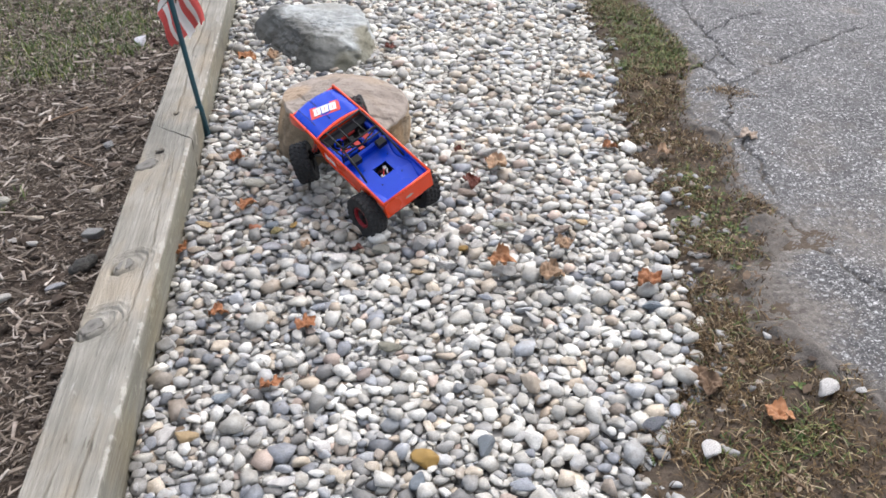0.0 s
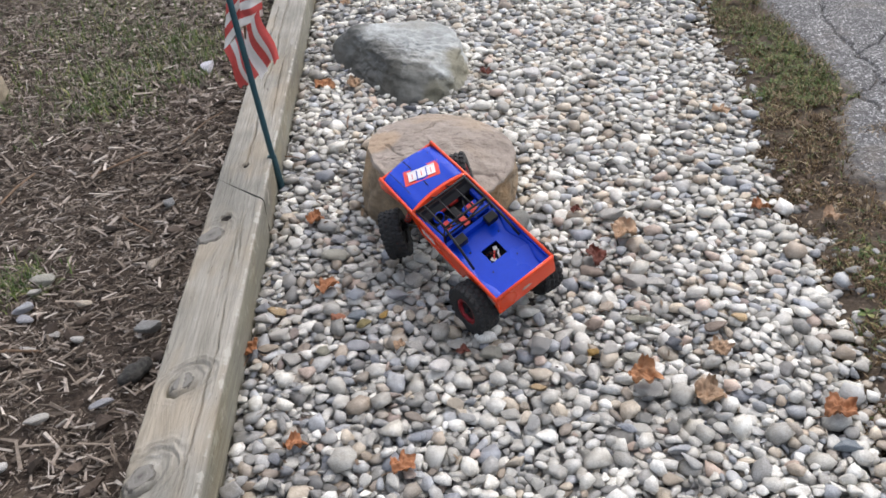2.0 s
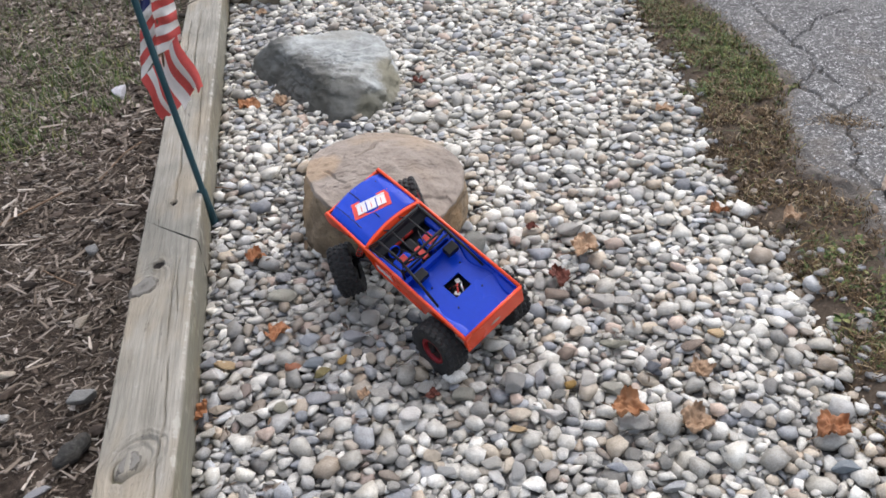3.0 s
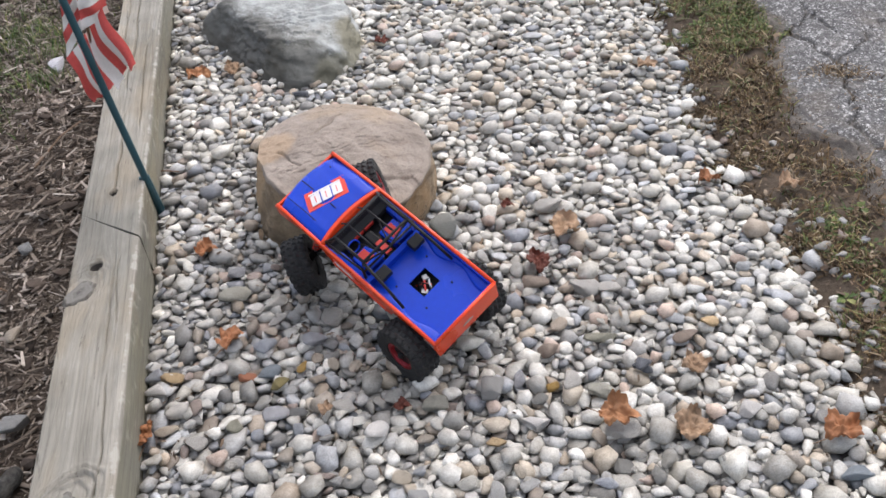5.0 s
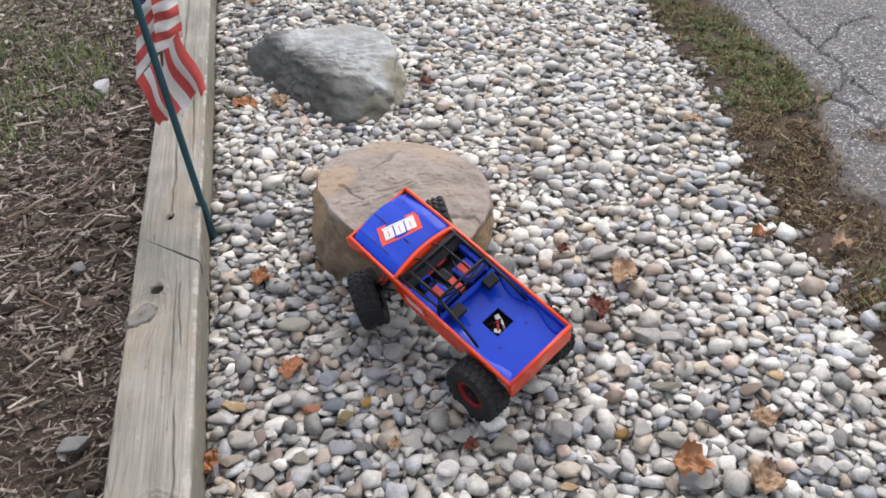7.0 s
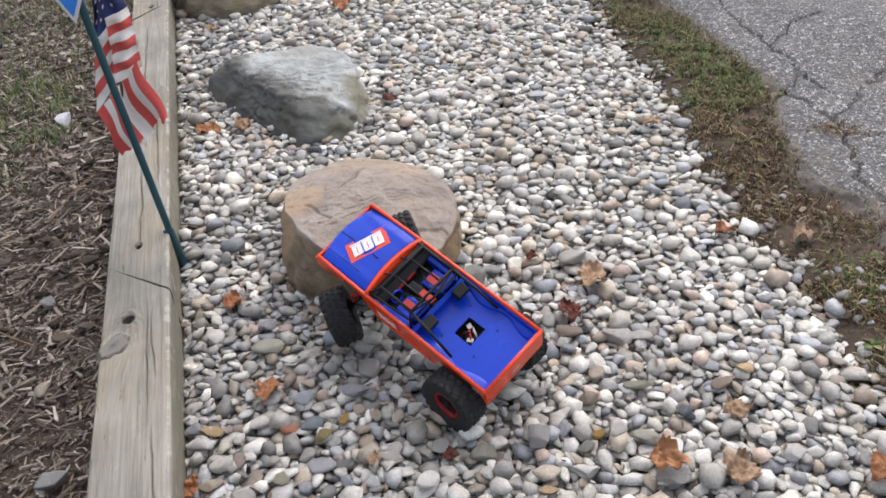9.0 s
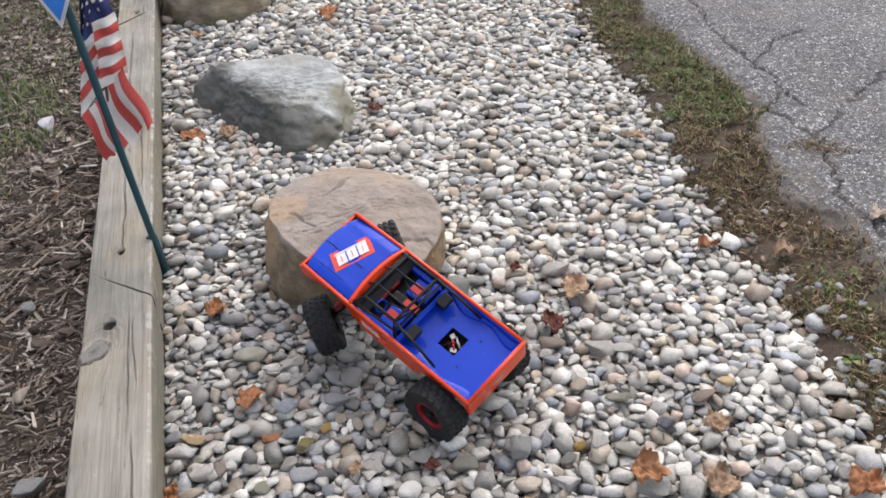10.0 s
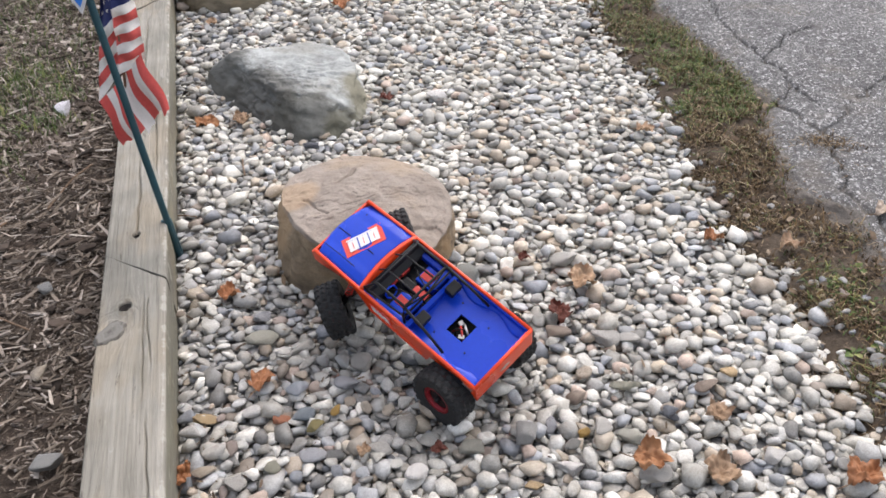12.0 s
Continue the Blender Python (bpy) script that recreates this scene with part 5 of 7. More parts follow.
# ---- litter in the strip ----
lit_v, lit_f, off = [], [], 0
lit_rs = np.random.default_rng(55)
for _ in range(2800):
    y = lit_rs.uniform(0.95, 4.7)
    ge, ae = gravel_edge(y), asphalt_edge(y)
    x = ge + (ae - ge) * lit_rs.beta(1.3, 1.3) + lit_rs.normal(0, 0.02)
    ln = float(np.clip(lit_rs.lognormal(math.log(0.0042), 0.5), 0.002, 0.016))
    p = np.array([(-1, -0.5, 0), (0.2, -0.8, 0.15), (1, -0.1, 0), (0.5, 0.7, 0.2), (-0.6, 0.6, 0.05), (0, 0, -0.22)], float) * (ln, ln * 0.7, ln * 0.6)
    r = np.array(Euler((lit_rs.normal(0, 0.4), lit_rs.normal(0, 0.4), lit_rs.uniform(0, 6.3))).to_matrix())
    z = max(ground_height(x, y), -0.012) + lit_rs.uniform(0.003, 0.014) + (0.02 if x > ae - 0.02 else 0)
    lit_v.append(p @ r.T + (x, y, z))
    lit_f += [tuple(off + k for k in t) for t in ((0, 1, 5), (1, 2, 5), (2, 3, 5), (3, 4, 5), (4, 0, 5), (0, 4, 3), (0, 3, 1), (1, 3, 2))]
    off += 6
litter = new("leaf_litter", mesh_from("leaf_litter", np.concatenate(lit_v).tolist(), lit_f, M_LITTER, False))
tagged(litter, "crumbs of dead leaf and bark in the weeds", "litter", kind="stuff")


# ---- bits of bark and leaf on the gravel ----
bit_v, bit_f, off = [], [], 0
bit_rs = np.random.default_rng(91)
for _ in range(420):
    y = bit_rs.uniform(1.0, 4.6)
    x = timber_edge(y) + abs(bit_rs.normal(0, 0.16)) if bit_rs.random() < 0.7 else bit_rs.uniform(timber_edge(y), gravel_edge(y))
    if not (timber_edge(y) + 0.01 < x < gravel_edge(y)) or any(((x - bx) / rx) ** 2 + ((y - by) / ry) ** 2 < 1.6 for bx, by, rx, ry in BLOCK):
        continue
    ln = float(np.clip(bit_rs.lognormal(math.log(0.0055), 0.5), 0.0025, 0.018))
    p = np.array([(-1, -0.3, 0), (0.1, -0.5, 0.12), (1, -0.1, 0), (0.6, 0.35, 0.15), (-0.7, 0.3, 0.05), (0, 0, -0.2)], float) * (ln, ln * bit_rs.uniform(0.35, 1.0), ln * 0.5)
    r = np.array(Euler((bit_rs.normal(0, 0.35), bit_rs.normal(0, 0.35), bit_rs.uniform(0, 6.3))).to_matrix())
    i, j = int((x - GX0) / CELL), int((y - GY0) / CELL)
    bit_v.append(p @ r.T + (x, y, float(np.median(HMAP[j - 1:j + 2, i - 1:i + 2])) + LIFT + 0.002))
    bit_f += [tuple(off + k for k in t) for t in ((0, 1, 5), (1, 2, 5), (2, 3, 5), (3, 4, 5), (4, 0, 5), (0, 4, 3), (0, 3, 1), (1, 3, 2))]
    off += 6
bits = new("leaf_litter", mesh_from("leaf_litter", np.concatenate(bit_v).tolist(), bit_f, M_LITTER, False))
tagged(bits, "brown crumbs of bark and leaf between the pebbles", "litter", kind="stuff")


# ---- withered leaf scraps on the bare soil behind the mulch ----
scr_v, scr_f, off = [], [], 0
scr_rs = np.random.default_rng(97)
while off < 6 * 4200:
    y = scr_rs.uniform(2.9, 5.0)
    x = -0.74 - 0.09 * (y - 3.0) - abs(scr_rs.normal(0, 0.5))
    if scr_rs.random() > 0.25 + 0.35 * (y - 2.9):
        continue
    ln = float(np.clip(scr_rs.lognormal(math.log(0.0065), 0.5), 0.003, 0.018))
    p = np.array([(-1, -0.5, 0), (0.2, -0.8, 0.15), (1, -0.1, 0), (0.5, 0.7, 0.2), (-0.6, 0.6, 0.05), (0, 0, -0.22)], float) * (ln, ln * scr_rs.uniform(0.3, 0.8), ln * 0.6)
    r = np.array(Euler((scr_rs.normal(0, 0.4), scr_rs.normal(0, 0.4), scr_rs.uniform(0, 6.3))).to_matrix())
    scr_v.append(p @ r.T + (x, y, 0.026 + 0.010 * noise.noise(Vector((x * 5, y * 5, 8)))))
    scr_f += [tuple(off + k for k in t) for t in ((0, 1, 5), (1, 2, 5), (2, 3, 5), (3, 4, 5), (4, 0, 5), (0, 4, 3), (0, 3, 1), (1, 3, 2))]
    off += 6
scraps = new("leaf_litter", mesh_from("leaf_litter", np.concatenate(scr_v).tolist(), scr_f, M_SCRAP, False))
tagged(scraps, "bleached scraps of dead leaf on bare soil", "litter", kind="stuff")


# ---- twigs ----
def twig(pts, r, label):
    bm = tube(bmesh.new(), pts, r, 6)
    me = bpy.data.meshes.new("twig")
    bm.to_mesh(me)
    bm.free()
    me.materials.append(LEAF["dark_tan"])
    ob = new("twig", me)
    tagged(ob, label, "twig", "fallen twigs")


twig([(-0.99, 2.60, 0.03), (-0.93, 2.66, 0.034), (-0.88, 2.73, 0.03)], 0.0025, "thin dry twig lying on the bark mulch")
twig([(-0.80, 2.78, 0.028), (-0.76, 2.90, 0.04), (-0.73, 2.97, 0.034)], 0.002, "curved dry twig lying on the bark mulch")
twig([(-0.98, 1.86, 0.03), (-0.90, 1.90, 0.032), (-0.83, 1.90, 0.03)], 0.003, "thick dry twig lying on the bark mulch")
twig([(-0.500, 2.711, 0.02), (-0.478, 2.700, 0.024), (-0.456, 2.693, 0.022)], 0.0016, "short dry twig lying on the gravel by the stake")
twig([(-0.360, 2.965, 0.016), (-0.356, 2.91, 0.024), (-0.351, 2.873, 0.02)], 0.0022, "pale straw stem lying on the gravel")
twig([(-1.168, 2.46, 0.03), (-1.16, 2.54, 0.034), (-1.146, 2.62, 0.03)], 0.0025, "long pale twig lying on the bark mulch")
twig([(-0.830, 2.39, 0.03), (-0.785, 2.35, 0.033), (-0.739, 2.32, 0.03)], 0.0022, "thin pale twig lying on the bark mulch")
twig([(0.69, 1.25, 0.02), (0.73, 1.16, 0.024), (0.78, 1.10, 0.022)], 0.0018, "thin straw stem lying in the weeds")


# ---- fallen leaves ----
leaf_rs = np.random.default_rng(31)


def leaf_mesh(seed, lobes, curl):
    """A lobed dry leaf, veined, cupped and curled, 1 across."""
    rs2 = np.random.default_rng(seed)
    n, rings = 66, 9
    rad = []
    ph = rs2.uniform(-0.2, 0.2)
    for k in range(n):
        t = 2 * math.pi * k / n
        r = 0.5 * (0.86 + 0.14 * math.cos(lobes * (t + ph)) * (0.6 + 0.4 * math.cos(t))) * (1 + 0.14 * math.cos(t)) * (1 - 0.12 * abs(math.sin(t))) * (1 + 0.16 * noise.noise(Vector((math.cos(t) * 1.5, math.sin(t) * 1.5, seed * 3.0))))
        r *= 1 + 0.10 * math.sin(17 * t + seed) * rs2.uniform(0.3, 1)
        rad.append(r)
    def lift(x, y):
        z = 0.55 * curl * (1.1 * y * y + 0.5 * x * x * math.cos(seed)) + 0.055 * math.sin(9 * x + seed) * math.cos(8 * y) + 0.15 * noise.noise(Vector((x * 6, y * 6, seed))) + 0.06 * noise.noise(Vector((x * 15, y * 15, seed + 4)))
        return z - 0.06 * math.exp(-(y / 0.03) ** 2) * 0.5
    vs = [(0, 0, lift(0, 0))]
    for j in range(1, rings + 1):
        for k in range(n):
            t = 2 * math.pi * k / n
            r = rad[k] * j / rings
            x, y = r * math.cos(t), r * math.sin(t)
            z = lift(x, y) + (0.10 * curl * math.sin(3 * t + seed) if j == rings else 0)
            vs.append((x, y, z))
    fs = [(0, 1 + k, 1 + (k + 1) % n) for k in range(n)]
    for j in range(rings - 1):
        a, b2 = 1 + j * n, 1 + (j + 1) * n
        fs += [(a + k, b2 + k, b2 + (k + 1) % n, a + (k + 1) % n) for k in range(n)]
    low = min(v[2] for v in vs)
    vs = [(x, y, z - low) for x, y, z in vs]
    return vs, fs


LEAF_SHAPES = [leaf_mesh(k + 2, (5, 7, 5, 6)[k % 4], (1.2, 1.7, 0.9, 1.9, 1.4, 1.0)[k]) for k in range(6)]
LEAF_WORDS = {"orange": "curled orange-brown", "tan": "curled tan", "dark": "dark reddish-brown shrivelled", "pale_orange": "pale orange", "dark_tan": "dull brown", "pale": "bleached beige"}


def bed_height(x, y):
    te = timber_edge(y)
    if x < te - TIMBER_W:
        return 0.02
    if x < gravel_edge(y):
        i, j = int((x - GX0) / CELL), int((y - GY0) / CELL)
        if 4 <= i < NX - 4 and 4 <= j < NY - 4:
            w = HMAP[j - 4:j + 5, i - 4:i + 5]
            return float(np.partition(w.ravel(), 65)[65]) + LIFT
        return 0.0
    if x < asphalt_edge(y):
        return ground_height(x, y) + 0.012
    return 0.042


def dry_leaf(x, y, size, degrees, tone):
    k = int(leaf_rs.integers(6))
    vs, fs = LEAF_SHAPES[k]
    leaf = new("dry_leaf", None)
    tilt = Euler((leaf_rs.normal(0, 0.20), leaf_rs.normal(0, 0.20), radians(degrees))).to_matrix().to_4x4()
    leaf.matrix_world = Matrix.Translation((x, y, bed_height(x, y) + 0.001)) @ tilt
    ob = new("blade", mesh_from("blade", [(a * size, b * size, c * size) for a, b, c in vs], fs, LEAF[tone]))
    ob.parent = leaf
    r = size * 0.5
    bm = tube(bmesh.new(), [(-r * 0.5, 0, size * 0.04), (-r * 1.0, 0.03 * size, size * 0.08), (-r * 1.45, 0.09 * size, size * 0.05)], size * 0.014, 5)
    part("stem", bm, LEAF["dark_tan"], leaf)
    place = "on the gravel"
    if x > asphalt_edge(y):
        place = "on the asphalt"
    elif x > gravel_edge(y):
        place = "among the weeds"
    tagged(leaf, f"{LEAF_WORDS[tone]} fallen dry leaf {place}", "leaf", "fallen leaves")


found_pebble(-0.232, 2.027, 0.044, 0.85, 10, "slate_blue")
found_pebble(-0.213, 1.994, 0.036, 0.6, 35, "olive")
found_pebble(0.539, 2.278, 0.036, 0.55, -70, "white")
found_pebble(0.130, 1.238, 0.05, 0.8, 0, "ochre")
found_pebble(0.524, 1.809, 0.042, 0.8, 20, "white")
found_pebble(-0.122, 2.148, 0.046, 0.85, 80, "pale")
found_pebble(-0.304, 2.243, 0.062, 0.72, 0, "pale_olive")
found_pebble(0.331, 2.391, 0.06, 0.75, 0, "pale")
found_pebble(0.112, 2.364, 0.062, 0.85, -50, "grey_green")
found_pebble(-0.183, 3.024, 0.046, 0.6, 0, "slate")
found_pebble(-0.402, 2.053, 0.048, 0.5, -15, "ochre_pale")
found_pebble(-0.269, 2.027, 0.032, 0.6, 0, "rust")
found_pebble(-0.175, 2.033, 0.026, 0.6, 60, "ochre")
found_pebble(-0.091, 1.699, 0.034, 0.6, 0, "blue_pale")
found_pebble(0.271, 1.713, 0.036, 0.6, 0, "blue_pale")
found_pebble(0.189, 3.253, 0.06, 0.7, 0, "white")
found_pebble(-0.231, 2.209, 0.062, 0.45, 40, "pale")
found_pebble(-0.267, 2.208, 0.036, 0.7, 0, "white")
found_pebble(-0.420, 2.018, 0.042, 0.6, -30, "white")
found_pebble(0.134, 1.917, 0.058, 0.75, 50, "grey")
found_pebble(0.256, 2.570, 0.04, 0.5, 10, "white")
found_pebble(0.279, 2.802, 0.045, 0.5, 5, "white")
found_pebble(0.209, 2.882, 0.04, 0.5, 0, "pale")
found_pebble(0.189, 1.845, 0.052, 0.75, -20, "white")
found_pebble(0.675, 2.523, 0.036, 0.7, 20, "blue_pale")
found_pebble(0.347, 2.143, 0.06, 0.65, -50, "pale")
found_pebble(0.185, 1.946, 0.05, 0.5, 70, "blue_grey")
found_pebble(0.321, 1.798, 0.055, 0.7, 0, "pale")
found_pebble(-0.218, 1.936, 0.046, 0.8, 10, "blue_grey")
found_pebble(-0.057, 1.864, 0.04, 0.85, 0, "white")
found_pebble(0.267, 1.911, 0.05, 0.7, 60, "pale")
found_pebble(-0.106, 2.184, 0.03, 0.8, 0, "slate")
found_pebble(-0.330, 1.317, 0.05, 0.7, 50, "white")
found_pebble(-0.287, 1.305, 0.042, 0.6, 10, "ochre_pale")
found_pebble(0.232, 1.261, 0.05, 0.6, 60, "slate_blue")
found_pebble(0.066, 1.547, 0.05, 0.6, 0, "olive_grey")
found_pebble(0.291, 1.175, 0.045, 0.7, 0, "blue_pale")
found_pebble(-0.049, 1.276, 0.034, 0.8, 0, "white")
found_pebble(0.334, 1.426, 0.05, 0.8, -30, "ochre_pale2")
found_pebble(-0.246, 1.413, 0.04, 0.6, 20, "slate_blue")
found_pebble(-0.239, 2.085, 0.042, 0.8, 10, "blue_pale")
found_pebble(0.118, 1.188, 0.04, 0.7, 80, "slate_blue")
found_pebble(0.627, 1.668, 0.05, 0.5, 0, "slate_blue")
found_pebble(-0.109, 1.197, 0.05, 0.4, 10, "white")
found_pebble(0.547, 1.311, 0.05, 0.6, 30, "slate")
found_pebble(0.235, 1.912, 0.027, 0.6, 25, "ochre")
found_pebble(0.125, 1.815, 0.032, 0.6, -15, "ochre_pale")
found_pebble(0.387, 2.129, 0.049, 0.6, 0, "pale")
found_pebble(0.338, 2.004, 0.059, 0.36, -8, "olive_grey")
found_pebble(0.388, 1.920, 0.036, 0.7, 0, "slate")
found_pebble(0.310, 1.887, 0.048, 0.6, -10, "pale_olive")
found_pebble(0.247, 1.995, 0.041, 0.8, 0, "brown")
found_pebble(-0.153, 2.094, 0.046, 0.7, 0, "blue_grey")
found_pebble(-0.107, 1.927, 0.039, 0.7, 0, "pale")
found_pebble(0.040, 1.906, 0.045, 0.6, 10, "pale_olive")
found_pebble(0.258, 2.166, 0.050, 0.7, 0, "brown")
found_pebble(-0.437, 2.117, 0.036, 0.7, 0, "pale")
found_pebble(-0.320, 2.054, 0.034, 0.8, 0, "white")
found_pebble(-0.379, 1.964, 0.041, 0.8, 0, "pale")
found_pebble(-0.396, 1.930, 0.041, 0.55, 0, "ochre_pale2")
found_pebble(-0.344, 1.893, 0.039, 0.7, 0, "pale")
found_pebble(-0.285, 1.919, 0.031, 0.8, 0, "olive_grey")
found_pebble(-0.303, 2.309, 0.034, 0.8, 0, "blue_grey")
found_pebble(-0.223, 2.167, 0.049, 0.42, 50, "pale")
found_pebble(0.159, 2.402, 0.047, 0.6, 0, "grey")
found_pebble(0.53, 1.999, 0.03, 0.8, 10, "ochre_pale")
found_pebble(0.48, 1.978, 0.046, 0.5, 10, "brown")
found_pebble(0.387, 1.919, 0.03, 0.8, 10, "slate")
lone_stone(0.871, 1.355, 0.05, 0.7, 50, "white")
lone_stone(0.620, 1.227, 0.04, 0.8, 80, "white")
lone_stone(0.931, 1.351, 0.02, 0.7, 0, "white")
lone_stone(-0.864, 3.312, 0.074, 0.58, 100, "lavender")
lone_stone(-0.759, 1.711, 0.045, 0.5, 30, "pale")
lone_stone(-0.779, 1.601, 0.034, 0.6, 20, "white")
lone_stone(-0.802, 2.049, 0.04, 0.5, 5, "ochre_pale2")
lone_stone(-0.919, 2.127, 0.055, 0.65, 10, "pale_olive")
lone_stone(-0.923, 2.032, 0.045, 0.6, 40, "blue_grey")
lone_stone(-0.901, 1.994, 0.035, 0.7, 0, "blue_grey")
lone_stone(-0.859, 1.906, 0.032, 0.4, 5, "pale")
lone_stone(-0.827, 1.948, 0.03, 0.5, 15, "pale")
lone_stone(-0.770, 1.933, 0.026, 0.7, 0, "pale")
lone_stone(-0.697, 2.191, 0.04, 0.6, 60, "ochre_pale2")
lone_stone(-0.923, 2.090, 0.03, 0.6, 20, "pale")
lone_stone(-0.637, 1.963, 0.052, 0.7, 10, "grey")
lone_stone(-0.657, 1.752, 0.046, 0.42, 40, "blue_grey")
lone_stone(-0.738, 2.451, 0.035, 0.8, 0, "grey")
dry_leaf(-0.377, 2.397, 0.052, 20, "orange")
dry_leaf(-0.304, 2.110, 0.062, 70, "orange")
dry_leaf(0.340, 2.305, 0.075, 30, "tan")
dry_leaf(0.271, 2.217, 0.06, 100, "dark")
dry_leaf(0.312, 1.818, 0.066, -30, "pale_orange")
dry_leaf(0.418, 1.785, 0.066, 10, "tan")
dry_leaf(0.471, 1.911, 0.05, 60, "tan")
dry_leaf(0.632, 1.733, 0.066, 20, "orange")
dry_leaf(-0.112, 1.622, 0.052, 40, "orange")
dry_leaf(-0.159, 1.434, 0.05, 15, "orange")
dry_leaf(-0.299, 1.663, 0.045, 0, "orange")
dry_leaf(0.040, 3.273, 0.045, 0, "dark")
dry_leaf(-0.031, 4.10, 0.095, 80, "orange")
dry_leaf(0.699, 2.933, 0.06, 10, "tan")
dry_leaf(-0.472, 3.209, 0.07, 0, "pale_orange")
dry_leaf(-0.372, 3.205, 0.050, 60, "tan")
dry_leaf(0.757, 1.301, 0.062, -10, "pale_orange")
dry_leaf(0.816, 2.338, 0.055, 10, "tan")
dry_leaf(0.677, 2.413, 0.05, 0, "orange")
dry_leaf(1.066, 2.404, 0.06, 20, "pale")
dry_leaf(-0.425, 1.919, 0.06, 90, "orange")
dry_leaf(0.833, 3.962, 0.05, 0, "tan")
dry_leaf(-0.136, 1.918, 0.028, 70, "tan")
dry_leaf(-0.015, 1.911, 0.03, 0, "dark")
dry_leaf(0.247, 2.413, 0.03, 0, "dark")
dry_leaf(0.665, 1.388, 0.06, 40, "dark_tan")
dry_leaf(0.657, 1.437, 0.055, 100, "dark_tan")
dry_leaf(-0.499, 3.998, 0.045, 30, "tan")


# ---- yard stake with sign and flag ----
P0, P1 = Vector((-0.485, 2.57, -0.02)), Vector((-0.5835, 2.584, 0.90))


def on_pole(z):
    return P0 + (P1 - P0) * ((z - P0.z) / (P1.z - P0.z))


def yard_sign():
    root = new("yard_sign", None)
    root.location = (P0.x, P0.y, 0)
    o = Vector(root.location)
    bm = tube(bmesh.new(), [on_pole(z) - o for z in (-0.02, 0.1, 0.3, 0.5, 0.7, 0.9)], 0.0074, 12)
    part("stake", bm, M_POLE, root, "dark green enamelled stake", True)
    bm = bmesh.new()
    box(bm, on_pole(0.035) - o + Vector((-0.003, 0.004, 0)), (0.023, 0.010, 0.12), Matrix.Rotation(radians(-6), 4, "Y"), 0.003)
    part("stake_foot", bm, M_POLE, root)
    c = on_pole(0.72) - o + Vector((-0.010, -0.017, -0.002))
    def shield(s):
        return [(-0.078 * s, 0.14 * s), (0.078 * s, 0.14 * s), (0.080 * s, 0.03 * s), (0.062 * s, -0.03 * s), (0.0, -0.155 * s), (-0.062 * s, -0.03 * s), (-0.080 * s, 0.03 * s)]
    for nm, s, lo, hi, mt, lb in (("panel", 0.88, -0.004, 0.0, M_WHITE, "white border"), ("face", 0.79, -0.0062, -0.0045, M_SIGNBLUE, "blue printed face")):
        bm = slab(bmesh.new(), [(a + c.x + 0.010, b + c.z - 0.030) for a, b in shield(s)], "y", c.y + 0.008 + lo, c.y + 0.008 + hi)
        part(nm, bm, mt, root, lb)
    for k in range(5):
        bm = bmesh.new()
        box(bm, (c.x + 0.006, c.y + 0.0006, c.z + 0.055 - k * 0.028), (0.092 - 0.015 * k, 0.0014, 0.010 if k % 2 else 0.016))
        part("print_bar", bm, M_WHITE, root)
    tagged(root, "blue shield-shaped yard sign with white border on green stake", "sign")


yard_sign()


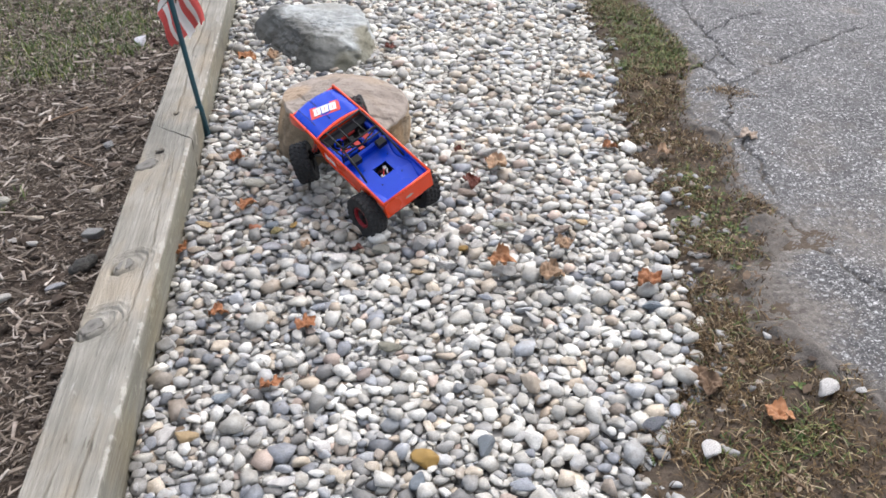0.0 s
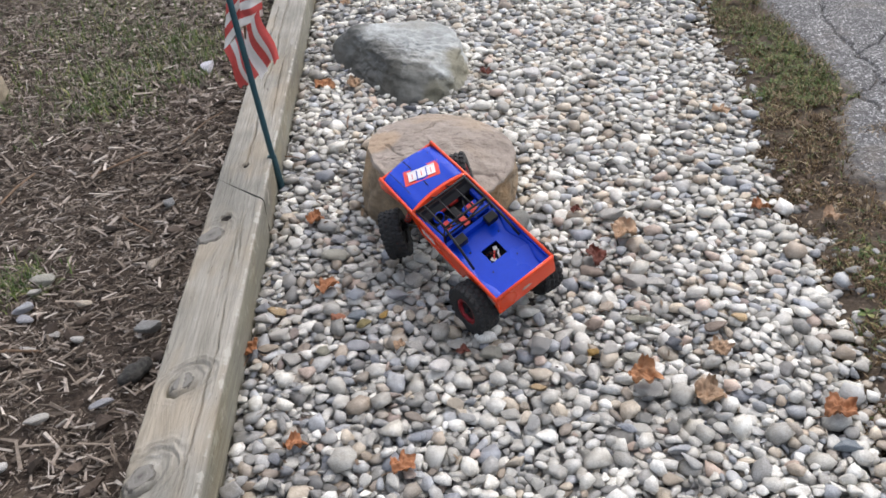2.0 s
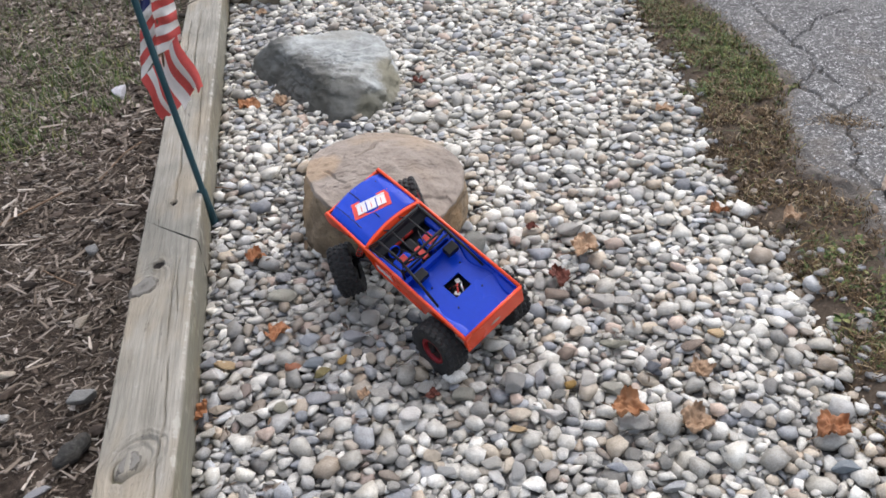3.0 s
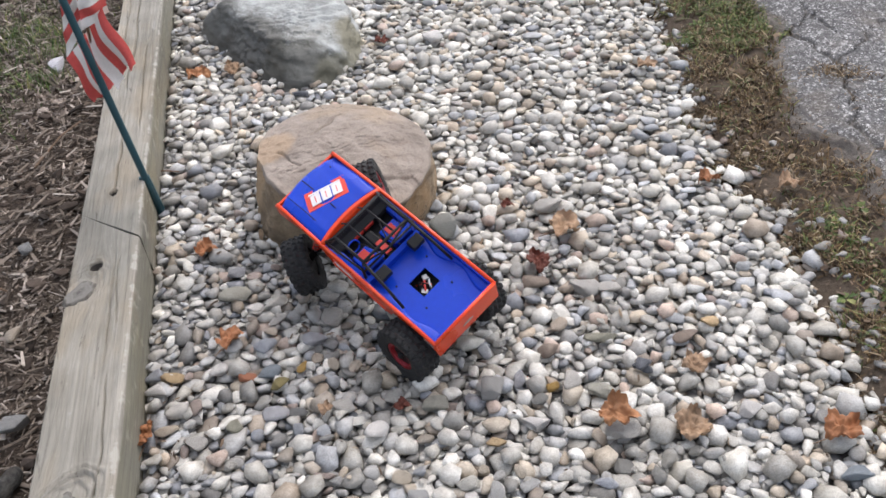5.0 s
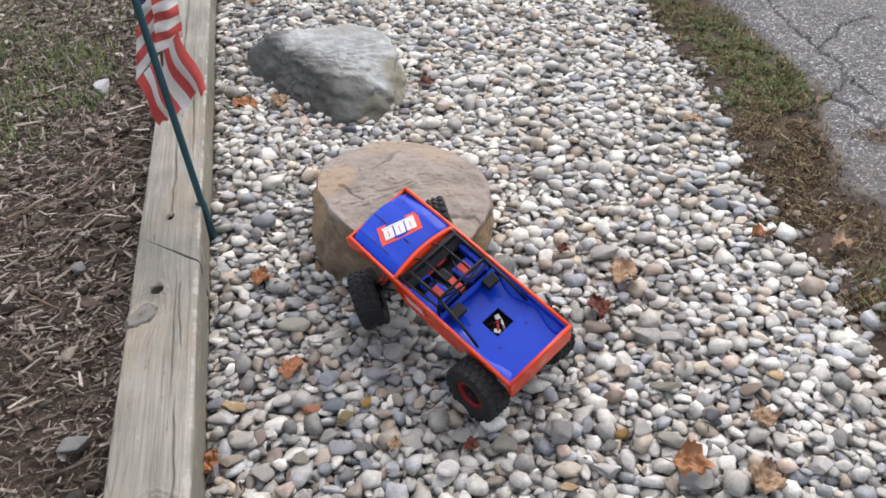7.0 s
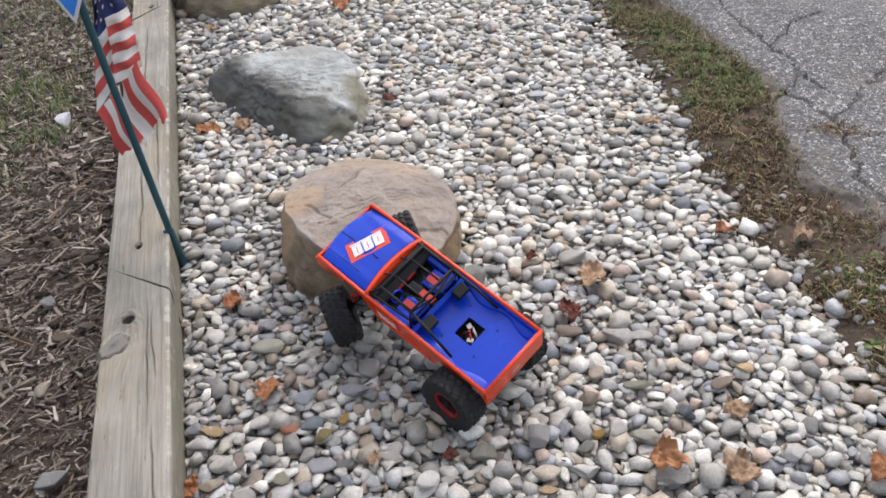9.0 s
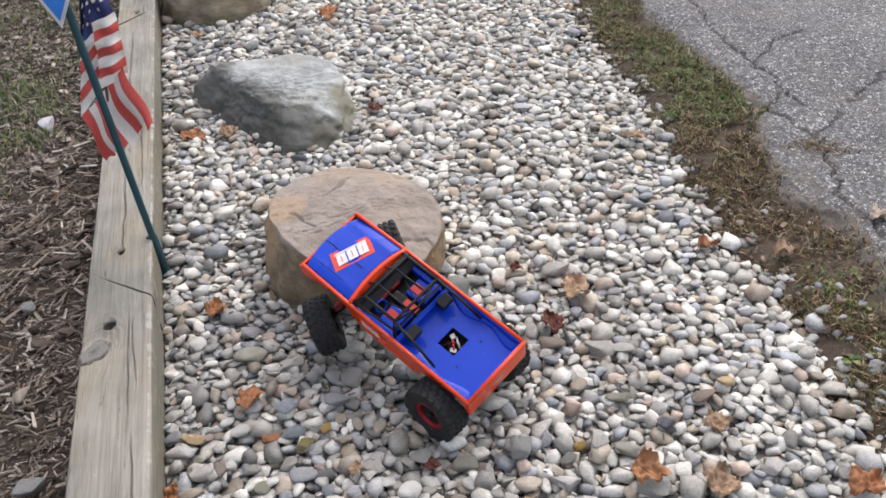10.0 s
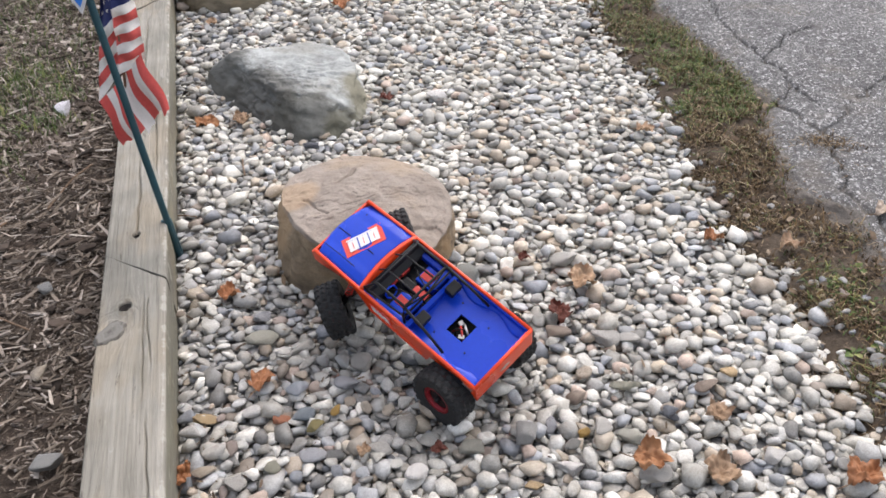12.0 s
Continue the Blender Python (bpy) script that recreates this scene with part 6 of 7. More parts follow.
def flag():
    """Small stick flag, limp: the hoist half wraps its stick, the fly half is folded forward and hangs below."""
    root = new("flag", None)
    base = Vector((-0.53, 2.612, 0.45))
    root.location = base

    def bend(p, q, r, t):
        return p * (1 - t) * (1 - 2 * t) + q * 4 * t * (1 - t) + r * t * (2 * t - 1)

    LEFT = [Vector((-0.525, 0, 0.628)), Vector((-0.560, 0, 0.482)), Vector((-0.592, 0, 0.346))]
    MID = [Vector((-0.512, 0, 0.627)), Vector((-0.524, 0, 0.517)), Vector((-0.533, 0, 0.415))]
    RIGHT = [Vector((-0.496, 0, 0.626)), Vector((-0.482, 0, 0.526)), Vector((-0.484, 0, 0.430))]

    def wrap(t, c):
        m = bend(*MID, t)
        p = m + (bend(*(RIGHT if c > 0 else LEFT), t) - m) * abs(c)
        p.y = 2.614 + 0.016 * abs(c) ** 0.7 + 0.005 * math.sin(t * 11 + c * 3) + 0.010 * math.sin(c * 6.5 + t * 2) * abs(c) + 0.003 * math.sin(t * 31 - c * 5)
        return p - base

    def hang(t, w):
        top = Vector((-0.583, 0, 0.350)).lerp(Vector((-0.482, 0, 0.446)), w)
        low = bend(Vector((-0.556, 0, 0.258)), Vector((-0.497, 0, 0.300)), Vector((-0.446, 0, 0.346)), w)
        p = top.lerp(low, t)
        p.x += 0.004 * math.sin(t * 6 + w * 4)
        p.z += 0.004 * math.sin(w * 9 + 1) * t + (0.003 * math.sin(w * 41) * (t > 0.97))
        p.y = 2.607 - 0.012 * t + 0.019 * math.sin(w * 11.5 + 0.6) * (0.25 + 0.75 * t) + 0.016 * math.exp(-((w - 0.45) / 0.1) ** 2) + 0.009 * (1 - t) ** 6
        return p - base

    def cloth(name, fn, t0, t1, c0, c1, mt, nt_, nc):
        vs, fs = [], []
        for sd in (0, 1):
            for j in range(nc + 1):
                for i in range(nt_ + 1):
                    t, c = t0 + (t1 - t0) * i / nt_, c0 + (c1 - c0) * j / nc
                    p = fn(t, c)
                    nrm = (fn(t + 1e-3, c) - p).cross(fn(t, c + 1e-3) - p).normalized()
                    vs.append((p + nrm * (0.0005 if sd else -0.0005))[:])
        m = (nt_ + 1) * (nc + 1)
        for sd in (0, 1):
            for j in range(nc):
                for i in range(nt_):
                    q = sd * m + j * (nt_ + 1) + i
                    f = (q, q + 1, q + nt_ + 2, q + nt_ + 1)
                    fs.append(f if sd else f[::-1])
        part_mesh(name, vs, fs, mt, root)

    for c0, c1, edge, count in ((-1, 0, 0.46, 5), (0, 1, 0.37, 7)):
        cloth("canton", wrap, 0.0, edge, c0, c1, M_NAVY, 14, 10)
        for k in range(count):
            wide = (1.0 - edge) / count
            cloth("stripe", wrap, edge + wide * k, edge + wide * (k + 1), c0, c1, M_FLAGRED if k % 2 else M_FLAGWHITE, 5, 12)
    for k in range(7):
        cloth("stripe", hang, -0.06, 1 - 0.05 * (k % 3), k / 7, (k + 1) / 7, M_FLAGWHITE if k % 2 else M_FLAGRED, 22, 5)
    for r in range(5):
        for q in range(4):
            t, c = 0.05 + 0.078 * r, -0.80 + 0.5 * q + (0.25 if r % 2 else 0)
            if c > 0.85 or (c > -0.1 and t > 0.31):
                continue
            vs, fs = [], []
            o = wrap(t, c)
            du, dv = (wrap(t + 0.01, c) - o).normalized(), (wrap(t, c + 0.01) - o).normalized()
            nrm = du.cross(dv).normalized()
            nrm = nrm if nrm.y < 0 else -nrm
            for i in range(10):
                rr = 0.0058 if i % 2 == 0 else 0.0025
                vs.append((o + nrm * 0.0016 - du * rr * math.cos(i * math.pi / 5) + dv * rr * math.sin(i * math.pi / 5))[:])
            fs.append(tuple(range(10)))
            part_mesh("star", vs, fs, M_FLAGWHITE, root, smooth=False)
    bm = tube(bmesh.new(), [Vector((-0.509, 2.626, 0.66)) - base, Vector((-0.522, 2.627, 0.50)) - base, Vector((-0.531, 2.624, 0.37)) - base], 0.0028, 8)
    part("stick", bm, M_STICK, root, "thin brown wooden stick", True)
    tagged(root, "small limp striped flag with stars on the stake", "flag")


flag()


# ---- model truck ----
T_HEAD, T_PITCH, T_ROLL = 39.1, 15.0, -22.0
T_RAIL = Vector((-0.0145, 2.117, 0.190))
RAIL_Z = 0.16
TR = Matrix.Rotation(radians(T_HEAD), 4, "Z") @ Matrix.Rotation(radians(T_PITCH), 4, "X") @ Matrix.Rotation(radians(T_ROLL), 4, "Y")
T_ROOT = Matrix.Translation(T_RAIL) @ TR @ Matrix.Translation((0, 0, -RAIL_Z))
WHEELS = {"rl": Vector((0.008, 1.990, 0.058)), "rr": Vector((0.138, 2.090, 0.080)), "fl": Vector((-0.160, 2.212, 0.088)), "fr": Vector((-0.020, 2.302, 0.174))}


def arc(cy, cz, r, a0, a1, n=9):
    return [(cy + r * math.cos(radians(a0 + (a1 - a0) * k / n)), cz + r * math.sin(radians(a0 + (a1 - a0) * k / n))) for k in range(n + 1)]


def model_truck():
    root = new("model_truck", None)
    root.matrix_world = T_ROOT
    L2, F2, W2, RZ = 0.1975, 0.2035, 0.0705, RAIL_Z

    # body shell
    side = [(-L2, 0.112), (-L2, RZ), (0.078, RZ), (0.088, RZ + 0.003), (F2 - 0.01, RZ - 0.003), (F2, RZ - 0.012), (F2, 0.118)]
    side += arc(0.133, 0.100, 0.058, 20, 160) + [(0.062, 0.096), (-0.078, 0.092)] + arc(-0.140, 0.098, 0.056, 10, 165)
    body = part("body", slab(bmesh.new(), side, "x", -W2, -W2 + 0.004), M_ORANGE, root, "glossy orange painted shell")
    part("side_panel", slab(bmesh.new(), side, "x", W2 - 0.004, W2), M_ORANGE, body)
    for s in (-1, 1):
        bm = bmesh.new()
        tube(bm, [(s * (W2 - 0.0015), -L2 + 0.001, RZ), (s * (W2 - 0.0015), -0.06, RZ + 0.0008), (s * (W2 - 0.0015), 0.08, RZ + 0.0008), (s * (W2 - 0.003), F2 - 0.008, RZ - 0.002)], 0.0034, 8)
        part("rail", bm, M_ORANGE, body, smooth=True)
        bm = bmesh.new()
        box(bm, (s * (W2 + 0.0006), -0.005, 0.104), (0.003, 0.13, 0.010), None, 0.001)
        part("rocker", bm, M_ORANGE, body)
    bm = bmesh.new()
    box(bm, (0, -L2 + 0.002, 0.133), (2 * W2 - 0.001, 0.0045, 0.054), None, 0.0012)
    gate = part("tailgate", bm, M_ORANGE, body)
    bm = bmesh.new()
    tube(bm, [(-W2 + 0.002, -L2 + 0.002, RZ), (W2 - 0.002, -L2 + 0.002, RZ)], 0.0036, 8)
    part("tailgate_rail", bm, M_ORANGE, gate, smooth=True)
    bm = bmesh.new()
    slab(bm, [(-0.012, 0.130), (-0.005, 0.1345), (0.005, 0.1345), (0.012, 0.130), (0.004, 0.1275), (-0.004, 0.1275)], "y", -L2 - 0.0012, -L2 + 0.0004)
    part("emblem", bm, M_SILVER, gate)
    for s in (-1, 1):
        for k in range(3):
            bm = bmesh.new()
            box(bm, (s * (W2 + 0.0006), -L2 + 0.010 + 0.008 * k, 0.140), (0.0012, 0.006, 0.006))
            part("badge_bar", bm, M_SILVER, body)
        bm = bmesh.new()
        box(bm, (s * (W2 + 0.0005), 0.028, 0.126), (0.0010, 0.050, 0.024), Matrix.Rotation(radians(-4), 4, "X"))
        decal = part("side_decal", bm, M_DECALRED, body, "red decal")
        for k in range(3):
            bm = bmesh.new()
            box(bm, (s * (W2 + 0.0014), 0.013 + 0.0145 * k, 0.127), (0.001, 0.0115, 0.015), Matrix.Rotation(radians(-14), 4, "X"))
            part("decal_block", bm, M_WHITE, decal)
        bm = bmesh.new()
        box(bm, (s * (W2 - 0.012), F2 + 0.0005, 0.135), (0.018, 0.004, 0.014), None, 0.001)
        part("headlight", bm, M_SILVER, body)
    bm = bmesh.new()
    box(bm, (0, F2 - 0.0015, 0.131), (2 * W2 - 0.006, 0.005, 0.030), None, 0.001)
    part("grille", bm, M_ORANGE, body)

    # hood with a crowned skin and pressed lines
    bm = bmesh.new()
    nx, ny = 18, 22
    grid = []
    for sd in (0, 1):
        rows = []
        for j in range(ny + 1):
            row = []
            for i in range(nx + 1):
                x = -0.0662 + 0.1324 * i / nx
                front = F2 - 0.003 - 0.004 * (x / 0.0662) ** 2
                y = 0.0855 + 0.007 * (x / 0.066) ** 2 * -1 + (front - 0.0855) * j / ny
                z = RZ + 0.0045 * (1 - (x / 0.0662) ** 2) + 0.001 - 0.010 * (j / ny) ** 3
                if abs(abs(x) - 0.046) < 0.006:
                    z += 0.0016
                row.append(bm.verts.new((x, y, z - 0.0025 * (1 - sd))))
            rows.append(row)
        grid.append(rows)
    for sd in (0, 1):
        for j in range(ny):
            for i in range(nx):
                q = (grid[sd][j][i], grid[sd][j][i + 1], grid[sd][j + 1][i + 1], grid[sd][j + 1][i])
                bm.faces.new(q if sd else q[::-1])
    for j in range(ny):
        for i in (0, nx):
            bm.faces.new((grid[0][j][i], grid[0][j + 1][i], grid[1][j + 1][i], grid[1][j][i]))
    for i in range(nx):
        for j in (0, ny):
            bm.faces.new((grid[0][j][i], grid[0][j][i + 1], grid[1][j][i + 1], grid[1][j][i]))
    bmesh.ops.recalc_face_normals(bm, faces=bm.faces)
    hood = part("hood", bm, M_BLUE, root, "blue painted hood", True)

    def on_hood(x, y):
        return RZ + 0.0045 * (1 - (x / 0.0662) ** 2) + 0.001 - 0.010 * ((y - 0.0855) / 0.11) ** 3

    for x, ya, yb in ((-0.045, 0.112, 0.196), (-0.006, 0.164, 0.198), (-0.006, 0.104, 0.119)):
        bm = bmesh.new()
        tube(bm, [(x, ya + (yb - ya) * k / 6, on_hood(x, ya + (yb - ya) * k / 6) + 0.0012) for k in range(7)], 0.0009, 6)
        part("hood_line", bm, M_BLACK, hood)
    for x, y in ((-0.046, 0.120), (0.045, 0.176)):
        bm = bmesh.new()
        bmesh.ops.create_uvsphere(bm, u_segments=8, v_segments=5, radius=0.0016, matrix=Matrix.Translation((x, y, on_hood(x, y) + 0.0015)))
        part("body_pin", bm, M_BLACK, hood)

    dx, dy = 0.003, 0.140
    turn_c, turn_s = math.cos(radians(19)), math.sin(radians(19))

    def decal_on_hood(name, pts, up, mt, parent):
        b2 = bmesh.new()
        pts = [(dx + (x - dx) * turn_c + (y - dy) * turn_s, dy - (x - dx) * turn_s + (y - dy) * turn_c) for x, y in pts]
        lo = [b2.verts.new((x, y, on_hood(x, y) + 0.0006)) for x, y in pts]
        hi = [b2.verts.new((x, y, on_hood(x, y) + up)) for x, y in pts]
        n = len(pts)
        for k in range(n):
            b2.faces.new((lo[k], lo[(k + 1) % n], hi[(k + 1) % n], hi[k]))
        b2.faces.new(hi)
        b2.faces.new(lo[::-1])
        bmesh.ops.recalc_face_normals(b2, faces=b2.faces)
        return part(name, b2, mt, parent)

    red = decal_on_hood("hood_decal", [(dx - 0.041, dy - 0.020), (dx + 0.036, dy - 0.020), (dx + 0.041, dy + 0.019), (dx - 0.036, dy + 0.019)], 0.0016, M_DECALRED, hood)
    for k in range(3):
        x0 = dx - 0.031 + k * 0.0205
        decal_on_hood("decal_block", [(x0, dy - 0.013), (x0 + 0.0180, dy - 0.013), (x0 + 0.0210, dy + 0.009), (x0 + 0.003, dy + 0.009)], 0.0022, M_WHITE, red)
        decal_on_hood("decal_notch", [(x0 + 0.0085, dy - 0.009), (x0 + 0.0100, dy - 0.009), (x0 + 0.0118, dy + 0.004), (x0 + 0.0103, dy + 0.004)], 0.0026, M_DECALRED, red)
    decal_on_hood("decal_bar", [(dx - 0.030, dy + 0.0105), (dx + 0.031, dy + 0.0105), (dx + 0.032, dy + 0.013), (dx - 0.029, dy + 0.013)], 0.0022, M_WHITE, red)

    # cowl and windscreen frame
    bm = bmesh.new()
    tube(bm, [(x, 0.0795 - 0.006 * (x / 0.066) ** 2, RZ + 0.0045 * (1 - (x / 0.066) ** 2) + 0.002) for x in np.linspace(-0.068, 0.068, 15)], 0.0042, 8)
    cowl = part("cowl", bm, M_ORANGE, body, smooth=True)
    bm = bmesh.new()
    rows_ = []
    for k in range(15):
        x = -0.0675 + 0.135 * k / 14
        bow = (x / 0.066) ** 2
        crown = 0.0045 * (1 - bow)
        rows_.append([bm.verts.new(q) for q in ((x, 0.0850 - 0.007 * bow, RZ + crown + 0.0045), (x, 0.0765 - 0.0025 * bow, RZ + crown * 0.8 + 0.0050), (x, 0.0725, RZ + crown * 0.5 + 0.0015), (x, 0.0725, RZ - 0.006))])
    for qa, qb in zip(rows_, rows_[1:]):
        for k in range(3):
            bm.faces.new((qa[k], qa[k + 1], qb[k + 1], qb[k]))
    bmesh.ops.recalc_face_normals(bm, faces=bm.faces)
    part("scuttle", bm, M_ORANGE, cowl, smooth=True)
    bm = bmesh.new()
    box(bm, (0, 0.066, RZ - 0.006), (0.128, 0.016, 0.010), Matrix.Rotation(radians(-30), 4, "X"), 0.001)
    part("dash_top", bm, M_BLACK, root)

    # cabin and bed tub
    bm = bmesh.new()
    hx, y0, y1 = 0.019, -0.118, -0.082
    zb = RZ - 0.020
    for c, s in (((0, (-L2 + 0.006 + y0) / 2, zb), (0.128, y0 + L2 - 0.006, 0.003)), ((0, (y1 - 0.035) / 2, zb), (0.128, -0.035 - y1, 0.003)),
                 (((-0.064 - hx) / 2, (y0 + y1) / 2, zb), (0.064 - hx, y1 - y0, 0.003)), (((0.064 + hx) / 2, (y0 + y1) / 2, zb), (0.064 - hx, y1 - y0, 0.003))):
        box(bm, c, s)
    bmesh.ops.remove_doubles(bm, verts=bm.verts, dist=1e-5)
    bed = part("bed_floor", bm, M_BLUE, root, "blue truck bed with a cut-out")
    for s in (-1, 1):
        bm = bmesh.new()
        edge = [(s * (0.053 + 0.0055 * math.cos(q * 1.9 + 0.4)), -0.040 - 0.0285 * q) for q in np.linspace(0, 5.2, 22)]
        lowv = [bm.verts.new((x, y, zb)) for x, y in edge]
        midv = [bm.verts.new((x + s * 0.0015, y, zb + 0.0052)) for x, y in edge]
        topv = [bm.verts.new((x + s * 0.0035, y, zb + 0.0066)) for x, y in edge]
        outv = [bm.verts.new((s * 0.0645, y, zb + 0.0066)) for x, y in edge]
        for i in range(len(edge) - 1):
            for ra, rb in ((lowv, midv), (midv, topv), (topv, outv)):
                bm.faces.new((ra[i], ra[i + 1], rb[i + 1], rb[i]))
        for i in (0, len(edge) - 1):
            bm.faces.new((lowv[i], midv[i], topv[i], outv[i]))
        bmesh.ops.recalc_face_normals(bm, faces=bm.faces)
        part("wheel_well", bm, M_BLUE, bed, smooth=True)
        bm = bmesh.new()
        box(bm, (s * 0.0650, -0.062, RZ - 0.012), (0.003, 0.265, 0.022), None, 0.0008)
        part("bed_side", bm, M_BLUE, bed)
        for yy in (-0.165, -0.070):
            bm = bmesh.new()
            bmesh.ops.create_cone(bm, cap_ends=True, segments=8, radius1=0.0019, radius2=0.0016, depth=0.003, matrix=Matrix.Translation((s * 0.030 * (1 if yy < -0.1 else 1.2), yy + (0.03 if yy < -0.1 else 0), zb + 0.002)))
            part("screw", bm, M_BLACK, bed)
    bm = bmesh.new()
    box(bm, (0, -L2 + 0.0068, RZ - 0.013), (0.126, 0.003, 0.020), None, 0.0008)
    part("bed_end", bm, M_BLUE, bed)
    bm = bmesh.new()
    slab(bm, [(-0.037, zb - 0.010), (-0.037, zb + 0.016), (-0.030, zb + 0.020), (-0.024, zb - 0.010)], "x", -0.063, 0.063)
    part("bulkhead", bm, M_BLUE, bed)
    bm = bmesh.new()
    box(bm, (0, 0.020, zb - 0.014), (0.126, 0.100, 0.003))
    part("cabin_floor", bm, M_BLACK, root)
    # dash, wheel, seats
    bm = bmesh.new()
    slab(bm, [(0.050, zb - 0.010), (0.046, zb + 0.010), (0.058, zb + 0.016), (0.076, zb + 0.016), (0.076, zb - 0.010)], "x", -0.062, 0.062)
    part("dashboard", bm, M_BLACK, root)
    for x in (-0.046, -0.012, 0.012, 0.046):
        bm = bmesh.new()
        box(bm, (x, 0.0465, zb + 0.004), (0.020, 0.004, 0.008), None, 0.001)
        part("gauge_panel", bm, M_BLACK if abs(x) > 0.02 else M_RED, root)
    bm = bmesh.new()
    rim = [Vector((-0.033 + 0.0115 * math.cos(a), 0.036 + 0.004 * math.sin(a), zb + 0.008 + 0.0110 * math.sin(a))) for a in np.linspace(0, 2 * math.pi, 19)]
    tube(bm, rim, 0.0017, 6)
    part("steering_wheel", bm, M_BLUE, root, smooth=True)
    for s in (-1, 1):
        seat = bmesh.new()
        box(seat, (s * 0.032, 0.008, zb - 0.004), (0.036, 0.034, 0.014), None, 0.003)
        st = part("seat", seat, M_BLUE, root, "blue seat with red pads")
        bm = bmesh.new()
        box(bm, (s * 0.032, -0.016, zb + 0.010), (0.038, 0.012, 0.036), Matrix.Rotation(radians(14), 4, "X"), 0.003)
        part("seat_back", bm, M_BLUE, st)
        bm = bmesh.new()
        box(bm, (s * 0.032, 0.009, zb + 0.0035), (0.017, 0.026, 0.003), None, 0.001)
        part("seat_pad", bm, M_RED, st)
        bm = bmesh.new()
        box(bm, (s * 0.032, -0.0075, zb + 0.013), (0.015, 0.003, 0.026), Matrix.Rotation(radians(14), 4, "X"), 0.001)
        part("back_pad", bm, M_RED, st)
        bm = bmesh.new()
        box(bm, (s * 0.038, -0.047, RZ + 0.003), (0.025, 0.019, 0.017), Matrix.Rotation(radians(10), 4, "X"), 0.002)
        part("speaker_box", bm, M_BLACK, root)
        bm = bmesh.new()
        box(bm, (s * 0.0575, 0.014, zb - 0.001), (0.010, 0.078, 0.018), None, 0.003)
        part("side_pod", bm, M_BLUE, root)
        bm = bmesh.new()
        tube(bm, [(s * 0.030, 0.040, zb + 0.006), (s * 0.022, 0.024, zb + 0.016), (s * 0.014, 0.002, zb + 0.012), (s * 0.018, -0.030, RZ + 0.004)], 0.0014, 6)
        part("wire", bm, M_BLACK, root, smooth=True)
    bm = bmesh.new()
    box(bm, (0, 0.004, zb - 0.002), (0.016, 0.070, 0.016), None, 0.003)
    part("tunnel", bm, M_BLACK, root)
    bm = bmesh.new()
    box(bm, (0, -0.004, zb + 0.0075), (0.013, 0.030, 0.004), None, 0.001)
    part("console", bm, M_RED, root)

    # roll cage
    cage_r, top = 0.0026, RZ + 0.036
    def bar(pts, nm="cage_bar", r=cage_r):
        b2 = bmesh.new()
        tube(b2, pts, r, 8)
        return part(nm, b2, M_BLACK, cage, smooth=True)
    b2 = bmesh.new()
    tube(b2, [(-0.060, -0.024, RZ - 0.010), (-0.058, -0.023, RZ + 0.018), (-0.052, -0.022, top - 0.004), (-0.046, -0.022, top), (0.046, -0.022, top), (0.052, -0.022, top - 0.004), (0.058, -0.023, RZ + 0.018), (0.060, -0.024, RZ - 0.010)], cage_r, 8)
    cage = part("roll_cage", b2, M_BLACK, root, "black tubular roll cage", True)
    bar([(-0.062, 0.074, RZ), (-0.054, 0.050, top - 0.004), (-0.048, 0.046, top), (0.048, 0.046, top), (0.054, 0.050, top - 0.004), (0.062, 0.074, RZ)])
    for s in (-1, 1):
        bar([(s * 0.050, 0.047, top), (s * 0.050, -0.022, top)])
        bar([(s * 0.051, -0.022, top - 0.002), (s * 0.054, -0.070, RZ + 0.018), (s * 0.057, -0.112, RZ - 0.006)], "rear_brace")
        bar([(s * 0.020, 0.046, top), (s * 0.021, -0.022, top)], "roof_bar", 0.0019)
        bar([(s * 0.018, 0.047, top), (s * 0.020, 0.076, RZ + 0.004)], "screen_bar", 0.0016)
        bar([(s * 0.058, -0.023, RZ + 0.014), (s * 0.062, 0.070, RZ + 0.004)], "door_bar", 0.0020)
    bar([(-0.056, -0.023, RZ + 0.010), (0.056, -0.023, RZ + 0.010)], "cross_bar", 0.0020)
    bar([(-0.055, 0.058, RZ + 0.020), (0.055, 0.058, RZ + 0.020)], "screen_bar", 0.0018)
    bar([(-0.050, -0.022, top - 0.004), (0.0, -0.023, RZ + 0.010), (0.050, -0.022, top - 0.004)], "diagonal_bar", 0.0018)
    # gear under the cut-out
    bm = bmesh.new()
    box(bm, (0.0, -0.100, zb - 0.030), (0.050, 0.060, 0.016), None, 0.002)
    part("battery_tray", bm, M_BLACK, root)
    for k, (pts, mt) in enumerate((([(-0.012, -0.112, zb - 0.018), (-0.004, -0.104, zb - 0.004), (0.004, -0.094, zb - 0.008), (0.012, -0.088, zb - 0.020)], M_RED),
                                   ([(-0.014, -0.096, zb - 0.018), (-0.006, -0.092, zb - 0.003), (0.002, -0.102, zb - 0.006), (0.010, -0.112, zb - 0.020)], M_BLACK),
                                   ([(-0.010, -0.086, zb - 0.018), (-0.002, -0.096, zb - 0.005), (0.008, -0.106, zb - 0.012)], M_RED),
                                   ([(0.002, -0.114, zb - 0.018), (0.006, -0.104, zb - 0.004), (0.013, -0.094, zb - 0.014)], M_WHITE))):
        bm = bmesh.new()
        tube(bm, pts, 0.0018, 6)
        part("wire", bm, mt, root, smooth=True)
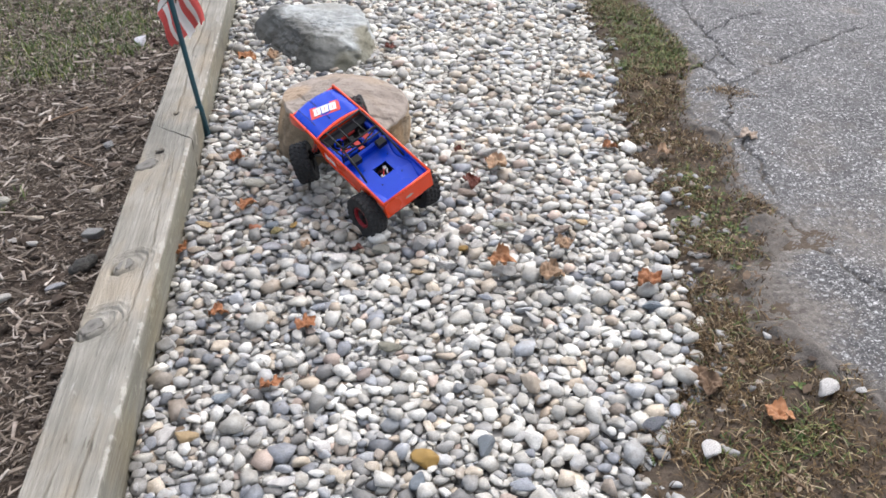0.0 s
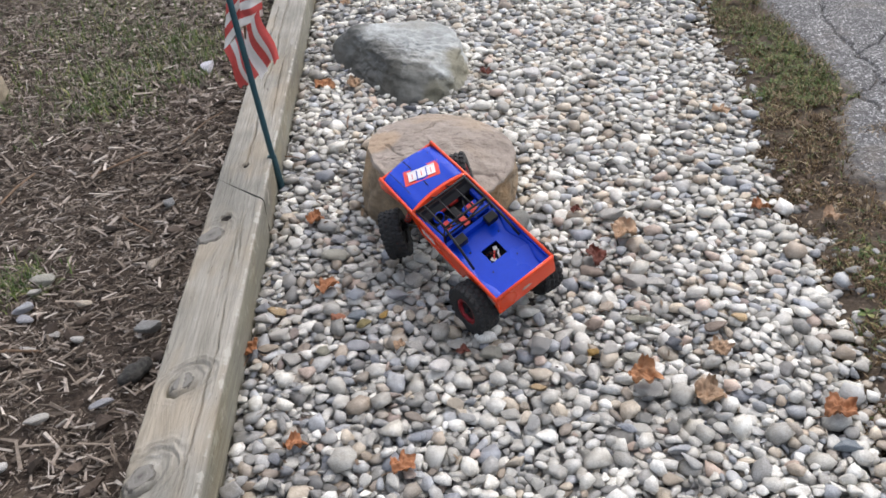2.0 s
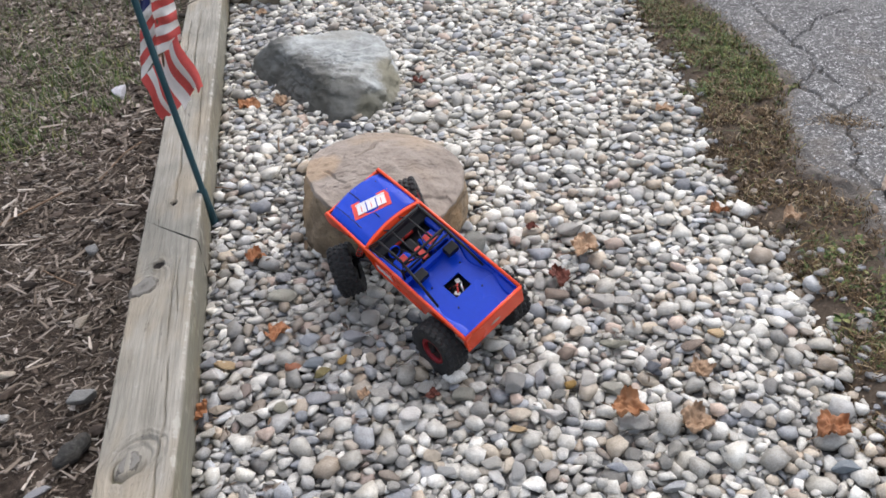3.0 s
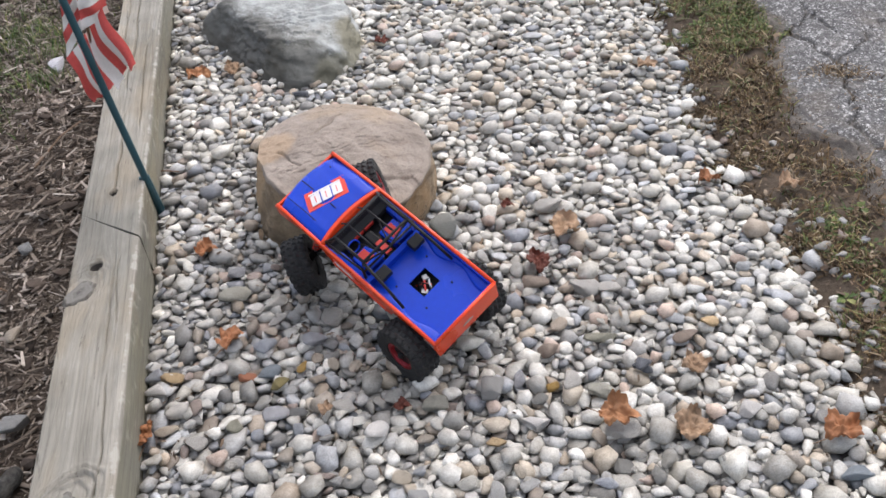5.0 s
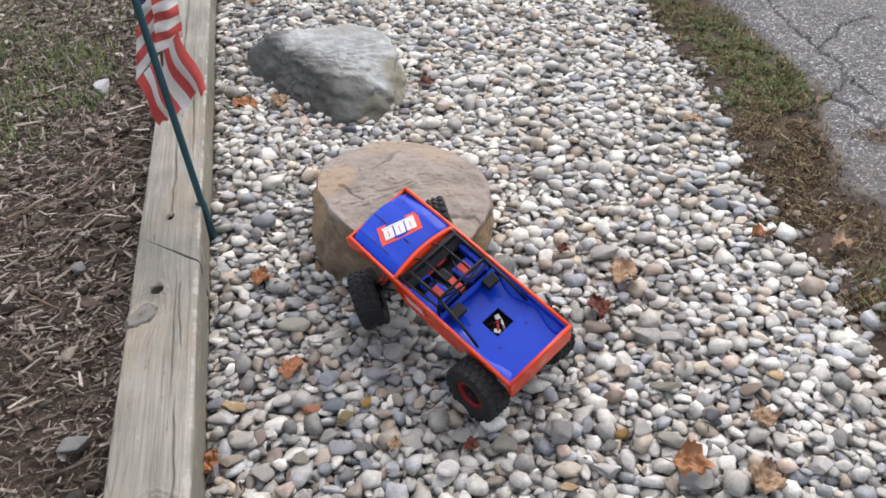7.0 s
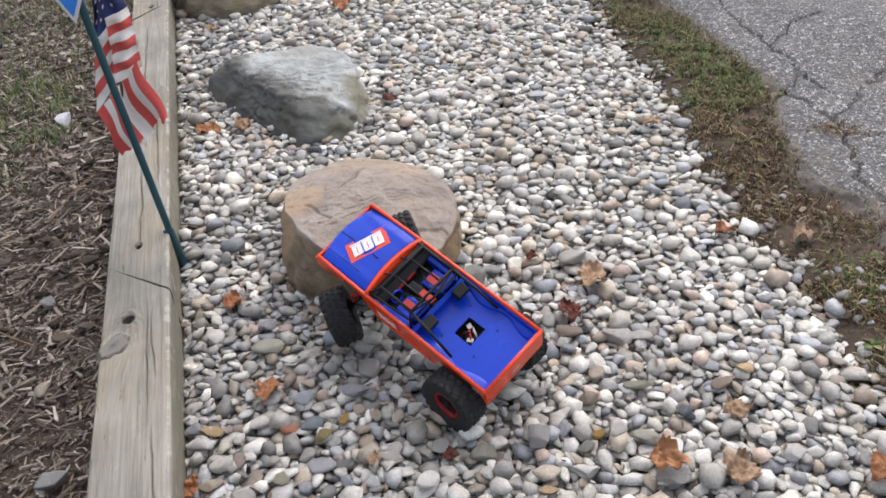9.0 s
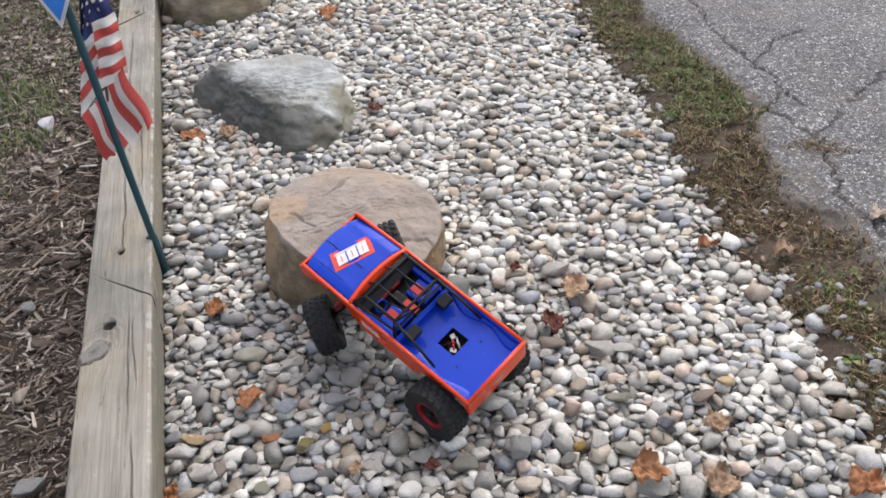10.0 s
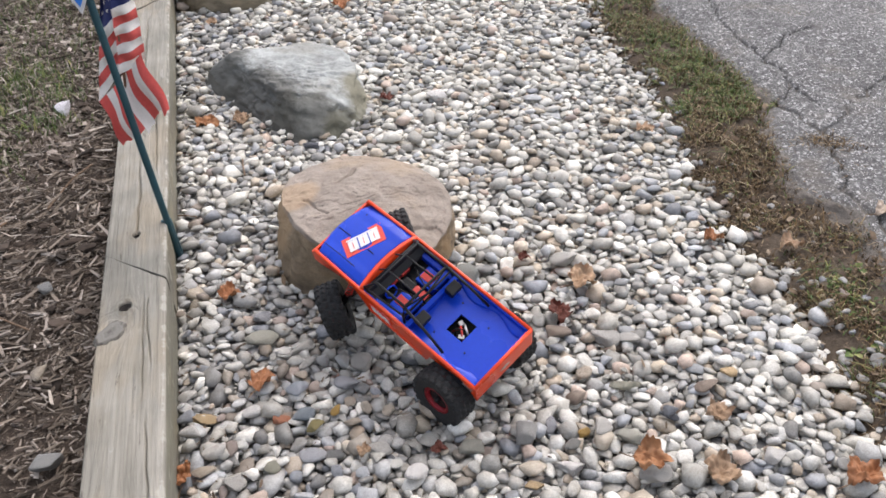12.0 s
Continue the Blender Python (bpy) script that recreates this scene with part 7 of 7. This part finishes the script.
    for c, s, a in (((-0.009, -0.107, zb - 0.012), (0.008, 0.011, 0.006), 30), ((0.009, -0.090, zb - 0.010), (0.009, 0.010, 0.006), -20)):
        bm = bmesh.new()
        box(bm, c, s, Matrix.Rotation(radians(a), 4, "Z"), 0.001)
        part("plug", bm, M_SILVER, root)

    # chassis
    for s in (-1, 1):
        bm = bmesh.new()
        rail = [(-0.185, 0.100), (-0.185, 0.112), (0.18, 0.112), (0.19, 0.100), (0.10, 0.084), (-0.10, 0.084)]
        slab(bm, rail, "x", s * 0.028, s * 0.032)
        part("chassis_rail", bm, M_BLACK, root)
    bm = bmesh.new()
    box(bm, (0, -0.005, 0.082), (0.062, 0.110, 0.006), None, 0.002)
    part("skid_plate", bm, M_BLACK, root)
    bm = bmesh.new()
    box(bm, (0, 0.010, 0.096), (0.034, 0.050, 0.026), None, 0.003)
    part("gearbox", bm, M_BLACK, root)
    bm = bmesh.new()
    tube(bm, [(-0.045, -0.175, 0.100), (-0.040, -0.190, 0.098), (0.040, -0.190, 0.098), (0.045, -0.175, 0.100)], 0.0032, 8)
    part("rear_bumper", bm, M_DARKRED, root, smooth=True)
    bm = bmesh.new()
    tube(bm, [(-0.050, 0.185, 0.104), (-0.044, 0.204, 0.104), (0.044, 0.204, 0.104), (0.050, 0.185, 0.104)], 0.0032, 8)
    part("front_bumper", bm, M_BLACK, root, smooth=True)

    # axles, links and dampers in the truck's own frame
    inv = T_ROOT.inverted()
    loc = {k: inv @ v for k, v in WHEELS.items()}
    for f in ("r", "f"):
        a, b = loc[f + "l"], loc[f + "r"]
        bm = bmesh.new()
        tube(bm, [a.lerp(b, 0.08), b.lerp(a, 0.08)], 0.0075, 10)
        ax = part("axle", bm, M_BLACK, root, smooth=True)
        c = a.lerp(b, 0.5)
        bm = bmesh.new()
        bmesh.ops.create_uvsphere(bm, u_segments=14, v_segments=9, radius=0.018, matrix=Matrix.Translation(c) @ Matrix.Diagonal((1, 1.1, 0.95, 1)))
        part("differential", bm, M_BLACK, ax, smooth=True)
        fwd = 1 if f == "r" else -1
        for s, k in ((-1, a), (1, b)):
            p = k.lerp(c, 0.32)
            bm = bmesh.new()
            tube(bm, [p, Vector((s * 0.026, p.y + fwd * 0.105, 0.086))], 0.0032, 8)
            part("link", bm, M_METAL, root, smooth=True)
            hi = Vector((s * 0.038, p.y + fwd * 0.018, RZ - 0.024))
            bm = bmesh.new()
            tube(bm, [p, hi], 0.0028, 8)
            dm = part("damper", bm, M_METAL, root, smooth=True)
            d = hi - p
            n1 = d.orthogonal().normalized()
            n2 = d.normalized().cross(n1)
            bm = bmesh.new()
            tube(bm, [p + d * (0.15 + 0.7 * q / 48) + 0.0062 * (math.cos(q * 0.85) * n1 + math.sin(q * 0.85) * n2) for q in range(49)], 0.0012, 5)
            part("spring", bm, M_RED, dm, smooth=True)

    # wheels
    hw = 0.0225

    def wheel_at(key):
        f = key[0]
        a, b = loc[f + "l"], loc[f + "r"]
        xdir = (b - a).normalized()
        if f == "f":
            xdir = (Matrix.Rotation(radians(-30), 3, "Z") @ xdir).normalized()
        if key[1] == "l":
            xdir = -xdir
        ydir = Vector((0, 0, 1)).cross(xdir).normalized()
        zdir = xdir.cross(ydir)
        m = Matrix((xdir, ydir, zdir)).transposed().to_4x4()
        m.translation = loc[key]
        bm = bmesh.new()
        lathe(bm, [(-0.016, 0.0), (-0.016, 0.026), (0.010, 0.0255), (0.0125, 0.020), (0.012, 0.010), (0.013, 0.0)], 24)
        wheel = part("wheel", bm, M_BLACK, root, "black wheel", True, m)
        bm = bmesh.new()
        prof = [(-0.8, 0.027), (-hw * 0.93, 0.0295), (-hw, 0.036), (-hw, 0.043), (-hw * 0.93, 0.0485), (-hw * 0.72, 0.0512), (0, 0.0518), (hw * 0.72, 0.0512), (hw * 0.93, 0.0485), (hw, 0.043), (hw, 0.036), (hw * 0.93, 0.0295), (hw * 0.8, 0.027)]
        prof[0] = (-hw * 0.8, 0.027)
        fine = []
        for (xa, ra), (xb, rb) in zip(prof, prof[1:]):
            for q in range(3):
                fine.append((xa + (xb - xa) * q / 3, ra + (rb - ra) * q / 3))
        fine.append(prof[-1])
        n = 132
        rings = []
        for x, r in fine:
            ring = []
            for q in range(n):
                t = q / 6.0 + (0.5 if x > 0 else 0.0) + abs(x) / hw * 0.45
                cut = 1.0 if (t % 1.0) < 0.62 else 0.0
                groove = 0.0 if abs(abs(x) - hw * 0.42) < hw * 0.07 or abs(x) < hw * 0.06 else 1.0
                lug = 0.0036 * cut * groove if r > 0.0475 else 0.0
                rr = r + lug
                xx = x + (0.0014 * cut * (1 if x > 0 else -1) if 0.044 < r < 0.0500 else 0)
                ring.append(bm.verts.new((xx, rr * math.cos(2 * math.pi * q / n), rr * math.sin(2 * math.pi * q / n))))
            rings.append(ring)
        for q, w in zip(rings, rings[1:]):
            for k in range(n):
                bm.faces.new((q[k], q[(k + 1) % n], w[(k + 1) % n], w[k]))
        bmesh.ops.recalc_face_normals(bm, faces=bm.faces)
        part("tyre", bm, M_RUBBER, wheel, "knobbly black rubber tyre")
        bm = bmesh.new()
        lathe(bm, [(0.0115, 0.0205), (0.0170, 0.0212), (0.0190, 0.0235), (0.0190, 0.0275), (0.0165, 0.0292), (0.0125, 0.0285), (0.0115, 0.0205)], 32)
        part("beadlock_ring", bm, M_DARKRED, wheel, "dark red beadlock ring", True)
        for q in range(6):
            ang = 2 * math.pi * q / 6
            bm = bmesh.new()
            box(bm, (0, 0, 0), (0.005, 0.0055, 0.016), None, 0.001)
            bmesh.ops.transform(bm, matrix=Matrix.Rotation(ang, 4, "X") @ Matrix.Translation((0.0100, 0, 0.0120)), verts=bm.verts)
            part("spoke", bm, M_BLACK, wheel)
        bm = bmesh.new()
        lathe(bm, [(0.012, 0.0055), (0.019, 0.0050), (0.0205, 0.0035), (0.0205, 0.0)], 12)
        part("hub_nut", bm, M_BLACK, wheel, smooth=True)

    for k in ("rl", "rr", "fl", "fr"):
        wheel_at(k)
    tagged(root, "orange and blue radio-controlled toy pickup climbing the rock", "toy truck")


model_truck()
